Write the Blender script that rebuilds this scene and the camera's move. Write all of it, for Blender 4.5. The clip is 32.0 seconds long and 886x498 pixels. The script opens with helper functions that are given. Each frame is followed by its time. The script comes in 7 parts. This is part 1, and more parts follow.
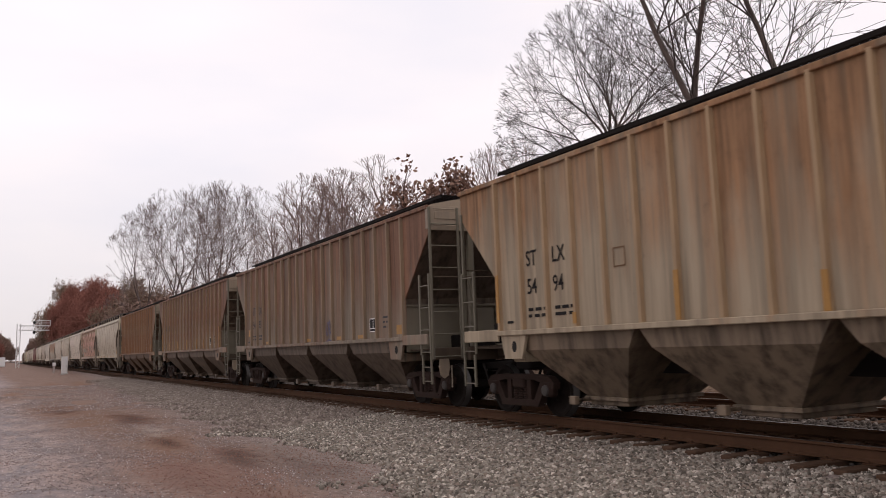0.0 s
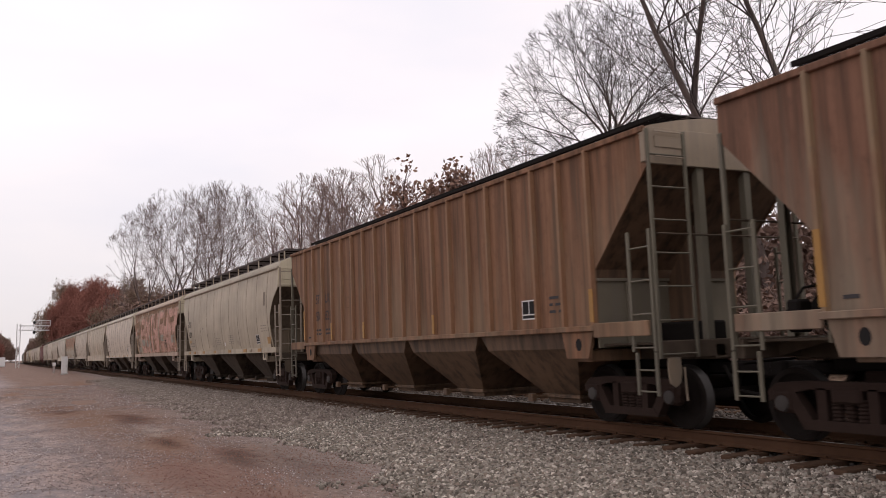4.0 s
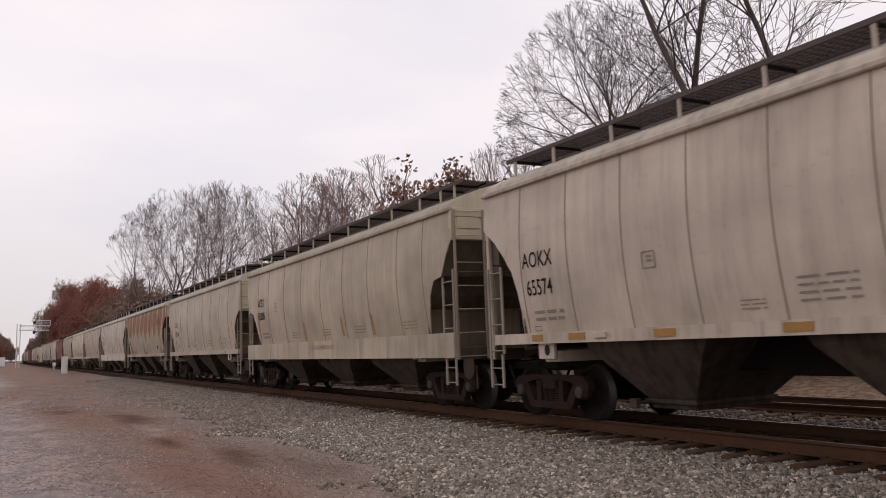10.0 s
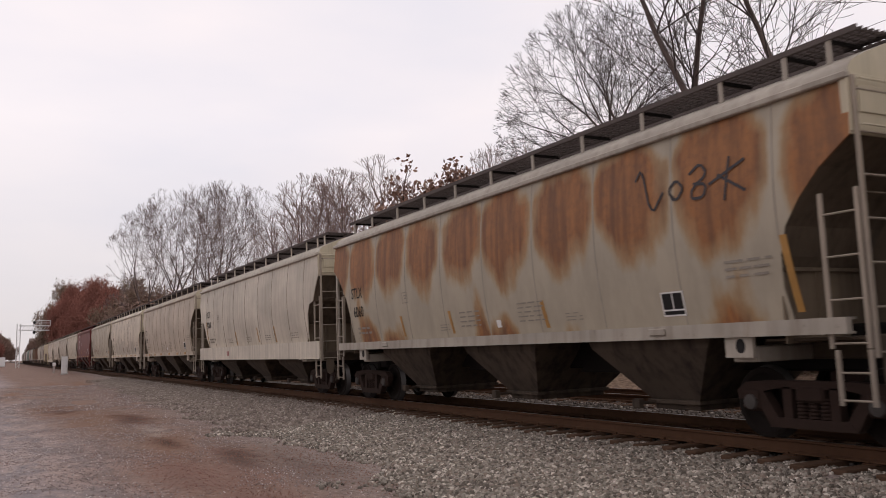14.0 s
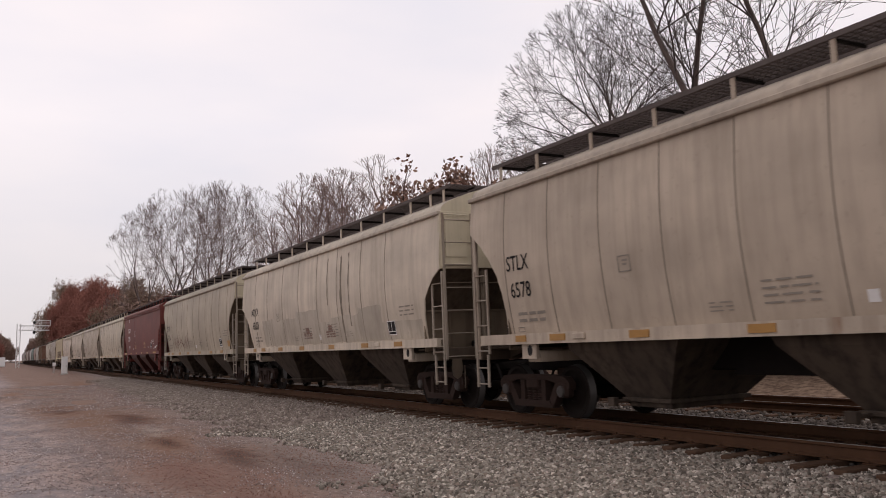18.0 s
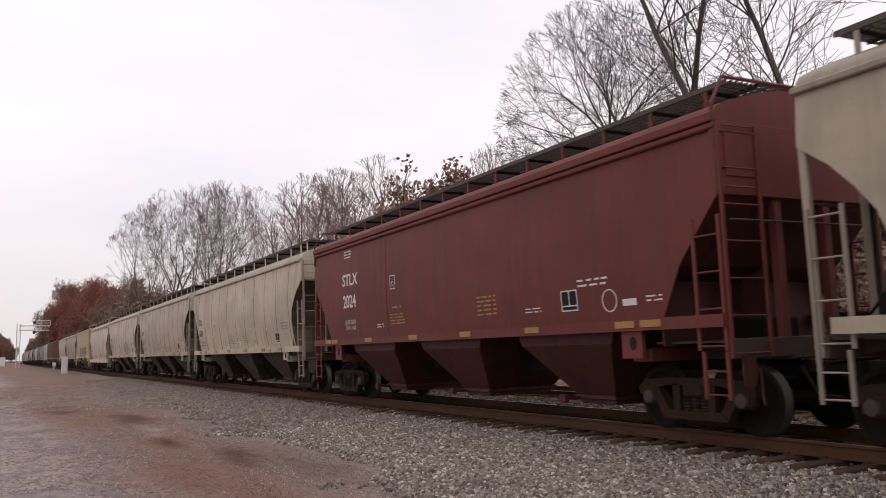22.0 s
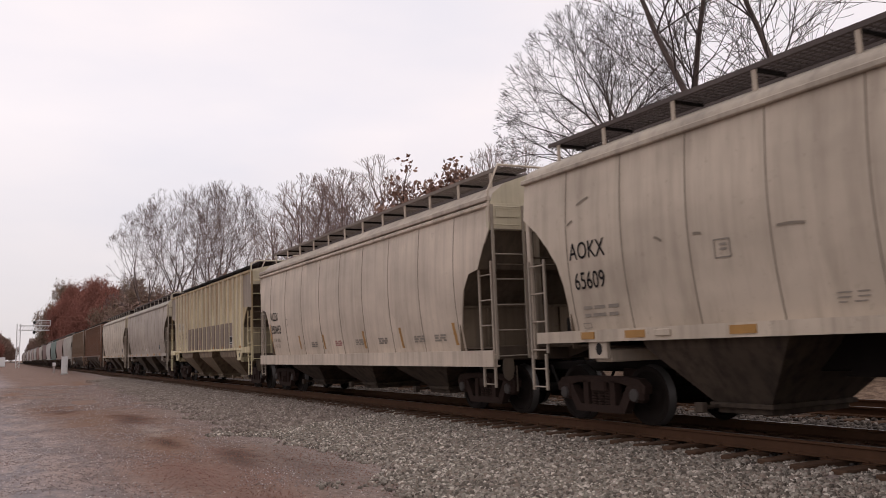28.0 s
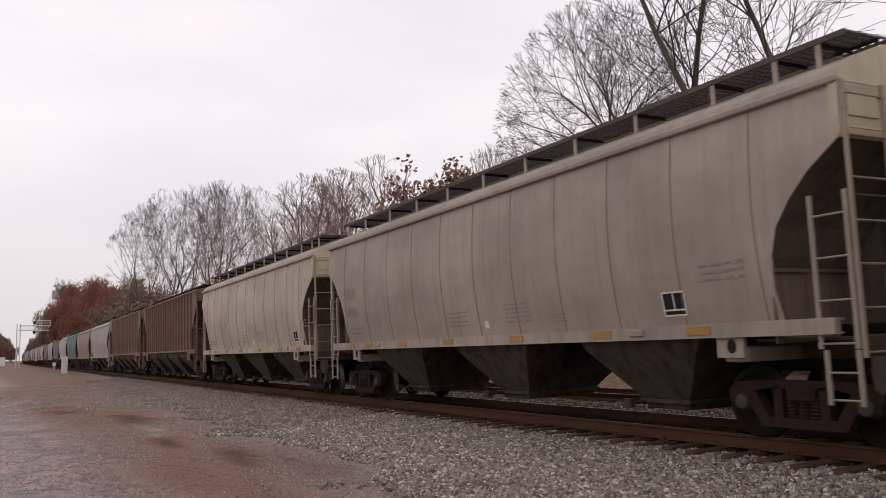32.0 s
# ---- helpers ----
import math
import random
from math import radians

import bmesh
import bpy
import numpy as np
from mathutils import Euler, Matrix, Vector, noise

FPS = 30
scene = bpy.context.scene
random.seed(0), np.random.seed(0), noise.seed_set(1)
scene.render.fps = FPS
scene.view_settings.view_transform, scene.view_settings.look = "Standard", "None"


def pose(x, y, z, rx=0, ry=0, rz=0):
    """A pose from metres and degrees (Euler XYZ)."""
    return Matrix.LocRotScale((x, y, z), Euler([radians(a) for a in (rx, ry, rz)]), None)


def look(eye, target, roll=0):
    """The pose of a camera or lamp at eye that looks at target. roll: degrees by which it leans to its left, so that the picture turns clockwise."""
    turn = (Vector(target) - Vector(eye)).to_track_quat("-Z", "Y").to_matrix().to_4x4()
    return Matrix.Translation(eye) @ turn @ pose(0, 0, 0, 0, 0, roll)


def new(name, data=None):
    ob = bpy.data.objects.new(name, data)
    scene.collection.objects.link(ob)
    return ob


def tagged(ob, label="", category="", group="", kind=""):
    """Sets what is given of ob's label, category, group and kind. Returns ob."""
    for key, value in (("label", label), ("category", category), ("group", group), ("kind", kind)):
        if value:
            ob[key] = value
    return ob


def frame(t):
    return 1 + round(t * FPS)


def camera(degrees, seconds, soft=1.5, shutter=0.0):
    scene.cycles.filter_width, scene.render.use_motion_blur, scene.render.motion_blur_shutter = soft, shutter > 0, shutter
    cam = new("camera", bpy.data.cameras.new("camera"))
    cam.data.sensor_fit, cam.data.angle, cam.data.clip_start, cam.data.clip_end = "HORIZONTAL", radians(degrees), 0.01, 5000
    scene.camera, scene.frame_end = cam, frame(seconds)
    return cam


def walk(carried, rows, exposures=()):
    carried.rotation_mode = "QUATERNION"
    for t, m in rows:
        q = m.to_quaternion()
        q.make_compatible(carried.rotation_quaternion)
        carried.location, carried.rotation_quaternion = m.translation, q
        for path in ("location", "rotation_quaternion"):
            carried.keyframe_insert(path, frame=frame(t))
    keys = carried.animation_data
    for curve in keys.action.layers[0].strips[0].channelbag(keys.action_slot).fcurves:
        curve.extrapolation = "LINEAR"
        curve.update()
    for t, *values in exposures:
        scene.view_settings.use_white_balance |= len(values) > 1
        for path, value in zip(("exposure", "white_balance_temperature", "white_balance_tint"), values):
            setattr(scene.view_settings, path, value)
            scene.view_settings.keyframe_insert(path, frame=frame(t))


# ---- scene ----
import functools
import collections

# ---- camera: fixed on a tripod beside the line ----
# Plan: the train runs along +X; the near rail's head is z = 0 at y = NEAR.
EYE = Vector((0.0, 0.0, 1.1823))
YAW, PITCH = radians(27.941), radians(7.0853)
GAZE = Vector((-math.cos(YAW) * math.cos(PITCH), math.sin(YAW) * math.cos(PITCH), math.sin(PITCH)))
cam = camera(56.03, 32.0, soft=0.85, shutter=0.12)
walk(cam, [(0.0, look(EYE, EYE + GAZE, -1.1495)), (32.0, look(EYE, EYE + GAZE, -1.1495))],
     exposures=((0.0, 0.12), (3.0, 0.16), (7.0, 0.06), (10.0, 0.0), (20.0, 0.0), (22.0, 0.14), (24.0, 0.03), (32.0, 0.03)))

NEAR = 8.9913          # near rail
CANT = 1.193           # degrees by which the track leans towards the inside of the curve
C_COS, C_SIN = math.cos(radians(CANT)), math.sin(radians(CANT))
AXIS_Y, AXIS_Z = NEAR + 0.75 * C_COS, 0.75 * C_SIN      # centre line of the first track
SPACING, RISE = 5.28, 0.024                             # second track


def bend(x):
    """The line runs straight past the camera, then curves away far up the track: sideways shift and heading in degrees."""
    d = max(0.0, -300.0 - x)
    return d * d / 20000.0, -math.degrees(d / 10000.0)


def travel(t):
    """How far the train has gone at t seconds, counted from 16 s."""
    return 10.6829 * (t - 16) - 0.0045 * (t - 16) ** 2


# ---- overcast daylight ----
world = bpy.data.worlds.new("overcast_sky")
scene.world = world
world.use_nodes = True
nt = world.node_tree
nt.nodes.clear()
w_out = nt.nodes.new("ShaderNodeOutputWorld")
w_bg = nt.nodes.new("ShaderNodeBackground")
sky = nt.nodes.new("ShaderNodeTexSky")
sky.sky_type, sky.sun_disc = "NISHITA", False
sky.sun_elevation, sky.sun_rotation = radians(32), radians(250)
w_co = nt.nodes.new("ShaderNodeTexCoord")
w_map = nt.nodes.new("ShaderNodeMapping")
w_map.inputs["Scale"].default_value = (1.0, 1.0, 3.2)
w_noise = nt.nodes.new("ShaderNodeTexNoise")
w_noise.inputs["Scale"].default_value, w_noise.inputs["Detail"].default_value = 1.6, 5.0
w_ramp = nt.nodes.new("ShaderNodeValToRGB")
w_ramp.color_ramp.elements[0].position, w_ramp.color_ramp.elements[0].color = 0.34, (0.84, 0.80, 0.86, 1)
w_ramp.color_ramp.elements[1].position, w_ramp.color_ramp.elements[1].color = 0.62, (0.992, 0.896, 0.905, 1)
w_mul = nt.nodes.new("ShaderNodeMix")
w_mul.data_type, w_mul.blend_type = "RGBA", "MIX"
w_scale = nt.nodes.new("ShaderNodeVectorMath")
w_scale.operation = "SCALE"
w_scale.inputs["Scale"].default_value = 0.10
w_mul.inputs["Factor"].default_value = 0.93
nt.links.new(w_co.outputs["Generated"], w_map.inputs["Vector"])
nt.links.new(w_map.outputs[0], w_noise.inputs["Vector"])
nt.links.new(w_noise.outputs["Fac"], w_ramp.inputs["Fac"])
nt.links.new(sky.outputs[0], w_scale.inputs[0])
nt.links.new(w_scale.outputs[0], w_mul.inputs["A"])
nt.links.new(w_ramp.outputs[0], w_mul.inputs["B"])
# the cloud layer is a little dimmer towards the horizon
w_sep = nt.nodes.new("ShaderNodeSeparateXYZ")
nt.links.new(w_co.outputs["Generated"], w_sep.inputs[0])
w_fall = nt.nodes.new("ShaderNodeMapRange")
w_fall.inputs["From Min"].default_value, w_fall.inputs["From Max"].default_value = 0.0, 0.26
w_fall.inputs["To Min"].default_value, w_fall.inputs["To Max"].default_value = 0.80, 1.04
nt.links.new(w_sep.outputs["Z"], w_fall.inputs["Value"])
w_dim = nt.nodes.new("ShaderNodeVectorMath")
w_dim.operation = "SCALE"
nt.links.new(w_mul.outputs["Result"], w_dim.inputs[0])
nt.links.new(w_fall.outputs[0], w_dim.inputs["Scale"])
nt.links.new(w_dim.outputs[0], w_bg.inputs["Color"])
nt.links.new(w_bg.outputs[0], w_out.inputs[0])
w_bg.inputs["Strength"].default_value = 1.0

sun = new("sun", bpy.data.lights.new("sun", "SUN"))
sun.data.energy, sun.data.angle, sun.data.color = 0.5, radians(30), (1.0, 0.95, 0.9)
sun.matrix_world = look((30, 18, 60), (0, 6, 0))

# ---- materials ----
def N(tree, kind, **sets):
    n = tree.nodes.new(kind)
    for k, v in sets.items():
        n.inputs[k.replace("_", " ")].default_value = v
    return n


def material(name):
    m = bpy.data.materials.new(name)
    m.use_nodes = True
    t = m.node_tree
    return m, t, t.nodes["Principled BSDF"]


def ramp(tree, fac, stops):
    r = tree.nodes.new("ShaderNodeValToRGB")
    e = r.color_ramp.elements
    while len(e) < len(stops):
        e.new(0.5)
    for el, (p, c) in zip(e, stops):
        el.position = p
        el.color = (*c, 1) if len(c) == 3 else c
    tree.links.new(fac, r.inputs["Fac"])
    return r.outputs["Color"]


def coords(tree, scale=(1, 1, 1), shift=0.0):
    """Object-space coordinates, stretched."""
    co = tree.nodes.new("ShaderNodeTexCoord")
    mp = tree.nodes.new("ShaderNodeMapping")
    mp.inputs["Scale"].default_value = scale
    mp.inputs["Location"].default_value = (shift, shift * 0.7, shift * 0.3)
    tree.links.new(co.outputs["Object"], mp.inputs["Vector"])
    return mp.outputs[0]


def noise_tex(tree, vec, scale, detail=4.0, rough=0.55):
    n = N(tree, "ShaderNodeTexNoise", Scale=scale, Detail=detail, Roughness=rough)
    tree.links.new(vec, n.inputs["Vector"])
    return n.outputs["Fac"]


def mix(tree, fac, a, b, blend="MIX"):
    n = tree.nodes.new("ShaderNodeMix")
    n.data_type, n.blend_type = "RGBA", blend
    for sock, val in (("Factor", fac), ("A", a), ("B", b)):
        if isinstance(val, (int, float)):
            n.inputs[sock].default_value = val
        elif isinstance(val, tuple):
            n.inputs[sock].default_value = (*val, 1)
        else:
            tree.links.new(val, n.inputs[sock])
    return n.outputs["Result"]


def bump(tree, height, bsdf, strength=0.3, dist=0.01):
    b = N(tree, "ShaderNodeBump", Strength=strength, Distance=dist)
    tree.links.new(height, b.inputs["Height"])
    tree.links.new(b.outputs[0], bsdf.inputs["Normal"])


@functools.lru_cache(None)
def paint(name, base, dirt=(0.16, 0.14, 0.12), rust=(0.20, 0.075, 0.03), dirty=0.35, rusty=0.0, seed=0.0, rough=0.55, blot=1.0):
    """Weathered railway paint: fading, vertical run-off streaks, rust blotches that bleed downwards."""
    m, t, b = material(name)
    fine = noise_tex(t, coords(t, (1, 1, 1), seed), 9.0, 6.0, 0.65)
    wide = noise_tex(t, coords(t, (0.5, 0.5, 0.8), seed + 3), 1.1, 3.0)
    streak = noise_tex(t, coords(t, (5.0, 5.0, 0.28), seed + 7), 1.0, 5.0, 0.6)
    col = mix(t, ramp(t, wide, [(0.3, (0, 0, 0)), (0.7, (1, 1, 1))]), tuple(c * 0.80 for c in base), tuple(min(1, c * 1.12) for c in base))
    grime = ramp(t, streak, [(0.44, (0, 0, 0)), (0.72, (dirty,) * 3)])
    col = mix(t, grime, col, dirt)
    smudge = noise_tex(t, coords(t, (0.55, 0.55, 0.42), seed + 21), 1.0, 6.0, 0.62)
    col = mix(t, ramp(t, smudge, [(0.50, (0, 0, 0)), (0.74, (0.6 * dirty,) * 3)]), col, tuple(0.55 * a + 0.32 * c for a, c in zip(dirt, base)))
    spots = ramp(t, fine, [(0.60, (0, 0, 0)), (0.72, (0.35 * min(1, dirty * 2),) * 3)])
    col = mix(t, spots, col, tuple(c * 0.8 for c in dirt))
    if rusty:
        blotch = noise_tex(t, coords(t, (0.7 * blot, 0.7, 0.30), seed + 11), 1.5, 6.0, 0.62)
        lo = 0.72 - 0.34 * rusty
        fac = ramp(t, blotch, [(lo, (0, 0, 0)), (min(0.98, lo + 0.16), (0.92,) * 3)])
        tone = mix(t, fine, tuple(c * 0.62 for c in rust), tuple(min(1, c * 1.45) for c in rust))
        col = mix(t, fac, col, tone)
    t.links.new(col, b.inputs["Base Color"])
    b.inputs["Roughness"].default_value = rough
    b.inputs["Specular IOR Level"].default_value = 0.22
    bump(t, fine, b, 0.12, 0.01)
    return m


@functools.lru_cache(None)
def plain(name, color, rough=0.7, metal=0.0, vary=0.35, scale=6.0):
    """A worn surface of one colour, with two scales of variation and a fine relief."""
    m, t, b = material(name)
    v = coords(t)
    f = noise_tex(t, v, scale, 6.0, 0.65)
    w = noise_tex(t, v, scale * 0.15, 3.0)
    c = mix(t, f, tuple(x * (1 - vary) for x in color), tuple(min(1, x * (1 + vary)) for x in color))
    c = mix(t, ramp(t, w, [(0.35, (0, 0, 0)), (0.7, (0.5,) * 3)]), c, tuple(x * 0.7 for x in color))
    t.links.new(c, b.inputs["Base Color"])
    b.inputs["Roughness"].default_value, b.inputs["Metallic"].default_value = rough, metal
    b.inputs["Specular IOR Level"].default_value = 0.12 if rough > 0.6 and not metal else 0.4
    bump(t, f, b, 0.25, 0.01)
    return m


DARK_STEEL = plain("grimy_black_steel", (0.013, 0.0105, 0.0095), 0.85)
TRUCK_STEEL = plain("brown_dusty_cast_steel", (0.033, 0.0205, 0.0165), 0.9)
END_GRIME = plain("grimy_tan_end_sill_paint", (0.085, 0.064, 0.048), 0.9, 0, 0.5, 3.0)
WHEEL_STEEL = plain("dark_wheel_steel", (0.013, 0.0095, 0.008), 0.85, 0.0)
TREAD = plain("worn_tread_steel", (0.07, 0.065, 0.062), 0.5, 0.6, 0.1)
RAIL_SIDE = plain("rust_brown_rail_steel", (0.078, 0.040, 0.023), 0.9)
RAIL_HEAD = plain("worn_rail_head_steel", (0.34, 0.32, 0.31), 0.35, 0.8, 0.15)
TIE_WOOD = plain("weathered_creosoted_wood", (0.080, 0.047, 0.030), 0.9, 0, 0.5, 4.0)
GRATING = plain("dark_walkway_grating", (0.105, 0.086, 0.080), 0.75, 0.0)
PALE_GRATING = plain("dusty_walkway_grating", (0.21, 0.175, 0.15), 0.75, 0.0)
YELLOW = plain("amber_reflective_strip", (0.36, 0.185, 0.045), 0.5, 0, 0.3)
DULL_AMBER = plain("browned_amber_strip", (0.20, 0.115, 0.045), 0.6, 0, 0.3)
WHITE_MARK = plain("white_stencil_paint", (0.66, 0.64, 0.62), 0.6, 0, 0.15)
BLACK_MARK = plain("black_stencil_paint", (0.019, 0.017, 0.017), 0.7, 0, 0.2)
RED_MARK = plain("faded_red_stencil_paint", (0.36, 0.16, 0.14), 0.6, 0, 0.2)

# ---- mesh helpers ----
class Shape:
    """Collects vertices and faces of one mesh."""

    def __init__(self):
        self.v, self.f = [], []

    def add(self, verts, faces):
        o = len(self.v)
        self.v += [tuple(p) for p in verts]
        self.f += [tuple(i + o for i in f) for f in faces]
        return self

    def box(self, x0, x1, y0, y1, z0, z1, c=0.0):
        """A box, its edges chamfered by c."""
        if c <= 0:
            return self.add([(x, y, z) for x in (x0, x1) for y in (y0, y1) for z in (z0, z1)],
                            [(0, 1, 3, 2), (4, 6, 7, 5), (0, 4, 5, 1), (2, 3, 7, 6), (0, 2, 6, 4), (1, 5, 7, 3)])
        v, f = [], []
        cx, cy, cz = (x0 + x1) / 2, (y0 + y1) / 2, (z0 + z1) / 2
        hx, hy, hz = (x1 - x0) / 2, (y1 - y0) / 2, (z1 - z0) / 2
        c = min(c, hx * 0.9, hy * 0.9, hz * 0.9)
        idx = {}
        for sx in (-1, 1):
            for sy in (-1, 1):
                for sz in (-1, 1):
                    for k in range(3):
                        q = [hx - c, hy - c, hz - c]
                        q[k] += c
                        idx[sx, sy, sz, k] = len(v)
                        v.append((cx + sx * q[0], cy + sy * q[1], cz + sz * q[2]))
        for s in (-1, 1):
            f.append([idx[s, a, b, 0] for a, b in ((-1, -1), (1, -1), (1, 1), (-1, 1))])
            f.append([idx[a, s, b, 1] for a, b in ((-1, -1), (-1, 1), (1, 1), (1, -1))])
            f.append([idx[a, b, s, 2] for a, b in ((-1, -1), (1, -1), (1, 1), (-1, 1))])
        for a in (-1, 1):
            for b in (-1, 1):
                f.append([idx[a, b, -1, 0], idx[a, b, 1, 0], idx[a, b, 1, 1], idx[a, b, -1, 1]])
                f.append([idx[a, -1, b, 0], idx[a, 1, b, 0], idx[a, 1, b, 2], idx[a, -1, b, 2]])
                f.append([idx[-1, a, b, 1], idx[1, a, b, 1], idx[1, a, b, 2], idx[-1, a, b, 2]])
                for d in (-1, 1):
                    f.append([idx[a, b, d, k] for k in range(3)])
        return self.add(v, f)

    def tube(self, pts, r, n=6, r1=None, cap=True):
        """A round bar along the points."""
        pts = [Vector(p) for p in pts]
        r1 = r if r1 is None else r1
        v, f = [], []
        for i, p in enumerate(pts):
            d = (pts[min(i + 1, len(pts) - 1)] - pts[max(i - 1, 0)]).normalized()
            a = d.orthogonal().normalized() if abs(d.z) > 0.9 else d.cross(Vector((0, 0, 1))).normalized()
            b = d.cross(a)
            rr = r + (r1 - r) * i / max(1, len(pts) - 1)
            v += [p + (a * math.cos(6.2832 * k / n) + b * math.sin(6.2832 * k / n)) * rr for k in range(n)]
        for i in range(len(pts) - 1):
            f += [(i * n + k, i * n + (k + 1) % n, (i + 1) * n + (k + 1) % n, (i + 1) * n + k) for k in range(n)]
        if cap:
            f += [tuple(range(n))[::-1], tuple(range((len(pts) - 1) * n, len(pts) * n))]
        return self.add(v, f)

    def prism(self, outline, y0, y1):
        """An outline in x and z, given thickness in y."""
        n = len(outline)
        self.add([(x, y, z) for y in (y0, y1) for x, z in outline],
                 [tuple(range(n)), tuple(range(2 * n - 1, n - 1, -1))] + [(i, n + i, n + (i + 1) % n, (i + 1) % n) for i in range(n)])
        return self

    def lathe(self, profile, y, n=24, cx=0.0, cz=0.0, cap=True):
        """A wheel-like solid about an axis along y: profile of (offset along y, radius)."""
        v = [(cx + r * math.cos(6.2832 * k / n), y + o, cz + r * math.sin(6.2832 * k / n)) for o, r in profile for k in range(n)]
        f = [(i * n + k, i * n + (k + 1) % n, (i + 1) * n + (k + 1) % n, (i + 1) * n + k) for i in range(len(profile) - 1) for k in range(n)]
        if cap:
            f += [tuple(range(n)), tuple(range((len(profile) - 1) * n, len(profile) * n))]
        return self.add(v, f)

    def grid(self, rows):
        """A sheet through rows of points."""
        m = len(rows[0])
        return self.add([p for r in rows for p in r],
                        [(i * m + j, i * m + j + 1, (i + 1) * m + j + 1, (i + 1) * m + j) for i in range(len(rows) - 1) for j in range(m - 1)])

    def mesh(self, name, smooth=False):
        me = bpy.data.meshes.new(name)
        me.from_pydata(self.v, [], self.f)
        if smooth:
            me.polygons.foreach_set("use_smooth", [True] * len(me.polygons))
        me.update()
        return me


def fix_normals(me):
    bm = bmesh.new()
    bm.from_mesh(me)
    bmesh.ops.recalc_face_normals(bm, faces=bm.faces)
    bm.to_mesh(me)
    bm.free()
    return me


def part(name, me, mat, parent=None, label="", at=None):
    """Links a mesh as one object under a thing or a part; the material sits on the object, so meshes can be shared."""
    ob = new(name, me)
    if not me.materials:
        me.materials.append(mat)
    if me.materials[0] is not mat:
        ob.material_slots[0].link = "OBJECT"
        ob.material_slots[0].material = mat
    ob.parent = parent
    if at is not None:
        ob.matrix_basis = at
    if label:
        ob["label"] = label
    return ob

# ---- ground: one sheet from the lot by the camera over both tracks to the horizon ----
def lay(y):
    """Height of the ground across the line, without its small unevenness."""
    knots = ((-4000, -1.2), (-60, -0.55), (-12, -0.50), (3.0, -0.50), (5.2, -0.52), (7.50, -0.345), (7.75, -0.315), (8.3, -0.262), (9.0, -0.255), (16.4, -0.20), (17.4, -0.22), (18.4, -0.40),
             (21.5, 0.30), (24, 0.50), (30, 0.60), (70, 0.9), (4000, 1.0))
    for (a, za), (b, zb) in zip(knots, knots[1:]):
        if y <= b:
            s = (y - a) / (b - a)
            return za + (zb - za) * s
    return knots[-1][1]


def dirt_height(x, y):
    z = lay(y)
    if -120 < x < 40 and y < 7.0:
        k = min(1.0, (7.0 - y) / 2.0)
        z += k * (0.10 * noise.noise((x * 0.12, y * 0.2, 1.0)) + 0.045 * noise.noise((x * 0.5, y * 0.6, 5.0)) + 0.02 * noise.noise((x * 1.6, y * 1.8, 9.0)))
    return z


m_ground, gt, gb = material("gravel_and_dirt")
g_co = gt.nodes.new("ShaderNodeTexCoord")
g_sep = gt.nodes.new("ShaderNodeSeparateXYZ")
gt.links.new(g_co.outputs["Object"], g_sep.inputs[0])
v1 = coords(gt)
g_cells = N(gt, "ShaderNodeTexVoronoi", Scale=26.0)
gt.links.new(v1, g_cells.inputs["Vector"])
g_fine = noise_tex(gt, v1, 40.0, 5.0, 0.7)
g_mid = noise_tex(gt, coords(gt, (0.45, 1.2, 1)), 1.1, 5.0, 0.6)
g_wide = noise_tex(gt, coords(gt, (0.4, 1.0, 1), 4), 0.35, 4.0, 0.6)
g_speck = noise_tex(gt, coords(gt, (0.7, 1.0, 1), 17), 6.0, 5.0, 0.7)
stone = ramp(gt, g_cells.outputs["Color"], [(0.0, (0.13, 0.102, 0.092)), (0.5, (0.24, 0.195, 0.174)), (1.0, (0.36, 0.30, 0.268))])
g_grit = noise_tex(gt, coords(gt, (0.8, 1.0, 1), 23), 15.0, 4.0, 0.75)
g_chip = noise_tex(gt, coords(gt, (0.9, 1.0, 1), 41), 9.0, 5.0, 0.8)
g_blot = noise_tex(gt, coords(gt, (0.35, 0.9, 1), 31), 2.2, 6.0, 0.7)
g_soft = noise_tex(gt, coords(gt, (0.6, 1.0, 1), 53), 2.6, 6.0, 0.62)


def masked(source, lo, hi, top):
    """A grey mask that rises from 0 at lo to top at hi."""
    return ramp(gt, source, [(lo, (0, 0, 0)), (hi, (top,) * 3)])


def add_up(a, gain, b):
    """a * gain + b, b a socket or a number."""
    n = gt.nodes.new("ShaderNodeMath")
    n.operation = "MULTIPLY_ADD"
    gt.links.new(a, n.inputs[0])
    n.inputs[1].default_value = gain
    if isinstance(b, (int, float)):
        n.inputs[2].default_value = b
    else:
        gt.links.new(b, n.inputs[2])
    return n.outputs[0]


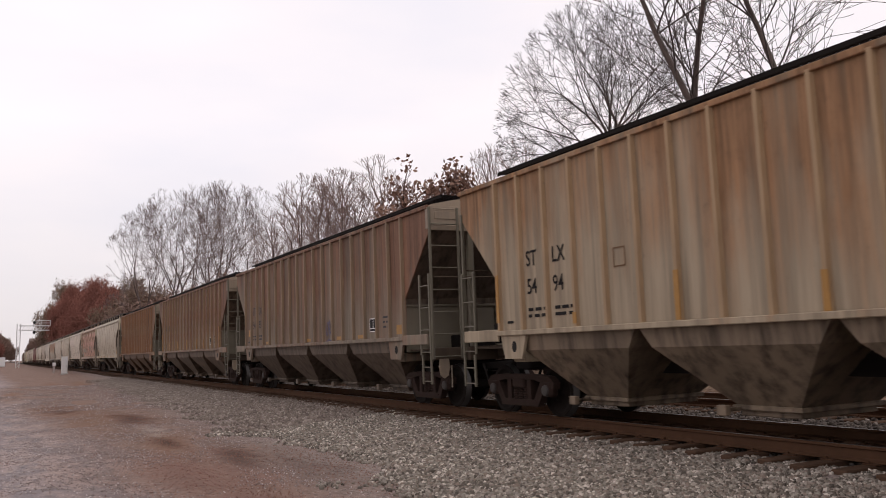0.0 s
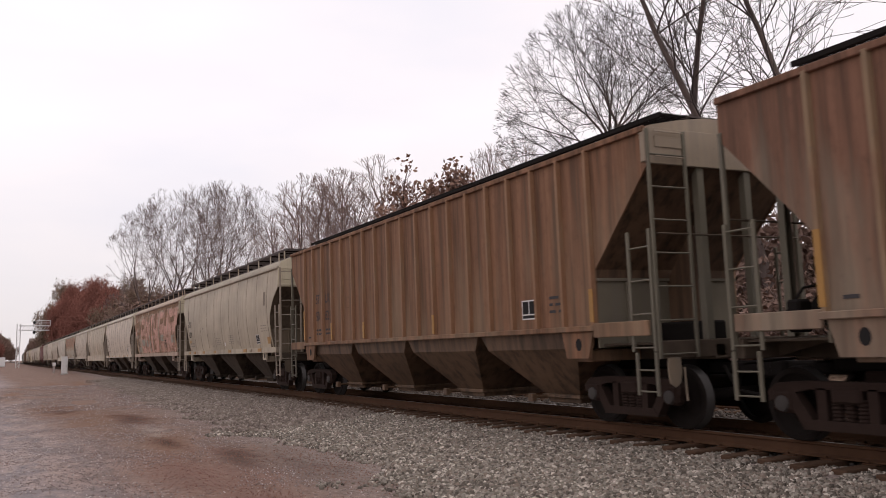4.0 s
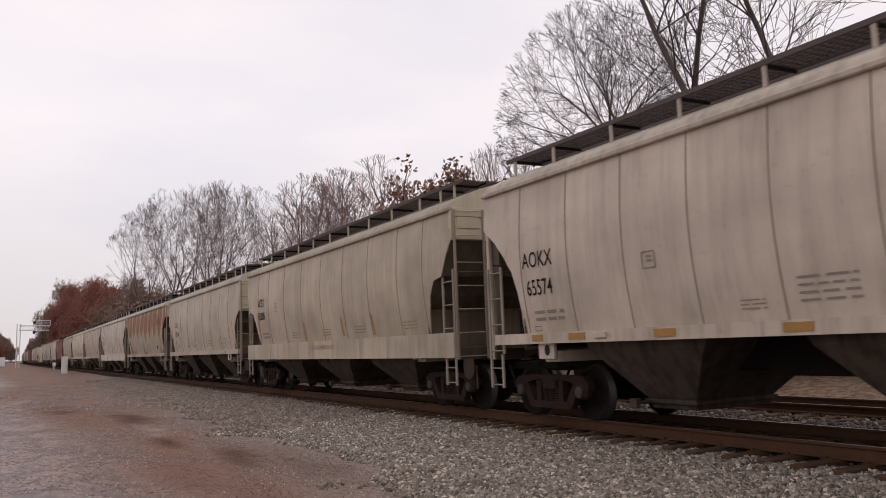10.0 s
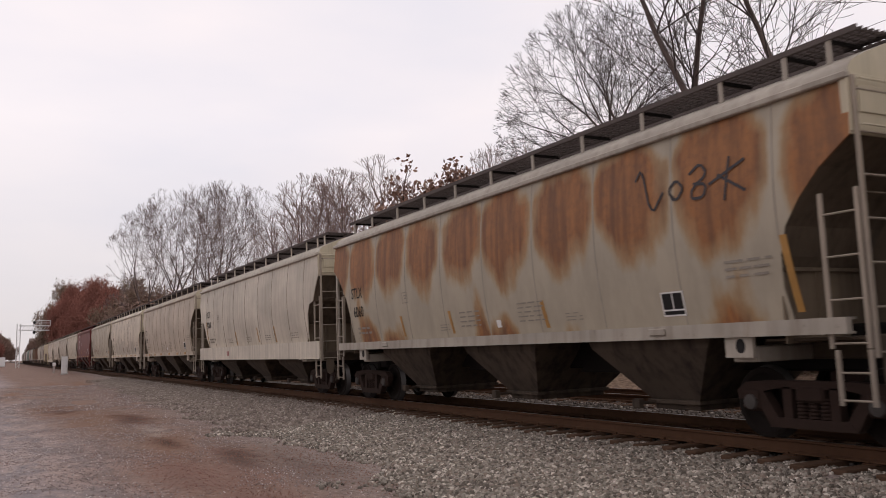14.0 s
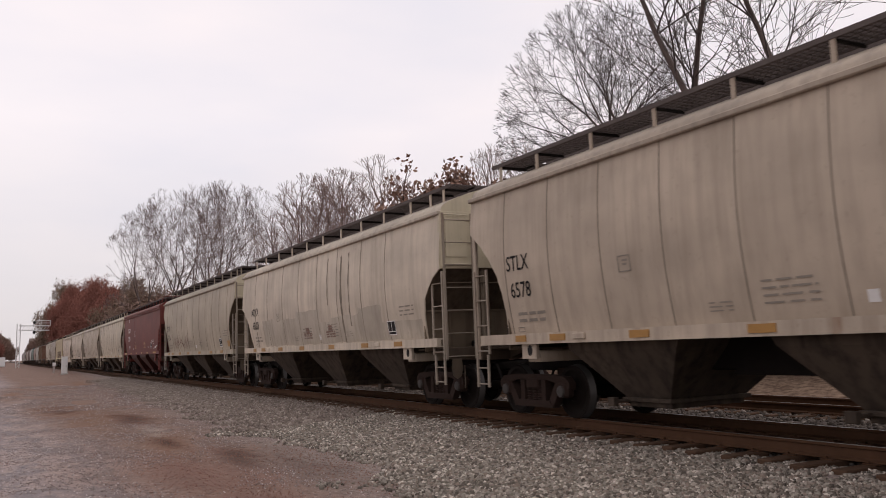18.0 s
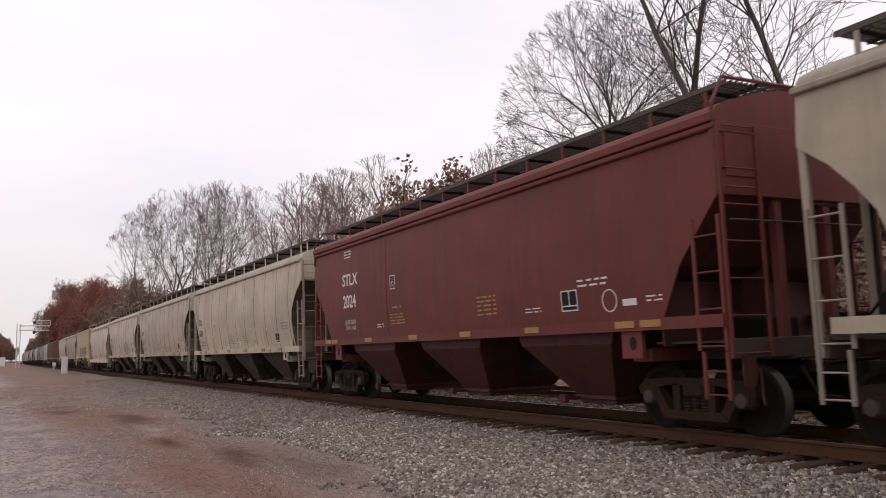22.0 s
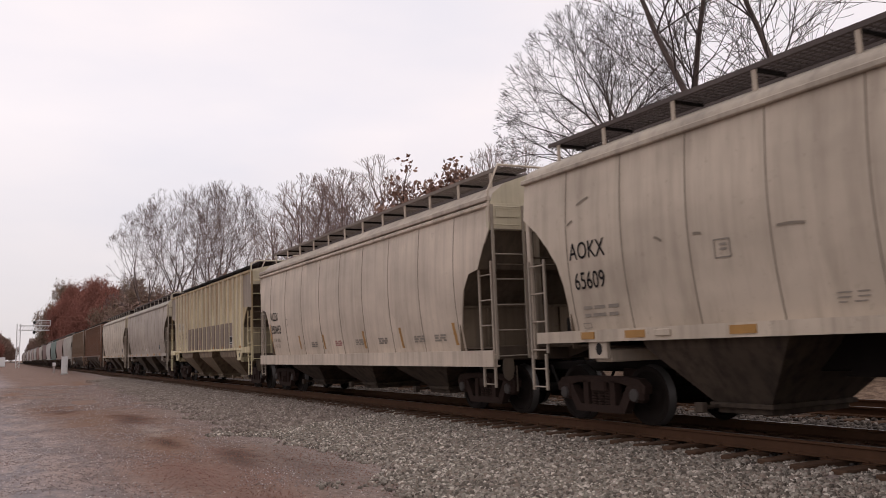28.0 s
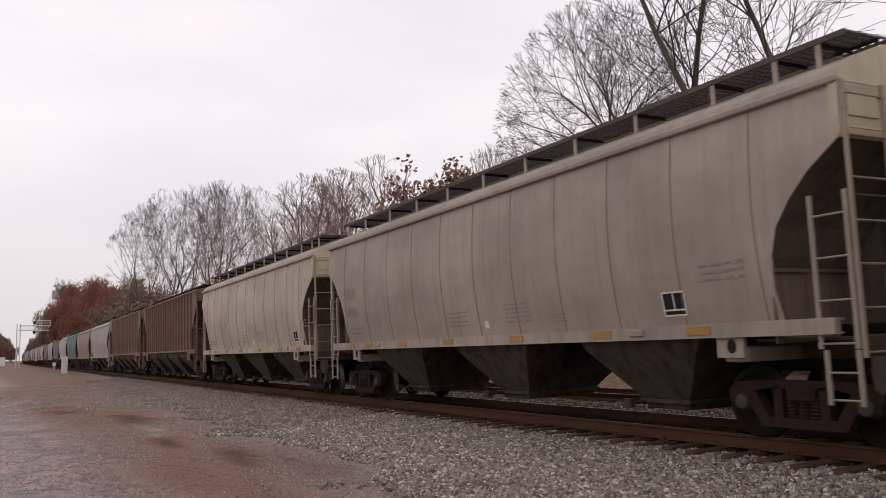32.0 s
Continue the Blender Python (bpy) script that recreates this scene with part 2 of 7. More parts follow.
def place(cx, cy, sx, sy, tilt, ragged):
    """How much of a ragged oval stain lies here: its middle, half sizes, and slant in degrees."""
    st = gt.nodes.new("ShaderNodeMapping")
    st.vector_type = "TEXTURE"
    st.inputs["Location"].default_value = (cx, cy, 0)
    st.inputs["Rotation"].default_value = (0, 0, radians(tilt))
    st.inputs["Scale"].default_value = (sx, sy, 1e6)
    gt.links.new(g_co.outputs["Object"], st.inputs["Vector"])
    ln = gt.nodes.new("ShaderNodeVectorMath")
    ln.operation = "LENGTH"
    gt.links.new(st.outputs[0], ln.inputs[0])
    out = N(gt, "ShaderNodeMapRange", From_Min=1.95, From_Max=0.95, To_Max=0.92)
    gt.links.new(add_up(ragged, 1.7, ln.outputs["Value"]), out.inputs["Value"])
    return out.outputs[0]


lot = mix(gt, g_grit, (0.236, 0.184, 0.168), (0.440, 0.352, 0.322))
lot = mix(gt, masked(g_blot, 0.43, 0.57, 0.9), lot, mix(gt, g_grit, (0.108, 0.093, 0.096), (0.300, 0.264, 0.268)))
lot = mix(gt, masked(g_speck, 0.54, 0.63, 0.6), lot, (0.098, 0.088, 0.092))
lot = mix(gt, masked(g_chip, 0.60, 0.66, 0.7), lot, (0.50, 0.435, 0.42))
dirt = mix(gt, g_grit, (0.130, 0.081, 0.062), (0.285, 0.188, 0.150))
dirt = mix(gt, masked(g_blot, 0.48, 0.56, 0.8), dirt, mix(gt, g_fine, (0.100, 0.064, 0.050), (0.225, 0.152, 0.122)))
dirt = mix(gt, masked(g_chip, 0.56, 0.64, 0.7), dirt, (0.40, 0.325, 0.285))
dirt = mix(gt, masked(g_speck, 0.55, 0.62, 0.7), dirt, (0.085, 0.060, 0.050))
soil = mix(gt, g_grit, (0.100, 0.055, 0.036), (0.270, 0.158, 0.105))
leaf = mix(gt, g_grit, (0.036, 0.024, 0.020), (0.115, 0.070, 0.055))
red = mix(gt, g_grit, (0.105, 0.062, 0.050), (0.285, 0.172, 0.138))
sand = mix(gt, g_fine, (0.28, 0.222, 0.180), (0.42, 0.345, 0.292))
# the lot lies on the camera's side; the dirt begins one or two metres from it, further out nearby
g_lean = add_up(g_sep.outputs["X"], -0.015, g_sep.outputs["Y"])
g_dirt = N(gt, "ShaderNodeMapRange", From_Min=1.95, From_Max=3.6)
gt.links.new(add_up(g_wide, 2.4, g_lean), g_dirt.inputs["Value"])
base = mix(gt, g_dirt.outputs[0], lot, dirt)
for cx, cy, sx, sy, tilt, paint_on in ((-62, 3.2, 12, 0.9, -2, soil), (-48, 0.6, 14, 1.3, -3, soil), (-34.0, 1.8, 8, 1.2, -5, soil), (-25.5, 2.3, 6.0, 1.0, -4, soil), (-17.0, 2.9, 3.0, 0.5, -6, soil), (-64, 5.0, 9.0, 0.8, -2, soil), (-13.0, 2.5, 3.0, 0.9, 4, red), (-12.2, 3.4, 1.9, 0.55, 0, red),
                                       (-24.5, 3.25, 3.4, 0.55, -4, leaf), (-20.2, 3.15, 2.0, 0.34, -3, sand), (-41.0, 5.1, 5.0, 0.5, -3, leaf), (-15.3, 3.5, 1.3, 0.4, 0, red), (-14.35, 3.68, 2.0, 0.46, -6, leaf), (-13.0, 4.62, 3.4, 0.80, -3, leaf),
                                       (-17.4, 2.95, 1.3, 0.22, 0, leaf), (-14.4, 4.9, 1.0, 0.22, 0, red), (-30.5, 1.9, 1.8, 0.30, 0, leaf), (-10.3, 2.8, 1.2, 0.4, 0, red)):
    base = mix(gt, place(cx, cy, sx, sy, tilt, g_soft), base, paint_on)
base = mix(gt, masked(g_grit, 0.60, 0.70, 0.30), base, (0.085, 0.060, 0.052))
base = mix(gt, masked(g_fine, 0.66, 0.74, 0.5), base, (0.52, 0.46, 0.43))
# the ballast shoulder begins four to seven metres from the camera's line, further out up the track
g_edge = add_up(g_sep.outputs["X"], 0.045, add_up(g_mid, 2.2, g_sep.outputs["Y"]))
g_on = N(gt, "ShaderNodeMapRange", From_Min=3.9, From_Max=5.9)
gt.links.new(g_edge, g_on.inputs["Value"])
g_off = N(gt, "ShaderNodeMapRange", From_Min=17.6, From_Max=18.8)
gt.links.new(g_sep.outputs["Y"], g_off.inputs["Value"])
litter = mix(gt, g_fine, (0.115, 0.078, 0.056), (0.38, 0.27, 0.195))
litter = mix(gt, ramp(gt, g_speck, [(0.42, (0, 0, 0)), (0.60, (0.8,) * 3)]), litter, (0.075, 0.045, 0.030))
col = mix(gt, g_on.outputs[0], base, stone)
# the shade under the train is put into the ground colour, fading past the second track
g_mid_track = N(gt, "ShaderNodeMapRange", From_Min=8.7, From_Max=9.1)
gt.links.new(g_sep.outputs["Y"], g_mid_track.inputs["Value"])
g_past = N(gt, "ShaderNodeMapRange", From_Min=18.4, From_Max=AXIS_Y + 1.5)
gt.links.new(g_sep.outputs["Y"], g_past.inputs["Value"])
g_under_shade = gt.nodes.new("ShaderNodeMath")
g_under_shade.operation = "MULTIPLY"
gt.links.new(g_mid_track.outputs[0], g_under_shade.inputs[0])
gt.links.new(g_past.outputs[0], g_under_shade.inputs[1])
col = mix(gt, g_under_shade.outputs[0], col, mix(gt, g_fine, (0.012, 0.010, 0.009), (0.038, 0.032, 0.028)))
col = mix(gt, g_off.outputs[0], col, litter)
gt.links.new(col, gb.inputs["Base Color"])
gb.inputs["Roughness"].default_value = 0.95
gb.inputs["Specular IOR Level"].default_value = 0.15
bump(gt, g_grit, gb, 0.8, 0.03)

xs = [-4000, -1500, -700, -400, -250, -180] + [-120 + 1.0 * i for i in range(80)] + [-40 + 0.25 * i for i in range(221)] + [20, 30, 60, 200, 800, 4000]
ys = [-4000, -800, -200, -60, -30, -18] + [-12 + 0.35 * i for i in range(61)] + [9.6, 11, 12.5, 14, 15.5, 16.4, 17.0, 17.5, 18.5, 19.5, 21, 22.5, 24, 27, 30, 36, 45, 70, 200, 900, 4000]
ground_shape = Shape()
ground_shape.grid([[(x, y, dirt_height(x, y)) for y in ys] for x in xs])
ground = new("ground", ground_shape.mesh("ground", True))
ground.data.materials.append(m_ground)
tagged(ground, "gravel lot with brown dirt and grey ballast shoulder", "ground", kind="structure")

# ---- two tracks ----
RAIL_PROFILE = [(-0.075, -0.18), (0.075, -0.18), (0.075, -0.165), (0.012, -0.140), (0.010, -0.045), (0.036, -0.035), (0.037, -0.008), (0.028, 0.0), (-0.028, 0.0), (-0.037, -0.008), (-0.036, -0.035), (-0.010, -0.045), (-0.012, -0.140), (-0.075, -0.165)]


def rail_mesh():
    s = Shape()
    n = len(RAIL_PROFILE)
    xs = [-1300 + 50 * i for i in range(21)] + [-240, -150, -80, -40, -20, 0, 60]
    s.add([(x, y + bend(x)[0], z) for x in xs for y, z in RAIL_PROFILE], [(i * n + j, i * n + (j + 1) % n, (i + 1) * n + (j + 1) % n, (i + 1) * n + j) for i in range(len(xs) - 1) for j in range(n)])
    me = s.mesh("rail")
    me.materials.append(RAIL_SIDE)
    me.materials.append(RAIL_HEAD)
    for p in me.polygons:
        if p.center.z > -0.003:
            p.material_index = 1
    return fix_normals(me)


RAIL_ME = rail_mesh()
TIE_ME = []
for i in range(6):
    r = random.Random(i)
    s = Shape().box(-0.11 + r.uniform(-0.012, 0.012), 0.11 + r.uniform(-0.012, 0.012), -1.40 + r.uniform(-0.12, 0.05), 1.36 + r.uniform(-0.05, 0.05), -0.375, -0.19 + r.uniform(-0.006, 0.004), 0.014)
    TIE_ME.append(s.mesh("tie"))
PLATE_ME = Shape().box(-0.09, 0.09, -0.17, 0.17, -0.192, -0.176, 0.004).box(-0.06, -0.03, -0.13, -0.10, -0.18, -0.150).box(0.03, 0.06, 0.10, 0.13, -0.18, -0.150).mesh("tie_plate")


def railway(dy, dz, label, first, count):
    t = tagged(new("railway_track"), label, "railway track", "two parallel tracks", "structure")
    t.matrix_basis = pose(0, AXIS_Y + dy, AXIS_Z + dz, CANT)
    for side in (-0.75, 0.75):
        part("rail", RAIL_ME, RAIL_SIDE, t, at=pose(0, side, 0))
    r = random.Random(3)
    rest = Shape()
    for i in range(900):
        x = first - 0.56 * i
        if i < count:
            tie = part("tie", TIE_ME[r.randrange(6)], TIE_WOOD, t, at=pose(x + r.uniform(-0.03, 0.03), r.uniform(-0.05, 0.05), 0, 0, 0, r.uniform(-1.2, 1.2)))
            if i < 70:
                for side in (-0.75, 0.75):
                    part("tie_plate", PLATE_ME, RAIL_SIDE, t, at=pose(x, side, 0))
        else:
            rest.box(x - 0.11, x + 0.11, bend(x)[0] - 1.3, bend(x)[0] + 1.3, -0.37, -0.19)
    far = part("tie_run", rest.mesh("tie_run"), TIE_WOOD, t)
    far["kind"] = "stuff"
    return t


railway(0.0, 0.0, "rusty rails on weathered wooden ties in grey ballast", -3.0, 150)
railway(SPACING, RISE, "empty second track of rusty rails on wooden ties", -3.0, 120)

# ---- covered hopper cars ----
# Each kind: length of the side, eave height, side bottom, sill depth, profile, hopper bays, ribs or seams.
Kind = collections.namedtuple("Kind", "style length eave bottom sill_low bays bay_ends ribs seams walk_z posts cut")
ROUND_CUT = ((3.48, 0.0), (3.20, 0.40), (2.90, 0.70), (2.60, 0.93), (2.25, 1.05), (1.88, 1.09), (1.50, 1.04))
DEEP_CUT = ((3.49, 0.0), (3.25, 0.16), (2.78, 0.42), (2.72, 0.78), (2.40, 1.02), (1.62, 1.28))
SMOOTH_CUT = ((2.95, 0.0), (2.80, 0.30), (2.58, 0.56), (2.35, 0.79), (2.0, 0.89), (1.50, 0.95))
FLAT_CUT = ((3.85, 0.0), (2.44, 1.33), (1.54, 1.35))
MAROON_CUT = ((3.15, 0.0), (3.05, 0.10), (2.30, 0.78), (1.62, 1.18))


def kind_of(style, length):
    bays = (1.85, length - 1.75)
    if style == "ribbed4":
        return Kind(style, length, 4.38, 1.54, 1.48, 4, (1.75, 14.95), tuple(1.38 + 0.774 * k for k in range(19)), (), 4.66, 7, FLAT_CUT)
    if style == "ribbed3":      # the ribs stand a little closer towards the ends
        half = (1.40, 2.08, 2.78, 3.56, 4.35, 5.15, 5.97, 6.84, 7.74)
        return Kind(style, length, 4.38, 1.50, 1.44, 3, (1.9, 14.5), half + tuple(length - x for x in half[::-1]), (), 4.72, 12, FLAT_CUT)
    if style == "round":
        return Kind(style, length, 4.16, 1.50, 1.33, 3, bays, (), tuple(1.15 + 1.72 * k for k in range(9)) if length == 15.95 else tuple(1.25 + (length - 2.5) * k / 10 for k in range(11)), 4.79, 12, ROUND_CUT)
    if style == "smooth":
        return Kind(style, length, 4.16, 1.50, 1.33, 3, bays, (), (1.78, 3.32, 5.04, 6.70, 8.40, 10.06, 11.78, 13.32), 4.79, 12, SMOOTH_CUT)
    if style == "deep":
        return Kind(style, length, 4.16, 1.60, 1.10, 3, bays, (), (1.50,) + tuple(2.76 + 1.757 * k for k in range(7)) + (length - 1.30,), 4.79, 12, DEEP_CUT)
    if style == "low":
        return Kind(style, length, 4.00, 1.22, 0.93, 3, bays, (), tuple(1.37 + 1.63 * k for k in range(9)), 4.76, 12, DEEP_CUT)
    return Kind("maroon", length, 4.12, 1.62, 1.47, 3, bays, (), (5.1,), 4.74, 14, MAROON_CUT)


def half_width(k, z):
    """Half the body's width at height z: bulging for the round cars, upright for the ribbed ones."""
    if k.style.startswith("ribbed"):
        return 1.52
    s = min(1.0, max(0.0, (z - k.bottom) / (k.eave - k.bottom)))
    if k.style == "maroon":
        return 1.56 + 0.05 * math.sin(math.pi * s)
    return 1.455 + 0.075 * s + 0.122 * math.sin(math.pi * s ** 0.95)


def sill_half(k):
    """Half the width over the inner face of the side sills."""
    return 1.52 if k.style.startswith("ribbed") else 1.56 if k.style == "maroon" else 1.50


def post_places(k, b0, b1):
    """Where the walkway's posts stand: closer together at the ends on the round cars."""
    if k.style in ("round", "smooth", "deep"):
        return [0.62, 1.85] + [3.42 + (k.length - 7.1) * i / 6 for i in range(7)] + [k.length - 2.11, k.length - 1.07, k.length - 0.44]
    return [b0 + 0.4 + (b1 - b0 - 0.8) * i / (k.posts - 1) for i in range(k.posts)]


def cut_at(k, z):
    c = k.cut
    if z >= c[0][0]:
        return 0.0
    for (za, xa), (zb, xb) in zip(c, c[1:]):
        if z >= zb:
            return xa + (xb - xa) * (za - z) / (za - zb)
    return c[-1][1]


@functools.lru_cache(None)
def side_panel_mesh(k, side):
    """One side sheet, with its thickness: x runs from 0 (rear) to the length."""
    zs = sorted({k.bottom + (k.eave - k.bottom) * i / 14 for i in range(15)} | {z for z, x in k.cut if k.bottom < z < k.eave})
    steps = 8
    loop = [(z, 0.0) for z in zs] + [(z, 0.03) for z in zs[::-1]]
    loop.append(loop[0])
    s = Shape()
    rows = []
    for z, d in loop:
        a, b = cut_at(k, z), k.length - cut_at(k, z)
        rows.append([(a + (b - a) * i / steps, side * (half_width(k, z) - d), z) for i in range(steps + 1)])
    s.grid(rows)
    m = len(zs)
    for e in (0, steps):                               # close the cut edges
        s.add([rows[i][e] for i in range(2 * m)], [(i, i + 1, 2 * m - 2 - i, 2 * m - 1 - i) for i in range(m - 1)])
    me = fix_normals(s.mesh("side_panel"))
    return me


def mirrored(half):
    """A roof outline from the eave to the crown and down again: share of the half width, height over the eave."""
    return [(-u, h) for u, h in half] + [(u, h) for u, h in half[-2::-1]]


ROOF_FLAT = mirrored([(1, 0.0), (0.94, 0.05), (0.6, 0.16), (0.25, 0.24), (0, 0.25)])
ROOF_ROUND = mirrored([(1, 0.02), (0.985, 0.10), (0.95, 0.165), (0.88, 0.225), (0.77, 0.30), (0.525, 0.45), (0.3, 0.545), (0.15, 0.585), (0, 0.60)])
ROOF_MAROON = mirrored([(1, 0.12), (0.97, 0.21), (0.90, 0.27), (0.52, 0.45), (0.25, 0.53), (0, 0.56)])
ROOF_LOW = mirrored([(1, 0.0), (0.95, 0.20), (0.77, 0.42), (0.4, 0.62), (0, 0.70)])


def roof_line(k):
    if k.style.startswith("ribbed"):
        return ROOF_FLAT
    return {"low": ROOF_LOW, "maroon": ROOF_MAROON}.get(k.style, ROOF_ROUND)


def roof_height(k, y):
    """Height of the roof at y metres from the middle."""
    u = min(1.0, abs(y) / half_width(k, k.eave))
    line = [(a, h) for a, h in roof_line(k) if a >= 0]
    for (a, ha), (b, hb) in zip(line, line[1:]):
        if a <= u <= b:
            return k.eave + ha + (hb - ha) * (u - a) / (b - a)
    return k.eave


@functools.lru_cache(None)
def roof_mesh(k):
    s = Shape()
    we = half_width(k, k.eave)
    s.grid([[(k.length * i / 8, we * u, k.eave + h) for i in range(9)] for u, h in roof_line(k)])
    return s.mesh("roof", True)


@functools.lru_cache(None)
def end_wall_mesh(k):
    s = Shape()
    low, we = k.cut[0][0], half_width(k, k.eave)
    mid = (low + k.eave) / 2
    line = roof_line(k)
    s.grid([[(0, half_width(k, low) * u, low) for u, h in line], [(0, half_width(k, mid) * u, mid) for u, h in line],
            [(0, we * u, k.eave) for u, h in line], [(0, we * u, k.eave + h) for u, h in line]])
    return s.mesh("end_wall")


def knee(k):
    """Where the end slope sheet meets the upright bulkhead: distance from the end, height."""
    if k.style.startswith("ribbed"):
        return 1.36, 2.30
    return max(c[1] for c in k.cut) + 0.03, 2.12


@functools.lru_cache(None)
def slope_mesh(k):
    """A sloping end sheet that carries the grain from the end wall down towards the first bay, with its rear at x = 0."""
    x1, z1 = knee(k)
    # it follows the curved edge of the side sheets
    line = [(0.02, k.cut[0][0] + 0.02)] + [(x, z) for z, x in k.cut[1:] if z > z1 + 0.05 and x < x1] + [(x1, z1)]
    s = Shape()
    n = len(line)
    pts = []
    for o in (0.0, 0.03):
        for x, z in line:
            w = half_width(k, z) - 0.012
            pts += [(x + o * 0.7, -w, z + o * 0.7), (x + o * 0.7, w, z + o * 0.7)]
    faces = []
    for q in range(n - 1):
        a, b = 2 * q, 2 * (n + q)
        faces += [(a, a + 1, a + 3, a + 2), (b, b + 2, b + 3, b + 1), (a, a + 2, b + 2, b), (a + 1, b + 1, b + 3, a + 3)]
    faces += [(0, 2 * n, 2 * n + 1, 1), (2 * n - 2, 2 * n - 1, 4 * n - 1, 4 * n - 2)]
    s.add(pts, faces)
    return fix_normals(s.mesh("slope_sheet"))


@functools.lru_cache(None)
def bulkhead_mesh(k):
    """The upright plate under the slope sheet, with a ledge on top and two stiffeners."""
    x1, z1 = knee(k)
    w = half_width(k, 1.9) - 0.02
    s = Shape().box(x1 - 0.01, x1 + 0.02, -w, w, 1.22, z1)
    s.box(x1 - 0.05, x1 + 0.02, -w, w, z1 - 0.045, z1 + 0.005, 0.004)
    for y in (-0.9, 0.9):
        s.box(x1 - 0.06, x1 - 0.01, y - 0.02, y + 0.02, 1.24, z1 - 0.05)
    return s.mesh("bulkhead_plate")


@functools.lru_cache(None)
def web_mesh(k, y):
    """An upright web plate under the slope sheet, standing on the stub sill."""
    low = k.cut[0][0]
    x1, zk = knee(k)
    x0 = 0.70
    z0 = max(z for z in (zk, low + (zk - low) * x0 / x1 + 0.10))
    return Shape().prism([(x0, 1.24), (x1, 1.24), (x1, zk - 0.03), (x0, z0 - 0.03)], y - 0.012, y + 0.012).mesh("web_plate")


@functools.lru_cache(None)
def bay_mesh(k, i):
    """One hopper: a funnel below the sill, its outlet gate and frame."""
    s = Shape()
    x0, x1 = k.bay_ends
    p = (x1 - x0) / k.bays
    a, b = x0 + p * i, x0 + p * (i + 1)
    m = (a + b) / 2
    top, w = k.bottom + 0.02, half_width(k, k.bottom) - (0.02 if k.style.startswith("ribbed") else 0.10)
    half, wb, low = (0.52, 0.78, 0.40) if k.bays == 4 else (0.50, 0.80, 0.42)
    if k.bays == 3:
        a, b = m - 1.42, m + 1.46
    if k.style in ("deep", "low"):
        top, w = k.sill_low + 0.06, w - 0.06
    elif k.bays == 3:
        w += 0.03
    zk, wk, u = top - 0.30 * (top - low), w - 0.05, 0.22          # the sides fall steeply first, then draw in
    rings = [[(x0, -w0, z0), (x1, -w0, z0), (x1, w0, z0), (x0, w0, z0)] for x0, x1, w0, z0 in
             ((a, b, w, top), (a + (m - half - a) * u, b + (m + half - b) * u, wk, zk), (m - half, m + half, wb, low))]
    s.add(sum(rings, []), [(4 * i0 + q, 4 * i0 + 4 + q, 4 * i0 + 4 + (q + 1) % 4, 4 * i0 + (q + 1) % 4) for i0 in (0, 1) for q in range(4)] + [(8, 11, 10, 9)])
    s.box(m - half - 0.05, m + half + 0.05, -wb - 0.05, wb + 0.05, low - 0.07, low, 0.012)
    s.box(m - half + 0.03, m + half - 0.03, -wb + 0.03, wb - 0.03, low - 0.15, low - 0.06, 0.012)
    s.tube([(m - half + 0.1, -wb - 0.35, low - 0.05), (m - half + 0.1, wb + 0.35, low - 0.05)], 0.03, 6)
    s.box(m - half + 0.02, m - half + 0.18, -wb - 0.42, -wb - 0.32, low - 0.12, low + 0.02, 0.01)
    return fix_normals(s.mesh("hopper_bay"))


@functools.lru_cache(None)
def sill_mesh(k, side):
    s = Shape()
    y = side * (sill_half(k) + 0.05)
    ends = 0.25 if k.style in ("round", "smooth") else 0.0
    if k.style.startswith("ribbed"):
        s.box(1.33, k.length - 1.33, y - 0.05, y + 0.02, k.sill_low, k.bottom + 0.03, 0.01)
        s.box(0.1, 1.36, y - 0.04, y + 0.01, k.bottom - 0.16, k.bottom + 0.06, 0.01)
        s.box(k.length - 1.36, k.length - 0.1, y - 0.04, y + 0.01, k.bottom - 0.16, k.bottom + 0.06, 0.01)
    else:
        b, c, o = k.bottom, k.sill_low, sill_half(k)
        prof = [(1.42, b), (o + 0.10, b), (o + 0.10, c + 0.012), (o + 0.11, c + 0.012), (o + 0.11, c - 0.015), (o - 0.05, c - 0.015), (o - 0.05, c + 0.012), (o + 0.0, c + 0.012), (o + 0.0, b - 0.03), (1.42, b - 0.03)]
        n = len(prof)
        s.add([(x, side * yy, z) for x in (ends, k.length - ends) for yy, z in prof],
              [tuple(range(n)), tuple(range(2 * n - 1, n - 1, -1))] + [(i, n + i, n + (i + 1) % n, (i + 1) % n) for i in range(n)])
        fixed = fix_normals(s.mesh("side_sill"))
        return fixed
    return s.mesh("side_sill")


@functools.lru_cache(None)
def eave_mesh(k, side):
    s = Shape()
    w = half_width(k, k.eave)
    y = side * (w + 0.03)
    if k.style.startswith("ribbed"):
        s.box(0.0, k.length, y - 0.03, y + 0.03, k.eave - 0.06, k.eave + 0.03, 0.01)
    else:
        lo, hi = {"low": (0.05, 0.15), "maroon": (0.0, 0.13)}.get(k.style, (-0.055, 0.03))
        s.box(-0.02, k.length + 0.02, y - 0.05, y + 0.05, k.eave + lo, k.eave + hi, 0.015)
    return s.mesh("eave_flange")


@functools.lru_cache(None)
def rib_mesh(z0, z1):
    """A pressed hat-section rib."""
    s = Shape()
    v = [(x, y, z) for z in (z0, z1) for x, y in ((-0.048, 0.0), (-0.030, -0.072), (0.030, -0.072), (0.048, 0.0))]
    s.add(v, [(0, 1, 5, 4), (1, 2, 6, 5), (2, 3, 7, 6), (0, 3, 2, 1), (4, 5, 6, 7)])
    return fix_normals(s.mesh("rib"))


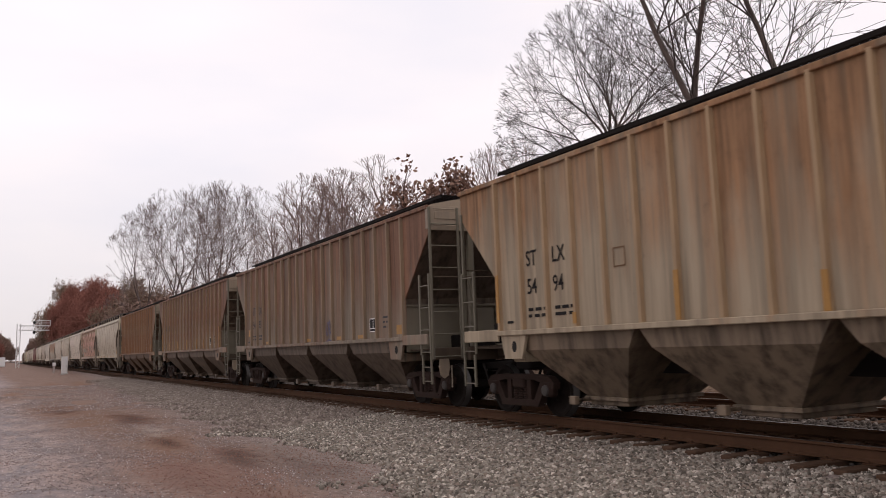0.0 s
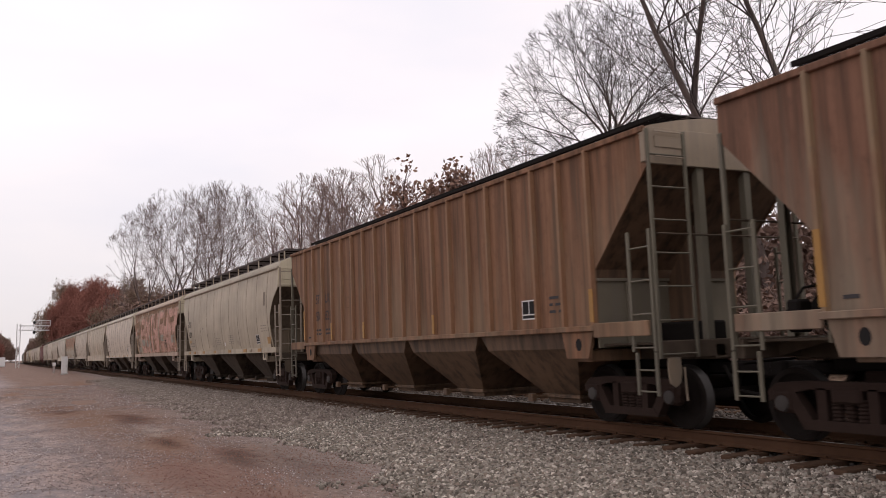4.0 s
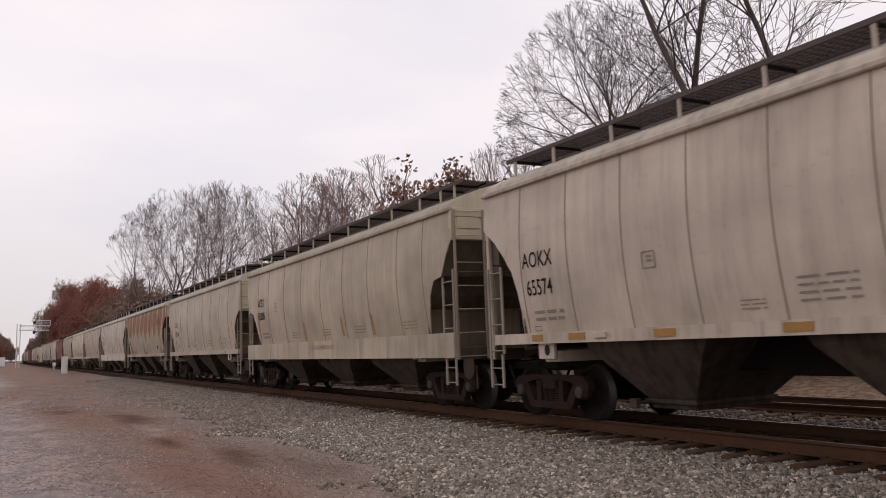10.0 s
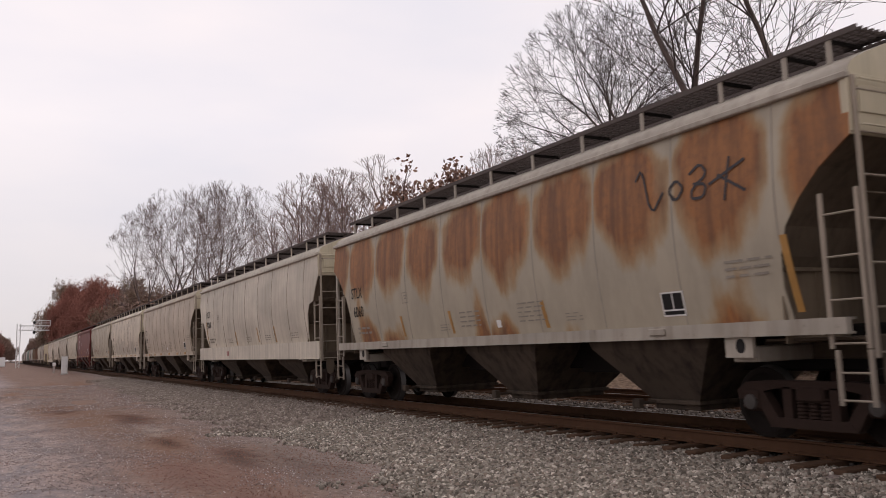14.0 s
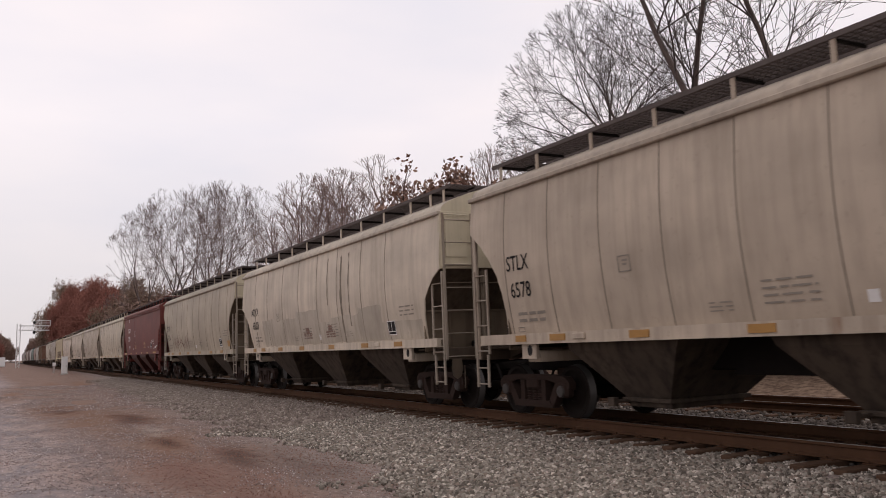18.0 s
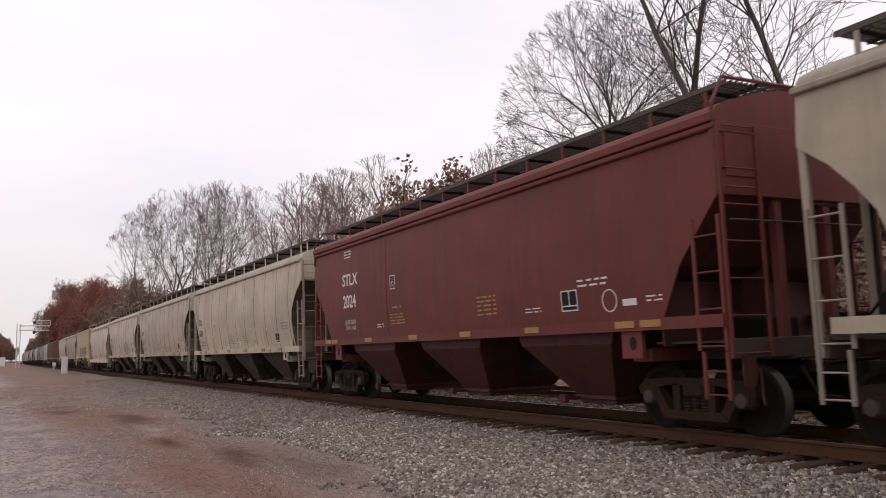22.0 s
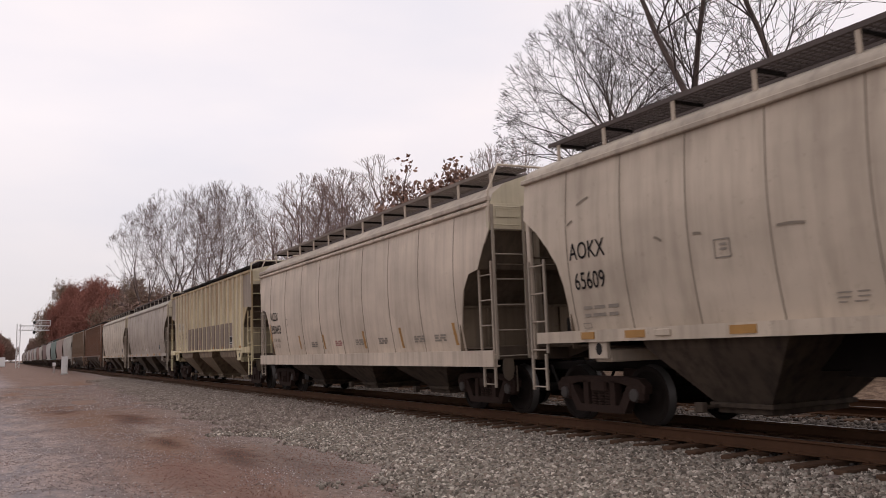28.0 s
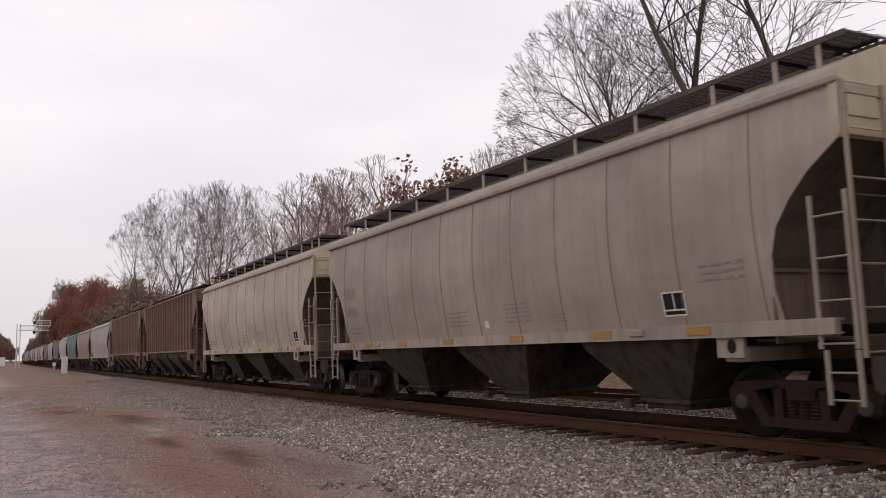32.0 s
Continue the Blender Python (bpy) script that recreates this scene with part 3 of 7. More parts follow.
@functools.lru_cache(None)
def seam_mesh(k, inset):
    """A lapped welded joint that follows the curve of the side."""
    s = Shape()
    n = 10
    rows = []
    z0 = k.bottom
    while cut_at(k, z0) > inset - 0.05 and z0 < k.eave - 0.3:
        z0 += 0.05
    for i in range(n + 1):
        z = z0 + (k.eave - z0) * i / n
        y = half_width(k, z)
        rows.append([(-0.014, -y + 0.004, z), (-0.006, -y - 0.009, z), (0.006, -y - 0.009, z), (0.011, -y + 0.004, z)])
    s.grid(rows)
    return fix_normals(s.mesh("seam", True))


@functools.lru_cache(None)
def board_mesh(length, w0, w1):
    """A running board of open grating: bearing bars and cross bars."""
    s = Shape()
    n = 6
    for i in range(n + 1):
        y = w0 + (w1 - w0) * i / n
        s.box(0, length, y - 0.010, y + 0.010, -0.035, 0.0)
    for i in range(int(length / 0.12) + 1):
        x = min(length, i * 0.12)
        s.box(x - 0.016, x + 0.016, w0, w1, -0.028, -0.004)
    s.box(0, length, w0 - 0.012, w0 + 0.012, -0.06, 0.01)
    s.box(0, length, w1 - 0.012, w1 + 0.012, -0.06, 0.01)
    return s.mesh("running_board")


@functools.lru_cache(None)
def stile_mesh(z0, z1, end):
    a, b = (0.02, 0.028) if end else (0.028, 0.02)
    return Shape().box(-a, a, -b, b, z0, z1, 0.006).mesh("ladder")


@functools.lru_cache(None)
def rung_mesh(width, end):
    far = (0, width, 0) if end else (width, 0, 0)
    return Shape().tube([(0, 0, 0), far], 0.014, 6).mesh("rung")


def ladder(name, car, width, z0, z1, mat, at, step=0.48, end=False):
    """A ladder of two flat stiles and round rungs, along x, or across the car's end along y."""
    first = part(name, stile_mesh(z0, z1, end), mat, car, at=at)
    part("stile", stile_mesh(z0, z1, end), mat, first, at=pose(0, width, 0) if end else pose(width, 0, 0))
    z = z0 + 0.06
    while z < z1 - 0.05:
        part("rung", rung_mesh(width, end), mat, first, at=pose(0, 0, z))
        z += step
    return first


@functools.lru_cache(None)
def bolster_plate_mesh(k):
    """A plate above each truck, on the camera's side and the other; its lifting hole is not cut."""
    s = Shape()
    zt, zb = k.sill_low + 0.02, 1.06
    o = [(-0.42, zt), (0.42, zt), (0.26, zb), (-0.30, zb)] if k.style.startswith("ribbed") else [(-0.22, zt), (0.22, zt), (0.22, zb), (-0.22, zb)]
    for side in (-1, 1):
        y = side * (sill_half(k) + 0.02)
        s.prism(o, y - 0.03, y + 0.03)
    s.box(-0.20, 0.20, -1.45, 1.45, 1.0, 1.2, 0.02)
    return s.mesh("bolster_plate")


@functools.lru_cache(None)
def end_frame_mesh(k):
    """End platform: sill beam, stub sill and shear plate, a grab bar across; rear at x = 0, running inwards."""
    s = Shape()
    zt = 1.30
    s.box(0.0, 0.12, -1.5, 1.5, zt - 0.26, zt, 0.015)
    s.box(0.0, 2.4, -0.45, 0.45, zt - 0.30, zt - 0.06, 0.02)
    s.box(0.10, 1.5, -1.42, 1.42, zt - 0.05, zt - 0.02)
    for y in (-0.85, 0.85):                            # gussets from the beam back to the bolster
        s.prism([(0.12, zt - 0.06), (0.9, zt - 0.06), (0.12, zt - 0.24)], y - 0.015, y + 0.015)
    z = min(2.83, k.cut[0][0] - 0.3)
    s.tube([(-0.04, -1.45, z), (-0.04, 1.45, z)], 0.016, 6)
    return s.mesh("end_frame")


@functools.lru_cache(None)
def end_post_mesh(k):
    """A channel post that carries the end wall, standing on the end sill."""
    z1 = k.cut[0][0] + 0.16
    s = Shape().box(-0.015, 0.015, -0.065, 0.065, 1.30, z1, 0.004)
    for y in (-0.058, 0.058):
        s.box(0.0, 0.10, y - 0.008, y + 0.008, 1.30, z1)
    return s.mesh("end_post")


@functools.lru_cache(None)
def end_bracket_mesh():
    """A rounded plate that hangs under the corner of the end sill and carries the uncoupling lever."""
    o = [(-0.11, 1.06), (0.11, 1.06), (0.13, 0.86), (0.09, 0.70), (0.0, 0.64), (-0.09, 0.70), (-0.12, 0.86)]
    n = len(o)
    s = Shape()
    s.add([(x, y, z) for x in (0.0, 0.03) for y, z in o], [tuple(range(n)), tuple(range(2 * n - 1, n - 1, -1))] + [(i, n + i, n + (i + 1) % n, (i + 1) % n) for i in range(n)])
    s.tube([(0.05, 0.16, 0.92), (0.06, 0.16, 0.55), (0.10, 0.13, 0.45)], 0.014, 5)
    return fix_normals(s.mesh("end_bracket"))


@functools.lru_cache(None)
def centre_sill_mesh(k):
    """The heavy beam along the car with the ridge sheets between the bays."""
    s = Shape()
    s.box(0.5, k.length - 0.5, -0.35, 0.35, 0.84, k.sill_low + 0.10, 0.03)
    x0, x1 = k.bay_ends
    p = (x1 - x0) / k.bays
    for i in range(1, k.bays):
        x = x0 + p * i
        s.prism([(x - 0.75, 0.78), (x + 0.75, 0.78), (x + 0.12, k.sill_low), (x - 0.12, k.sill_low)], -0.40, 0.40)
    return fix_normals(s.mesh("centre_sill"))


@functools.lru_cache(None)
def coupler_mesh():
    s = Shape()
    s.box(-0.50, 0.6, -0.09, 0.09, 0.78, 0.96, 0.03)
    s.box(-0.70, -0.42, -0.16, 0.14, 0.72, 1.00, 0.05)
    s.box(-0.78, -0.60, 0.02, 0.13, 0.72, 1.00, 0.03)
    s.tube([(0.0, 0.3, 0.9), (-0.25, 0.32, 0.55), (-0.62, 0.30, 0.5)], 0.03, 6)
    s.tube([(0.05, -1.45, 0.98), (-0.02, -0.2, 1.02)], 0.015, 5)
    return s.mesh("coupler")


@functools.lru_cache(None)
def brake_gear_mesh():
    """Air tank, brake cylinder and pipes on the shelf under the slope sheet."""
    s = Shape()
    s.tube([(0.75, -0.75, 1.62), (0.75, 0.35, 1.62)], 0.20, 12)
    s.tube([(1.15, 0.45, 1.50), (1.15, 1.15, 1.50)], 0.15, 10)
    s.box(0.55, 0.75, -1.2, -0.95, 1.35, 1.75, 0.03)
    s.tube([(0.2, -1.0, 1.4), (0.6, -0.9, 1.9), (0.75, -0.5, 1.95)], 0.02, 5)
    return s.mesh("brake_gear", False)


@functools.lru_cache(None)
def brake_wheel_mesh():
    s = Shape()
    ring = [(0, 0.28 * math.cos(6.2832 * i / 16), 0.28 * math.sin(6.2832 * i / 16)) for i in range(17)]
    s.tube(ring, 0.016, 5, cap=False)
    for i in range(5):
        a = 6.2832 * i / 5
        s.tube([(0.03, 0, 0), (0, 0.28 * math.cos(a), 0.28 * math.sin(a))], 0.012, 4)
    s.box(0.0, 0.16, -0.12, 0.12, -0.16, 0.16, 0.02)
    return s.mesh("brake_wheel")


# trucks
WHEEL_R = 0.457


@functools.lru_cache(None)
def wheelset_mesh():
    s = Shape()
    s.lathe([(-0.98, 0.07), (-0.98, 0.085), (-0.80, 0.085), (-0.70, 0.10), (0.70, 0.10), (0.80, 0.085), (0.98, 0.085), (0.98, 0.07)], 0.0, 14)
    n0 = len(s.f)
    for side in (-1, 1):
        prof = [(-0.075, 0.385), (-0.075, 0.445), (-0.070, WHEEL_R), (0.045, WHEEL_R + 0.004), (0.052, WHEEL_R + 0.026), (0.070, WHEEL_R + 0.022), (0.075, 0.40)]
        s.lathe([(side * -o, r) for o, r in prof], side * 0.765, 36, cap=False)
    n1 = len(s.f)
    for side in (-1, 1):
        prof = [(-0.075, 0.387), (-0.045, 0.37), (-0.012, 0.25), (-0.055, 0.16), (-0.095, 0.15), (-0.095, 0.085)]
        s.lathe([(side * -o, r) for o, r in prof], side * 0.765, 36, cap=False)
        s.lathe([(side * 0.075, 0.402), (side * 0.04, 0.37), (side * 0.015, 0.25), (side * 0.06, 0.1)][0:4], side * 0.765 * 0.998, 36, cap=False)
    me = s.mesh("wheelset", True)
    me.materials.append(WHEEL_STEEL)
    me.materials.append(TREAD)
    for i in range(n0, n1):
        if me.polygons[i].area > 0 and 36 * 2 <= (i - n0) % (36 * 6) < 36 * 4:
            me.polygons[i].material_index = 1
    return fix_normals(me)


@functools.lru_cache(None)
def side_frame_mesh():
    """A cast side frame: arched top member, slanted lower member, columns, pedestals."""
    s = Shape()
    t0, t1 = -0.075, 0.075
    s.prism([(-1.10, 0.50), (-1.12, 0.62), (-0.98, 0.73), (-0.55, 0.76), (0.55, 0.76), (0.98, 0.73), (1.12, 0.62), (1.10, 0.50), (0.80, 0.60), (0.50, 0.66), (-0.50, 0.66), (-0.80, 0.60)], t0, t1)
    for d in (-1, 1):
        q = [(d * 0.90, 0.66), (d * 0.70, 0.62), (d * 0.42, 0.20), (d * 0.62, 0.20)]
        s.prism(q if d > 0 else q[::-1], t0, t1)
        q = [(d * 0.40, 0.68), (d * 0.27, 0.68), (d * 0.27, 0.22), (d * 0.40, 0.22)]
        s.prism(q if d > 0 else q[::-1], t0, t1)
        s.box(d * 0.889 - 0.17, d * 0.889 + 0.17, t0 - 0.02, t1 + 0.02, 0.36, 0.66, 0.05)
    s.prism([(-0.62, 0.18), (0.62, 0.18), (0.52, 0.30), (-0.52, 0.30)], t0 - 0.01, t1 + 0.01)
    return fix_normals(s.mesh("side_frame"))


@functools.lru_cache(None)
def spring_mesh():
    s = Shape()
    for x in (0.0,):
        v = [(x + (0.078 if i % 2 else 0.058) * math.cos(6.2832 * j / 8), (0.078 if i % 2 else 0.058) * math.sin(6.2832 * j / 8), 0.29 + 0.27 * i / 12) for i in range(13) for j in range(8)]
        s.add(v, [(i * 8 + j, i * 8 + (j + 1) % 8, (i + 1) * 8 + (j + 1) % 8, (i + 1) * 8 + j) for i in range(12) for j in range(8)])
    return s.mesh("spring")


@functools.lru_cache(None)
def bolster_mesh():
    s = Shape()
    s.box(-0.20, 0.20, -1.12, 1.12, 0.50, 0.70, 0.03)
    s.box(-0.30, 0.30, -0.35, 0.35, 0.62, 0.86, 0.04)
    for d in (-1, 1):
        s.box(d * 0.34 - 0.07, d * 0.34 + 0.07, -0.85, 0.85, 0.36, 0.50, 0.02)
    return s.mesh("truck")


@functools.lru_cache(None)
def cap_mesh():
    s = Shape()
    s.lathe([(-0.10, 0.05), (-0.09, 0.095), (0.0, 0.12), (0.10, 0.12)], 0.0, 12)
    return s.mesh("bearing_cap")


WHEELSETS = []
CAP_STEEL = plain("grey_bearing_cap_steel", (0.070, 0.062, 0.058), 0.7)


def truck(car, x, full=True):
    t = part("truck", bolster_mesh(), TRUCK_STEEL, car, "brown dusty cast-steel freight truck", pose(x, 0, 0))
    if not full:
        for side in (-1, 1):
            part("side_frame", side_frame_mesh(), TRUCK_STEEL, t, at=pose(0, side * 1.02, 0))
    for d in (-0.889, 0.889):
        w = part("wheelset", wheelset_mesh(), WHEEL_STEEL, t)
        w.matrix_parent_inverse = pose(d, 0, WHEEL_R)
        WHEELSETS.append(w)
    if not full:
        return t
    for side in (-1, 1):
        part("side_frame", side_frame_mesh(), TRUCK_STEEL, t, at=pose(0, side * 1.02, 0))
        for x in (-0.17, 0.0, 0.17):
            part("spring", spring_mesh(), TRUCK_STEEL, t, at=pose(x, side * 1.02, 0))
        for d in (-0.889, 0.889):
            part("bearing_cap", cap_mesh(), CAP_STEEL, t, at=pose(d, side * 1.05, 0.48, 0, 0, 0 if side < 0 else 180))
    return t


# lettering: made flat once, then laid on the curve of the side
@functools.lru_cache(None)
def text_mesh(body, size, squeeze=1.0, bold=0.005):
    if body.startswith("M") and len(body) > 1:          # an M of four straight strokes, then the rest
        co, faces = text_mesh(body[1:], size, squeeze)
        h, w, t = 0.70 * size, 0.64 * size * squeeze, 0.085 * size * squeeze
        m = [(0, 0), (t, 0), (t, h), (0, h), (w - t, 0), (w, 0), (w, h), (w - t, h)]
        for a in (0, 1):
            xa, xb = ((0.0, w / 2 - t * 0.6), (w, w / 2 + t * 0.6))[a]
            d = (t * 1.2, -t * 1.2)[a]
            m += [(xa, h), (xa + d, h), (xb + d, 0.10 * h), (xb, 0.10 * h)]
        quads = [(0, 1, 2, 3), (4, 5, 6, 7), (8, 9, 10, 11), (12, 13, 14, 15)]
        new_co = np.concatenate([np.array([(x + 0.06 * size * squeeze, y, 0.0003 * (i // 4)) for i, (x, y) in enumerate(m)]), co + np.array([0.78 * size * squeeze, 0, 0])])
        return new_co, quads + [tuple(v + 16 for v in f) for f in faces]
    cu = bpy.data.curves.new("stencil", "FONT")
    cu.body, cu.size, cu.offset = body, size, size * bold
    cu.resolution_u = 3
    ob = bpy.data.objects.new("stencil", cu)
    me = bpy.data.meshes.new_from_object(ob)
    bpy.data.objects.remove(ob)
    co = np.empty(len(me.vertices) * 3)
    me.vertices.foreach_get("co", co)
    co = co.reshape(-1, 3)
    co[:, 0] *= squeeze
    return co, [tuple(p.vertices) for p in me.polygons]


def lettering(car, k, body, x, z, size, mat, squeeze=1.0, label="", name="lettering", bold=0.005):
    """Letters whose lower left corner is at x metres from the rear and height z, on the camera's side."""
    co, faces = text_mesh(body, size / 0.70, squeeze, bold)
    s = Shape()
    off = 0.012 if k.style.startswith("ribbed") else 0.010
    s.add([(x + c[0], -half_width(k, z + c[1]) - off - c[2], z + c[1]) for c in co], faces)
    return part(name, s.mesh(name), mat, car, label)


def bars(car, k, x0, x1, z0, z1, rows, mat, name="small_print", seed=1, fill=0.55):
    """Small writing that cannot be read: rows of short bars."""
    s = Shape()
    r = random.Random(seed)
    for i in range(rows):
        zt = z1 - (z1 - z0) * i / rows
        zb = zt - (z1 - z0) / rows * fill
        x = x0
        while x < x1 - 0.04:
            w = min(r.uniform(0.10, 0.32), x1 - x)
            v = [(x, zb), (x + w, zb), (x + w, zt), (x, zt)]
            s.add([(a, -half_width(k, b) - 0.010, b) for a, b in v], [(0, 1, 2, 3)])
            x += w + r.uniform(0.04, 0.09)
    ob = part(name, s.mesh(name), mat, car)
    ob["kind"] = "stuff"
    return ob


def patch(car, k, x0, x1, z0, z1, mat, name, off=0.008, label="", lean=0.0, rag=0.0):
    """A thin plate, sticker or field of spray paint on the side; rag: how uneven its edges are."""
    if rag:
        s = Shape()
        n, m = max(3, int((z1 - z0) / 0.07)), 6
        rows = []
        for i in range(n + 1):
            u = i / n
            a = x0 + rag * 2.2 * noise.noise((x0 * 7.1, (z0 + u * (z1 - z0)) * 5.0, 1.0))
            b = x1 + rag * 2.2 * noise.noise((x1 * 7.1, (z0 + u * (z1 - z0)) * 5.0, 6.0))
            row = []
            for j in range(m + 1):
                x = a + (b - a) * j / m
                z = z0 + u * (z1 - z0) + rag * 2.2 * (2 * u - 1) * noise.noise((x * 6.0, u * 2.0 + z0, 3.0))
                row.append((x, -half_width(k, z) - off, z))
            rows.append(row)
        s.grid(rows)
        return part(name, s.mesh(name), mat, car, label)
    s = Shape()
    n = max(1, int((z1 - z0) / 0.2))
    for j in (0, 1):
        o = off * j
        s.grid([[(x0 + lean * i / n, -half_width(k, z0 + (z1 - z0) * i / n) - o, z0 + (z1 - z0) * i / n),
                 (x1 + lean * i / n, -half_width(k, z0 + (z1 - z0) * i / n) - o, z0 + (z1 - z0) * i / n)] for i in range(n + 1)])
    return part(name, s.mesh(name), mat, car, label)


def frame_box(car, k, x0, x1, z0, z1, mat, t=0.025, name="stencil_frame", mid=False):
    s = Shape()
    def q(a, b, c, d):
        s.add([(x, -half_width(k, z) - 0.010, z) for x, z in ((a, c), (b, c), (b, d), (a, d))], [(0, 1, 2, 3)])
    q(x0, x1, z0, z0 + t)
    q(x0, x1, z1 - t, z1)
    q(x0, x0 + t, z0 + t, z1 - t)
    q(x1 - t, x1, z0 + t, z1 - t)
    if mid:
        q((x0 + x1) / 2 - t / 2, (x0 + x1) / 2 + t / 2, z0 + (z1 - z0) * 0.22 + t, z1 - t)
        q(x0 + t, x1 - t, z0 + (z1 - z0) * 0.22, z0 + (z1 - z0) * 0.22 + t)
    return part(name, s.mesh(name), mat, car)


def scrawl(car, k, strokes, width, mat, name="graffiti", label=""):
    """Sprayed strokes: ribbons that follow the side; strokes are lists of (x, z)."""
    s = Shape()
    off = 0.013
    for st in strokes:
        pts = []
        for i in range(len(st)):                      # round the corners a little
            a, b, c = Vector(st[max(i - 1, 0)]), Vector(st[i]), Vector(st[min(i + 1, len(st) - 1)])
            pts += [b + (a - b) * 0.25, b * 0.8 + (a + c) * 0.1, b + (c - b) * 0.25] if 0 < i < len(st) - 1 else [b]
        rows = []
        for i, p in enumerate(pts):
            d = (pts[min(i + 1, len(pts) - 1)] - pts[max(i - 1, 0)]).normalized()
            nrm = Vector((-d.y, d.x)) * width / 2
            rows.append([(q.x, -half_width(k, q.y) - off, q.y) for q in (p + nrm, p - nrm)])
        s.grid(rows)
    return part(name, s.mesh(name), mat, car, label)


CARS = []


def hopper_car(style, length, rear, body, trim, label, near=True, group="cars of the grain train", under=None, cap=None, rail=None, seam_paint=None, slope=None, rib_paint=None, eave=None, plate=None, post=None, roof=None):
    """One car; rear: where the rear corner of its side stands at 16 s. Parts are built from x = 0 at the rear."""
    k = kind_of(style, length)
    car = new("covered_hopper_car")
    tagged(car, label, "freight car", group)
    under, cap, rail = under or body, cap or trim, rail or trim
    ribbed = style.startswith("ribbed")
    for side in (-1, 1):
        part("side_panel", side_panel_mesh(k, side), body, car)
    part("roof", roof_mesh(k), roof or trim, car)
    for x in (0.0, k.length):
        part("end_wall", end_wall_mesh(k), cap, car, at=pose(x, 0, 0))
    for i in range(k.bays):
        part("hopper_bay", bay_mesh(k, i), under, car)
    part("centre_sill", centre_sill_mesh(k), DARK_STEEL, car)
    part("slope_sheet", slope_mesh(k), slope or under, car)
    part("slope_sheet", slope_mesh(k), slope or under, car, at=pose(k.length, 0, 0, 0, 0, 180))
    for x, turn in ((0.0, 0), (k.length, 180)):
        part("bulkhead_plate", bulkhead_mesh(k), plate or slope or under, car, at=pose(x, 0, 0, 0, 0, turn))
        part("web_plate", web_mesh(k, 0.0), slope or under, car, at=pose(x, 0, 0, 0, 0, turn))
        for y in (-0.49, 0.49) if near else ():
            part("end_post", end_post_mesh(k), post or cap, car, at=pose(x + (0.02 if not turn else -0.02), y, 0, 0, 0, turn))
    for side in (-1, 1):
        part("side_sill", sill_mesh(k, side), trim, car)
        part("eave_flange", eave_mesh(k, side), eave or body, car)
        if style in ("low", "maroon"):
            y = side * (half_width(k, k.eave) + 0.03)
            up = 0.04 if style == "low" else 0.0
            part("eave_moulding", Shape().box(-0.02, k.length + 0.02, y - 0.04, y + 0.035, k.eave - 0.10 + up, k.eave - 0.015 + up, 0.02).mesh("eave_moulding"), trim, car)
    inset = 1.2
    for x in (inset, k.length - inset):
        truck(car, x, near)
    for x, turn in ((0.0, 0), (k.length, 180)):
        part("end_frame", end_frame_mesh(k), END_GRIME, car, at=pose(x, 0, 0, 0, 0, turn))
        part("coupler", coupler_mesh(), DARK_STEEL, car, at=pose(x, 0, 0, 0, 0, turn))
    # walkways on the roof
    w0, w1 = (-0.55, 0.55) if ribbed else (0.62, 1.20)
    b0, b1 = (0.9, k.length - 0.05) if ribbed else (0.35, k.length - 0.05)
    boards = ((0.62, 1.22),) if not ribbed else ((0.45, 1.15),)
    for a, b in boards:
        for side in (-1, 1):
            part("running_board", board_mesh(round(b1 - b0, 2), *(sorted((side * a, side * b)))), (PALE_GRATING if style == "low" else GRATING) if not ribbed else DARK_STEEL, car, at=pose(b0, 0, k.walk_z))
    py = 1.20 if not ribbed else 1.12
    zp = roof_height(k, py) - 0.01
    post_s = Shape()
    post_s.box(-0.035, 0.035, -0.016, 0.016, zp, k.walk_z - 0.005, 0.005)
    post_s.box(-0.035, 0.035, -0.016, 0.05, zp, zp + 0.014)
    post_me = post_s.mesh("walkway_post")
    bracket_me = Shape().box(-0.018, 0.018, -0.60, -0.02, k.walk_z - 0.085, k.walk_z - 0.04).mesh("walkway_bracket")
    for x in post_places(k, b0, b1):
        if near:
            part("walkway_bracket", bracket_me, DARK_STEEL, car, at=pose(x, -py + 0.62, 0))
        for side in (-1, 1) if near else (-1,):
            part("walkway_post", post_me, trim if not ribbed else DARK_STEEL, car, at=pose(x, side * py, 0, 0, 0, 0 if side < 0 else 180))
    if not near:
        return finish_car(car, k, rear)
    hatch = Shape()
    crown = roof_height(k, 0.0)
    hatch.box(0.9, k.length - 0.9, -0.36, 0.36, crown - 0.08, crown + 0.16, 0.05)
    part("hatch_trough", hatch.mesh("hatch_trough"), GRATING, car)
    if style != "low":
        for x in (b0, b1 - 0.60):                       # boards across the roof at both ends
            part("end_platform", board_mesh(0.60, -0.62, 0.62), GRATING, car, at=pose(x, 0, k.walk_z))
    if ribbed:
        for x in k.ribs:
            cut = 1.35
            part("rib", rib_mesh(k.bottom - 0.03, k.eave - 0.03), rib_paint or body, car, at=pose(x, -half_width(k, 2) + 0.002, 0))
    else:
        for x in k.seams:
            inset_x = min(x, k.length - x)
            if inset_x > 0.4:
                part("seam", seam_mesh(k, round(inset_x, 2)), seam_paint or body, car, at=pose(x, 0, 0))
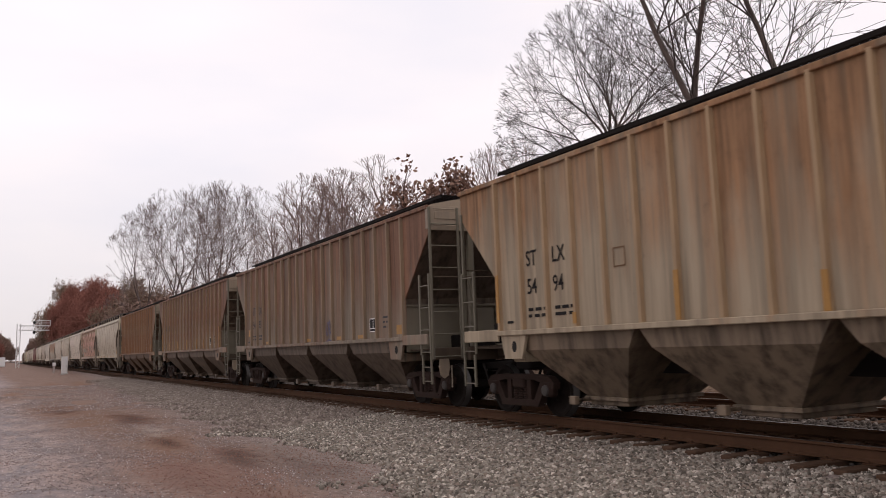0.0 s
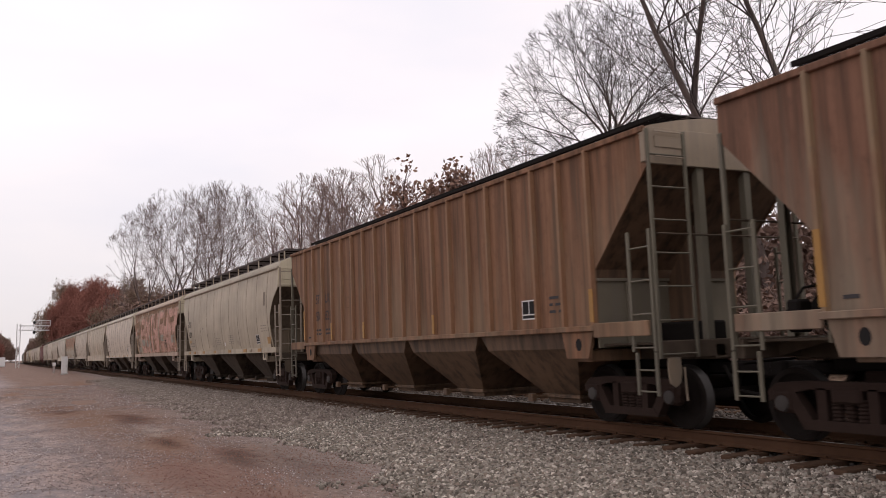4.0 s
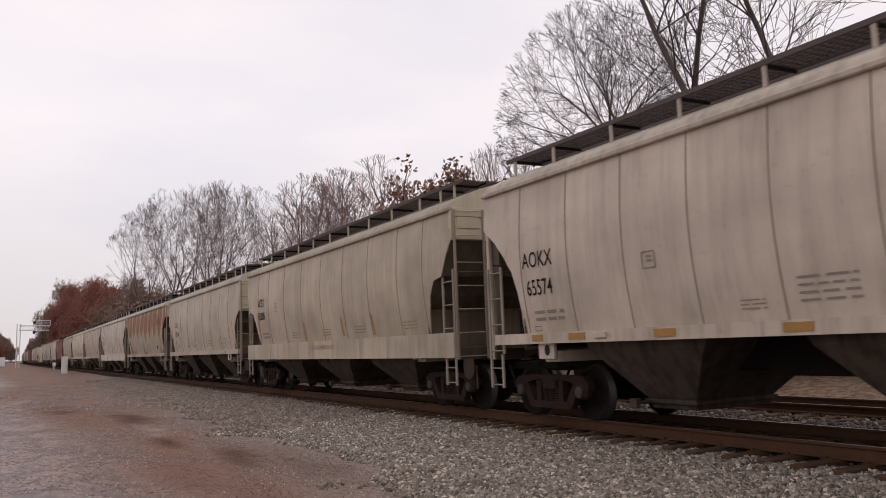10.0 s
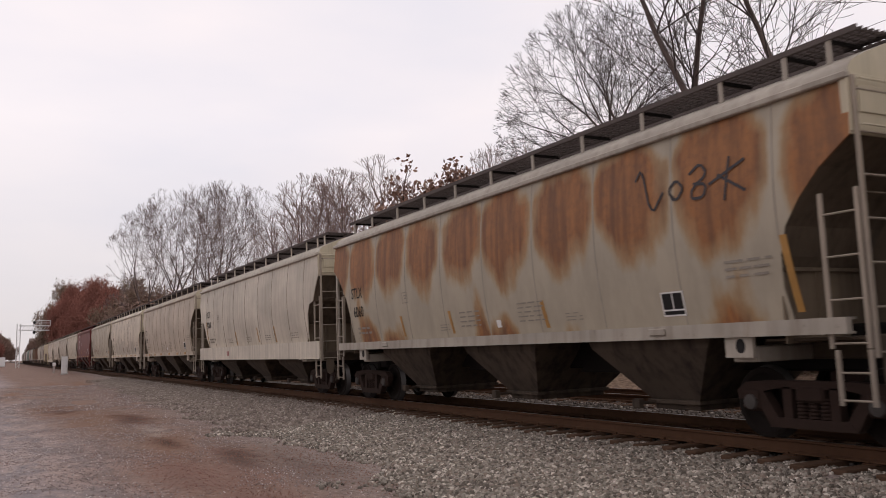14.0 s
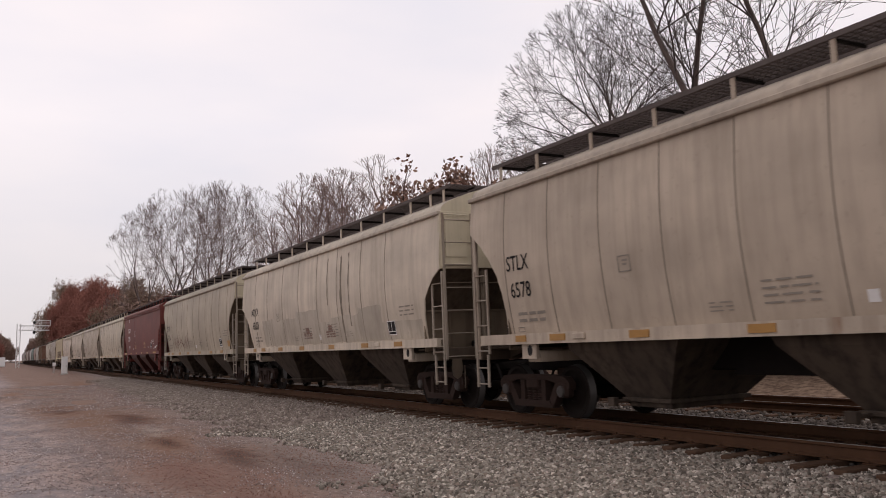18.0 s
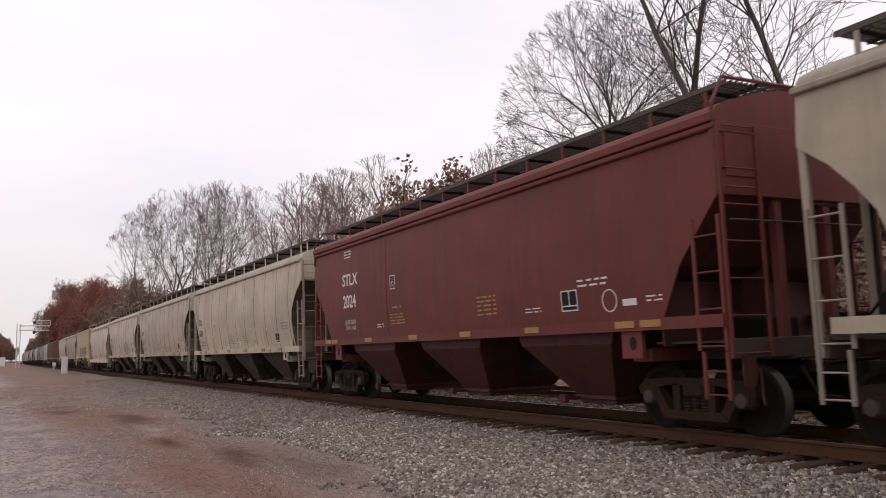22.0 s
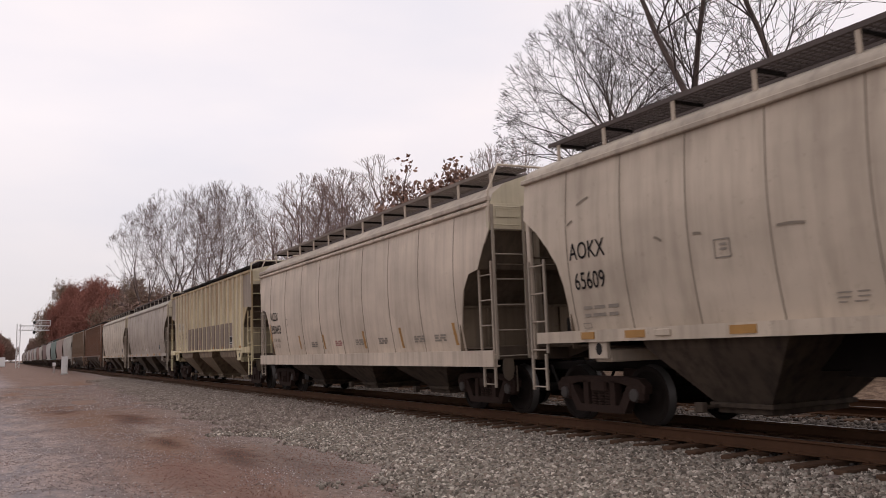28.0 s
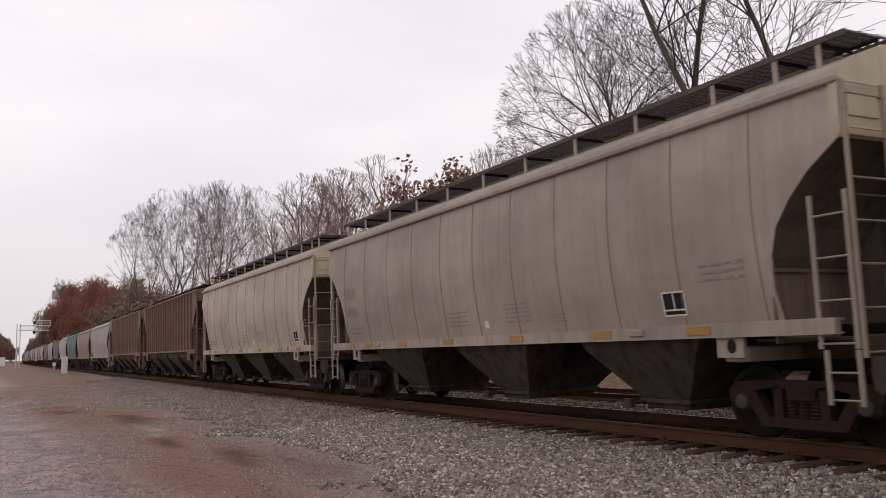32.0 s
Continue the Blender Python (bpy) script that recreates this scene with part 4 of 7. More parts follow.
    for x in (inset + 0.62, k.length - inset - 0.62):
        plate = part("bolster_plate", bolster_plate_mesh(k), trim if not ribbed else body, car, at=pose(x, 0, 0))
        zt = k.sill_low + 0.02
        # a solid black disc on the plate stands for the dark inside the hole
        hole = [(0.075 * math.cos(6.2832 * i / 14) + 0.03, (zt + 1.06) / 2 + min(0.10, (zt - 1.06) * 0.32) * math.sin(6.2832 * i / 14)) for i in range(14)]
        y = sill_half(k) + 0.02
        part("lifting_hole_disc", Shape().prism(hole, -y - 0.034, -y + 0.02).mesh("lifting_hole_disc"), BLACK_MARK, plate, "black disc standing for the shade in a lifting hole")
    # ladders at the corners: front corner tall, the other side too
    top = k.eave - 0.02
    for side in (-1, 1):
        y = side * (sill_half(k) + 0.045)
        for x, turn in ((k.length - 0.02, 180), (0.02, 0)):
            tall = (turn == 180) == (side < 0)
            s0 = pose(x, y, 0, 0, 0, turn)
            ladder("ladder", car, 0.46, 1.15, 2.75 if not tall else 2.9, rail, s0)
            if side < 0:
                ladder("step", car, 0.40, 0.53, 1.14, rail, s0, 0.30)
            if tall:
                ladder("end_ladder", car, 0.70, 1.05, top, rail, pose(x + (0.06 if turn else -0.06), y + (0.03 if side < 0 else -0.73), 0), end=True)
                part("corner_flange", Shape().box(-0.07, 0.035, -0.035, 0.035, k.cut[0][0] + 0.03, top, 0.008).mesh("corner_flange"), cap, car, at=pose(x, side * (half_width(k, k.eave) + 0.01), 0))
                part("end_bracket", end_bracket_mesh(), slope or cap, car, at=pose(x + (0.02 if turn else -0.05), side * 1.28, 0))
            else:
                post2 = Shape()
                if ribbed:
                    post2.box(-0.03, 0.03, -0.03, 0.03, 1.2, k.cut[0][0] + 0.1, 0.008)
                else:
                    post2.box(-0.13 if style in ("deep", "low") else -0.06, 0.05, -0.04, 0.03, 1.05, k.eave + 0.02 if style in ("deep", "low") else k.cut[0][0] + 0.06, 0.012)
                part("corner_post", post2.mesh("corner_post"), rail if ribbed else trim, car, at=pose(x, y + (0.05 if side < 0 else -0.05), 0))
        if style in ("low", "maroon", "ribbed3"):
            for x, d in ((0.0, 1), (k.length, -1)):
                yy = side * (half_width(k, k.eave) + 0.03)
                rail_s = Shape()
                rail_s.tube([(x, yy, k.eave - 0.35), (x, yy, k.eave + 0.24), (x + d * 0.03, yy - side * 0.26, k.walk_z + 0.02), (x + d * 0.03, -yy + side * 0.26, k.walk_z + 0.02)], 0.026, 6)
                part("handrail", rail_s.mesh("handrail"), trim if not ribbed else cap, car)
    part("end_panel", end_panel_mesh(k), cap, car, at=pose(k.length, 0, 0))
    part("brake_gear", brake_gear_mesh(), DARK_STEEL, car)
    part("brake_wheel", brake_wheel_mesh(), DARK_STEEL, car, at=pose(-0.12, 0.55, 2.6))
    return finish_car(car, k, rear)


@functools.lru_cache(None)
def end_panel_mesh(k):
    """The upper end wall, proud of the shell by a few millimetres, with a safety placard and grab irons."""
    s = Shape()
    low = k.cut[0][0]
    w = half_width(k, (low + k.eave) / 2) - 0.03
    s.box(0.004, 0.03, -w, w, low + 0.005, k.eave + 0.01, 0.004)
    s.box(0.03, 0.045, -w + 0.1, -w + 0.62, low + 0.25, k.eave - 0.12, 0.004)
    for z in (low + 0.1, k.eave - 0.06):
        s.tube([(0.08, -w + 0.05, z), (0.08, -w + 0.60, z)], 0.012, 5)
    return s.mesh("end_panel")


def finish_car(car, k, rear):
    CARS.append((car, rear))
    return car, k

# ---- the train, in running order ----
def panel_rust(name, base, seed):
    """Grey paint with arched rust fields between the welded joints, running down in tongues."""
    m, t, b = material(name)
    co = t.nodes.new("ShaderNodeTexCoord")
    sep = t.nodes.new("ShaderNodeSeparateXYZ")
    t.links.new(co.outputs["Object"], sep.inputs[0])
    fine = noise_tex(t, coords(t, (1, 1, 1), seed), 9.0, 6.0, 0.7)
    tongue = noise_tex(t, coords(t, (2.2, 2.2, 0.8), seed), 1.0, 6.0, 0.62)
    big = noise_tex(t, coords(t, (0.75, 1, 0.5), seed + 9), 1.0, 2.0)
    low = noise_tex(t, coords(t, (0.62, 1, 0.3), seed + 17), 1.0, 2.0)
    streak = noise_tex(t, coords(t, (6.0, 6.0, 0.35), seed + 4), 1.0, 5.0, 0.65)

    def math_node(op, a, bb=None, c=None):
        n = t.nodes.new("ShaderNodeMath")
        n.operation = op
        for i, v in enumerate((a, bb, c)):
            if v is None:
                continue
            if isinstance(v, (int, float)):
                n.inputs[i].default_value = v
            else:
                t.links.new(v, n.inputs[i])
        return n.outputs[0]

    wave = math_node("POWER", math_node("ABSOLUTE", math_node("SINE", math_node("MULTIPLY", math_node("SUBTRACT", sep.outputs["X"], 1.15), math.pi / 1.72))), 0.45)
    # rounded fields hang from the eave, one to a panel; pale paint is left along the joints and close under the eave
    f = math_node("MULTIPLY_ADD", sep.outputs["Z"], 1.7, -3.95)
    f = math_node("MINIMUM", f, math_node("MULTIPLY_ADD", sep.outputs["Z"], -2.4, 10.6))
    f = math_node("MINIMUM", f, 1.55)
    f = math_node("ADD", f, math_node("MULTIPLY_ADD", wave, 1.7, -1.7))
    f = math_node("ADD", f, math_node("MULTIPLY_ADD", big, 2.2, -1.15))
    f = math_node("ADD", f, math_node("MULTIPLY_ADD", tongue, 1.5, -0.75))
    # smaller stains low down, in some panels only
    g = math_node("ADD", math_node("MULTIPLY_ADD", wave, 2.2, -2.1), math_node("MULTIPLY_ADD", sep.outputs["Z"], -1.1, 2.45))
    g = math_node("ADD", g, math_node("MULTIPLY_ADD", low, 7.0, -3.9))
    g = math_node("ADD", g, math_node("MULTIPLY_ADD", tongue, 1.6, -0.8))
    f = math_node("MAXIMUM", f, g)
    rust = mix(t, ramp(t, streak, [(0.35, (0, 0, 0)), (0.65, (1, 1, 1))]), (0.130, 0.047, 0.016), (0.290, 0.112, 0.030))
    rust = mix(t, ramp(t, fine, [(0.45, (0, 0, 0)), (0.75, (0.55,) * 3)]), rust, (0.085, 0.036, 0.018))
    halo = ramp(t, f, [(0.0, (0.05,) * 3), (0.45, (0.85,) * 3)])
    core = ramp(t, f, [(0.20, (0, 0, 0)), (0.85, (0.96,) * 3)])
    c = mix(t, ramp(t, tongue, [(0.4, (0, 0, 0)), (0.7, (0.45,) * 3)]), base, (0.20, 0.18, 0.145))
    c = mix(t, halo, c, (0.33, 0.21, 0.095))
    c = mix(t, core, c, rust)
    t.links.new(c, b.inputs["Base Color"])
    b.inputs["Roughness"].default_value = 0.65
    bump(t, fine, b, 0.2, 0.01)
    return m


def rusted_side(name, base, tone, amount, seed):
    """Old paint that rusts from the eave downwards in broad tongues and fine streaks."""
    m, t, b = material(name)
    co = t.nodes.new("ShaderNodeTexCoord")
    sep = t.nodes.new("ShaderNodeSeparateXYZ")
    t.links.new(co.outputs["Object"], sep.inputs[0])
    fine = noise_tex(t, coords(t, (1, 1, 0.6), seed), 7.0, 6.0, 0.7)
    streak = noise_tex(t, coords(t, (5.5, 5.5, 0.22), seed + 2), 1.0, 6.0, 0.65)
    tongue = noise_tex(t, coords(t, (1.6, 1.6, 0.22), seed + 5), 1.0, 5.0, 0.6)
    big = noise_tex(t, coords(t, (0.35, 1, 0.35), seed + 9), 1.0, 3.0)
    total = N(t, "ShaderNodeMapRange", From_Min=1.5, From_Max=4.4, To_Min=-0.42 + 0.45 * amount, To_Max=0.10 + 0.45 * amount)
    t.links.new(sep.outputs["Z"], total.inputs["Value"])
    f = total.outputs[0]
    for src, gain in ((tongue, 1.5), (streak, 0.7), (big, 0.9)):
        n = t.nodes.new("ShaderNodeMath")
        n.operation = "MULTIPLY_ADD"
        n.inputs[1].default_value = gain
        t.links.new(src, n.inputs[0])
        t.links.new(f, n.inputs[2])
        f = n.outputs[0]
    rng_node = N(t, "ShaderNodeMapRange", From_Min=0.9, From_Max=2.1)
    t.links.new(f, rng_node.inputs["Value"])
    wash = ramp(t, rng_node.outputs[0], [(0.30, (0, 0, 0)), (0.72, (0.95,) * 3)])
    col = mix(t, ramp(t, streak, [(0.38, (0, 0, 0)), (0.62, (1, 1, 1))]), tuple(c * 0.72 for c in base), tuple(min(1, c * 1.12) for c in base))
    rust = mix(t, ramp(t, streak, [(0.38, (0, 0, 0)), (0.62, (1, 1, 1))]), tuple(c * 0.58 for c in tone), tuple(c * 1.38 for c in tone))
    rust = mix(t, ramp(t, fine, [(0.5, (0, 0, 0)), (0.75, (0.5,) * 3)]), rust, tuple(c * 0.55 for c in tone))
    col = mix(t, wash, col, rust)
    col = mix(t, ramp(t, fine, [(0.62, (0, 0, 0)), (0.74, (0.3,) * 3)]), col, (0.09, 0.06, 0.045))
    t.links.new(col, b.inputs["Base Color"])
    b.inputs["Roughness"].default_value = 0.7
    b.inputs["Specular IOR Level"].default_value = 0.25
    bump(t, fine, b, 0.15, 0.01)
    return m


def worn_spray(name, base, keep):
    """Sprayed paint on the rusty car: the same rust breaks through all its colours, smeared sideways; keep: how much paint is left."""
    m, t, b = material(name)
    fine = noise_tex(t, coords(t, (1, 1, 1), 2), 8.0, 6.0, 0.7)
    blot = noise_tex(t, coords(t, (0.75, 0.75, 0.9), 5), 1.3, 6.0, 0.66)
    smear = noise_tex(t, coords(t, (0.8, 0.8, 5.0), 8), 1.2, 5.0, 0.65)
    wash = noise_tex(t, coords(t, (3.2, 3.2, 0.35), 3), 1.0, 5.0, 0.6)
    col = mix(t, ramp(t, wash, [(0.35, (0, 0, 0)), (0.65, (1, 1, 1))]), tuple(c * 0.78 for c in base), tuple(min(1, c * 1.14) for c in base))
    rust = mix(t, ramp(t, smear, [(0.38, (0, 0, 0)), (0.62, (1, 1, 1))]), (0.085, 0.044, 0.024), (0.245, 0.135, 0.072))
    total = t.nodes.new("ShaderNodeMath")
    total.operation = "MULTIPLY_ADD"
    total.inputs[1].default_value = 0.55
    t.links.new(smear, total.inputs[0])
    t.links.new(blot, total.inputs[2])
    col = mix(t, ramp(t, total.outputs[0], [(keep - 0.06, (0, 0, 0)), (keep + 0.10, (0.9,) * 3)]), col, rust)
    col = mix(t, ramp(t, fine, [(0.60, (0, 0, 0)), (0.72, (0.4,) * 3)]), col, (0.16, 0.10, 0.065))
    t.links.new(col, b.inputs["Base Color"])
    b.inputs["Roughness"].default_value = 0.7
    b.inputs["Specular IOR Level"].default_value = 0.2
    bump(t, fine, b, 0.12, 0.01)
    return m


GREY = (0.360, 0.325, 0.285)
END_POST = paint("stained_tan_end_post", (0.24, 0.195, 0.145), dirty=0.8, seed=16.0, dirt=(0.06, 0.045, 0.035), rusty=0.3)
# dusty brown, with the shade of the end recess put into the colour
SHADED_SLOPE = paint("dusty_shaded_slope_sheet", (0.13, 0.10, 0.072), dirty=0.7, seed=6.0, rough=0.85, dirt=(0.045, 0.036, 0.030))
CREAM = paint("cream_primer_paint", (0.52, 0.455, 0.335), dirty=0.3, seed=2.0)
# grime on the bays, its base colour lowered for the shade under the cars
SHADED_DUST = paint("grimy_shaded_underside", (0.082, 0.061, 0.046), dirty=0.9, seed=4.0, rough=0.9, dirt=(0.020, 0.015, 0.012))
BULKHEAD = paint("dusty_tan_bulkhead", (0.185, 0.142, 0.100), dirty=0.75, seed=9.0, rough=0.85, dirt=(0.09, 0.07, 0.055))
GRIME = plain("dark_grime_in_joint", (0.235, 0.198, 0.158), 0.9)
SIDE_GREY = paint("pale_grey_overpaint", (0.455, 0.395, 0.320), dirty=0.5, seed=12.0, dirt=(0.22, 0.18, 0.14))
GREY_BAND = plain("grey_overpaint_band", (0.24, 0.19, 0.155), 0.7, 0, 0.25, 1.5)
PINK = worn_spray("faded_pink_spray", (0.525, 0.300, 0.240), 0.79)
TEAL = worn_spray("faded_grey_green_spray", (0.285, 0.270, 0.220), 0.86)
BROWN_PATCH = worn_spray("brown_rust_patch", (0.205, 0.112, 0.060), 0.76)
SCRAWL_DARK = plain("dark_grey_spray", (0.060, 0.055, 0.058), 0.7, 0, 0.2)
FAINT_BROWN = plain("faint_brown_stencil_paint", (0.175, 0.105, 0.062), 0.7, 0, 0.25)
SMOKE = paint("smoke_brown_stain", (0.275, 0.222, 0.172), dirty=0.7, seed=33.0, dirt=(0.13, 0.095, 0.065))
SCRAWL_FAINT = plain("faded_red_brown_spray", (0.235, 0.145, 0.115), 0.7, 0, 0.3)
SCRAWL_PALE = plain("pale_grey_spray", (0.27, 0.255, 0.26), 0.7, 0, 0.4)


def strip(car, k, x0, x1, z0=None, z1=None, mat=None):
    """A reflective strip on the face of the sill."""
    y = -(sill_half(k) + 0.05) - 0.06
    z0, z1 = (k.sill_low + 0.03, k.bottom - 0.03) if z0 is None else (z0, z1)
    part("reflective_strip", Shape().box(x0, x1, y - 0.006, y + 0.01, z0, z1).mesh("reflective_strip"), mat or YELLOW, car)


def rib_strip(car, k, rib, z0, z1):
    """An upright reflective strip on a rib's face."""
    y = -half_width(k, 2) - 0.073
    part("reflective_strip", Shape().box(rib - 0.045, rib + 0.045, y - 0.006, y + 0.008, z0, z1).mesh("reflective_strip"), YELLOW, car)


def data_box(car, k, x0, z0):
    """The black two-field inspection stencil with its white border."""
    patch(car, k, x0, x0 + 0.44, z0, z0 + 0.34, BLACK_MARK, "stencil_panel", 0.007, "black inspection stencil with a white border")
    frame_box(car, k, x0, x0 + 0.44, z0, z0 + 0.34, WHITE_MARK, 0.022, mid=True)


def small_print(car, k, seed, mat=None, low=None):
    """The unreadable small writing of a round-sided car."""
    m = mat or BLACK_FADED
    low = k.bottom if low is None else low
    bars(car, k, 1.50, 2.35, low + 0.14, low + 0.38, 2, m, seed=seed, fill=0.45)
    frame_box(car, k, 1.42, 1.62, low + 0.03, low + 0.12, m, 0.014)
    frame_box(car, k, 4.38, 4.66, low + 0.83, low + 1.08, m, 0.018)
    bars(car, k, 4.48, 4.60, low + 0.90, low + 1.02, 2, m, seed=seed + 1)
    bars(car, k, 6.05, 6.45, low + 0.12, low + 0.28, 3, m, seed=seed + 2, fill=0.35)
    bars(car, k, 6.95, 7.75, low + 0.14, low + 0.50, 4, m, seed=seed + 3, fill=0.30)
    bars(car, k, 9.10, 9.90, low + 0.16, low + 0.55, 5, m, seed=seed + 4, fill=0.30)
    bars(car, k, 10.5, 10.95, low + 0.14, low + 0.30, 3, m, seed=seed + 5, fill=0.30)
    bars(car, k, 14.02, 14.78, low + 0.50, low + 0.78, 3, m, seed=seed + 6, fill=0.35)
    patch(car, k, 8.32, 8.46, low + 0.14, low + 0.28, WHITE_MARK, "sticker", 0.006, "small white sticker")


PALE_PANEL = plain("dusty_white_panel_paint", (0.50, 0.46, 0.40), 0.7, 0, 0.2)
RED_FADED = plain("washed_out_red_stencil_paint", (0.36, 0.235, 0.19), 0.7, 0, 0.3)
BLACK_FADED = plain("faded_black_stencil_paint", (0.270, 0.236, 0.200), 0.7, 0, 0.35)


# four rusty ribbed cars come first
RIBBED = []
for rear, base, tone, rusty, seed in ((157.53, (0.35, 0.282, 0.200), (0.25, 0.135, 0.068), 0.14, 1.3), (139.4, (0.225, 0.182, 0.138), (0.160, 0.080, 0.049), 0.42, 5.1), (121.2, (0.245, 0.190, 0.138), (0.150, 0.073, 0.045), 0.74, 9.7), (103.13, (0.235, 0.155, 0.098), (0.170, 0.084, 0.046), 0.85, 14.2)):
    coat = rusted_side("rust_washed_side_paint", base, tone, rusty, seed)
    # side colour darkened for the shade below the sill, plus grime streaks
    under = paint("brown_dusty_shaded_hopper", tuple(c * f for c, f in zip(base, (0.62, 0.58, 0.58))), dirty=0.95, seed=seed, dirt=(0.030, 0.022, 0.017))
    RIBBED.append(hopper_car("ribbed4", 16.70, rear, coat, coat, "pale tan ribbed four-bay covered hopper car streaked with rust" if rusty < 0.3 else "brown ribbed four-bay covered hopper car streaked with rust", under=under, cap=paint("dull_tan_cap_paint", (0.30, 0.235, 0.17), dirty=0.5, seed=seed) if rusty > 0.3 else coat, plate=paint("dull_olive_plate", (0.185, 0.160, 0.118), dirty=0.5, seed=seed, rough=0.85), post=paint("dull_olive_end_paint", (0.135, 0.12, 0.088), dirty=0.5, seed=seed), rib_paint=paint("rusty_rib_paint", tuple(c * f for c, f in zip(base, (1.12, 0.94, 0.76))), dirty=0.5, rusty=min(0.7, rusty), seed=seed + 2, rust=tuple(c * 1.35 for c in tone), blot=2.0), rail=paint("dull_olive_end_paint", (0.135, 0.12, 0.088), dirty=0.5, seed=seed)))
c0, k4 = RIBBED[0]
for (car, k), mark, num, ink in zip(RIBBED, (("ST", "LX"), ("ST", "LX"), ("ST", "LX"), ("ST", "LX")), (("54", "94"), ("54", "95"), None, ("50", "82")), (BLACK_MARK, SCRAWL_DARK, SCRAWL_DARK, SCRAWL_DARK)):
    for i in (0, 1):
        lettering(car, k, mark[i], (2.29, 3.07)[i], 2.68, 0.27, ink, 0.80)
        if num:
            lettering(car, k, num[i], (2.29, 3.07)[i], 2.19, 0.27, ink, 0.80)
    bars(car, k, 2.30, 2.90, 1.72, 1.94, 2, ink, seed=3, fill=0.5)
    bars(car, k, 3.10, 3.68, 1.72, 1.94, 2, ink, seed=4, fill=0.5)
    bars(car, k, 1.60, 1.80, 1.66, 1.74, 1, ink, seed=5)
    frame_box(car, k, 4.66, 4.94, 2.43, 2.73, FAINT_BROWN, 0.02)
    data_box(car, k, 13.26, 1.74)
    bars(car, k, 14.10, 14.55, 1.75, 2.10, 3, SCRAWL_DARK, seed=6, fill=0.4)
for car_i, spots in ((0, ((1.42, 1.72, 2.6), (6.16, 1.58, 2.26), (8.53, 1.56, 2.04), (3.79, 1.62, 1.80), (10.90, 1.6, 2.05))), (2, ((1.42, 1.62, 2.5), (3.79, 1.60, 2.03), (6.16, 1.60, 2.05), (8.53, 1.60, 2.06), (10.90, 1.60, 2.04), (12.48, 1.60, 2.0), (15.20, 1.62, 2.5))),
                     (3, ((1.42, 1.64, 2.52), (3.79, 1.62, 2.08), (6.16, 1.6, 2.0), (10.1, 1.6, 2.0), (15.0, 1.62, 2.14)))):
    for x, z0, z1 in spots:
        rib_strip(*RIBBED[car_i], min(RIBBED[car_i][1].ribs, key=lambda q: abs(q - x)), z0, z1)
car, k = RIBBED[1]
patch(car, k, 14.86, 15.32, 1.64, 1.86, YELLOW, "reflective_square", 0.007, "large amber reflective square")
patch(car, k, 1.66, 2.06, 1.92, 2.16, YELLOW, "reflective_square", 0.007, "large amber reflective square")
for x in (3.95, 8.2, 10.9, 12.45):
    patch(car, k, x, x + 0.50, 1.60, 1.69, YELLOW, "reflective_strip", 0.007)
scrawl(car, k, [[(10.10, 1.75), (10.16, 2.05), (10.30, 2.15), (10.26, 1.85), (10.14, 1.72)], [(10.28, 1.60), (10.42, 2.0), (10.36, 2.2), (10.30, 1.95), (10.50, 1.75), (10.52, 1.55)], [(10.08, 1.56), (10.3, 1.62), (10.55, 1.56)]], 0.045, plain("violet_grey_spray", (0.15, 0.13, 0.18), 0.7), label="violet-grey scrawled spray paint")

# style, length, rear, colour, mark, number, what sets it apart
ORDER = (("round", 16.20, 85.60, (0.391, 0.332, 0.259), "STLX", "6290"), ("round", 16.10, 68.15, None, "", ""), ("round", 16.20, 50.70, (0.440, 0.375, 0.315), "AOKX", "65574"),
         ("deep", 15.95, 33.40, (0.413, 0.349, 0.273), "MCEX", "350006"), ("smooth", 15.10, 17.00, (0.424, 0.362, 0.296), "CAIX", "520146"), ("round", 15.95, -0.30, None, "STLX", "6060"),
         ("deep", 16.25, -17.90, (0.506, 0.449, 0.381), "MCEX", "350040"), ("round", 16.20, -35.43, (0.402, 0.332, 0.268), "STLX", "6578"), ("smooth", 16.15, -52.90, (0.435, 0.372, 0.305), "AOKX", "65603"),
         ("round", 16.15, -70.36, (0.413, 0.352, 0.277), "STLX", "6238"), ("maroon", 15.60, -87.20, (0.150, 0.036, 0.030), "STLX", "2024"), ("round", 16.20, -104.76, (0.413, 0.355, 0.282), "STLX", "6520"),
         ("round", 16.30, -122.39, (0.380, 0.321, 0.259), "AOKX", "65571"), ("round", 16.00, -139.72, (0.429, 0.362, 0.296), "AOKX", "65609"), ("low", 15.80, -156.75, (0.485, 0.405, 0.335), "MCEX", "350453"),
         ("ribbed3", 16.35, -174.40, (0.54, 0.468, 0.305), "", ""), ("round", 16.25, -191.90, (0.347, 0.296, 0.254), "STLX", "6018"), ("round", 15.35, -208.66, (0.446, 0.383, 0.315), "", ""))
LABELS = {1: "rusty covered hopper car sprayed with faded pink block shapes", 5: "grey covered hopper car with large orange-brown rust fields", 10: "maroon three-bay covered hopper car with white lettering",
          15: "tan ribbed covered hopper car with a grey band", 6: "white round-sided covered hopper car with a deep side sill", 14: "off-white covered hopper car with a deep low side sill",
          8: "pale grey covered hopper car with darker overpainted patches", 9: "pale grey covered hopper car with red scrawled spray paint", 13: "pale grey covered hopper car with outlined spray paint",
          3: "beige round-sided covered hopper car with a deep side sill", 4: "pale grey smooth-sided covered hopper car with upright amber strips"}
ROUND_CARS = []
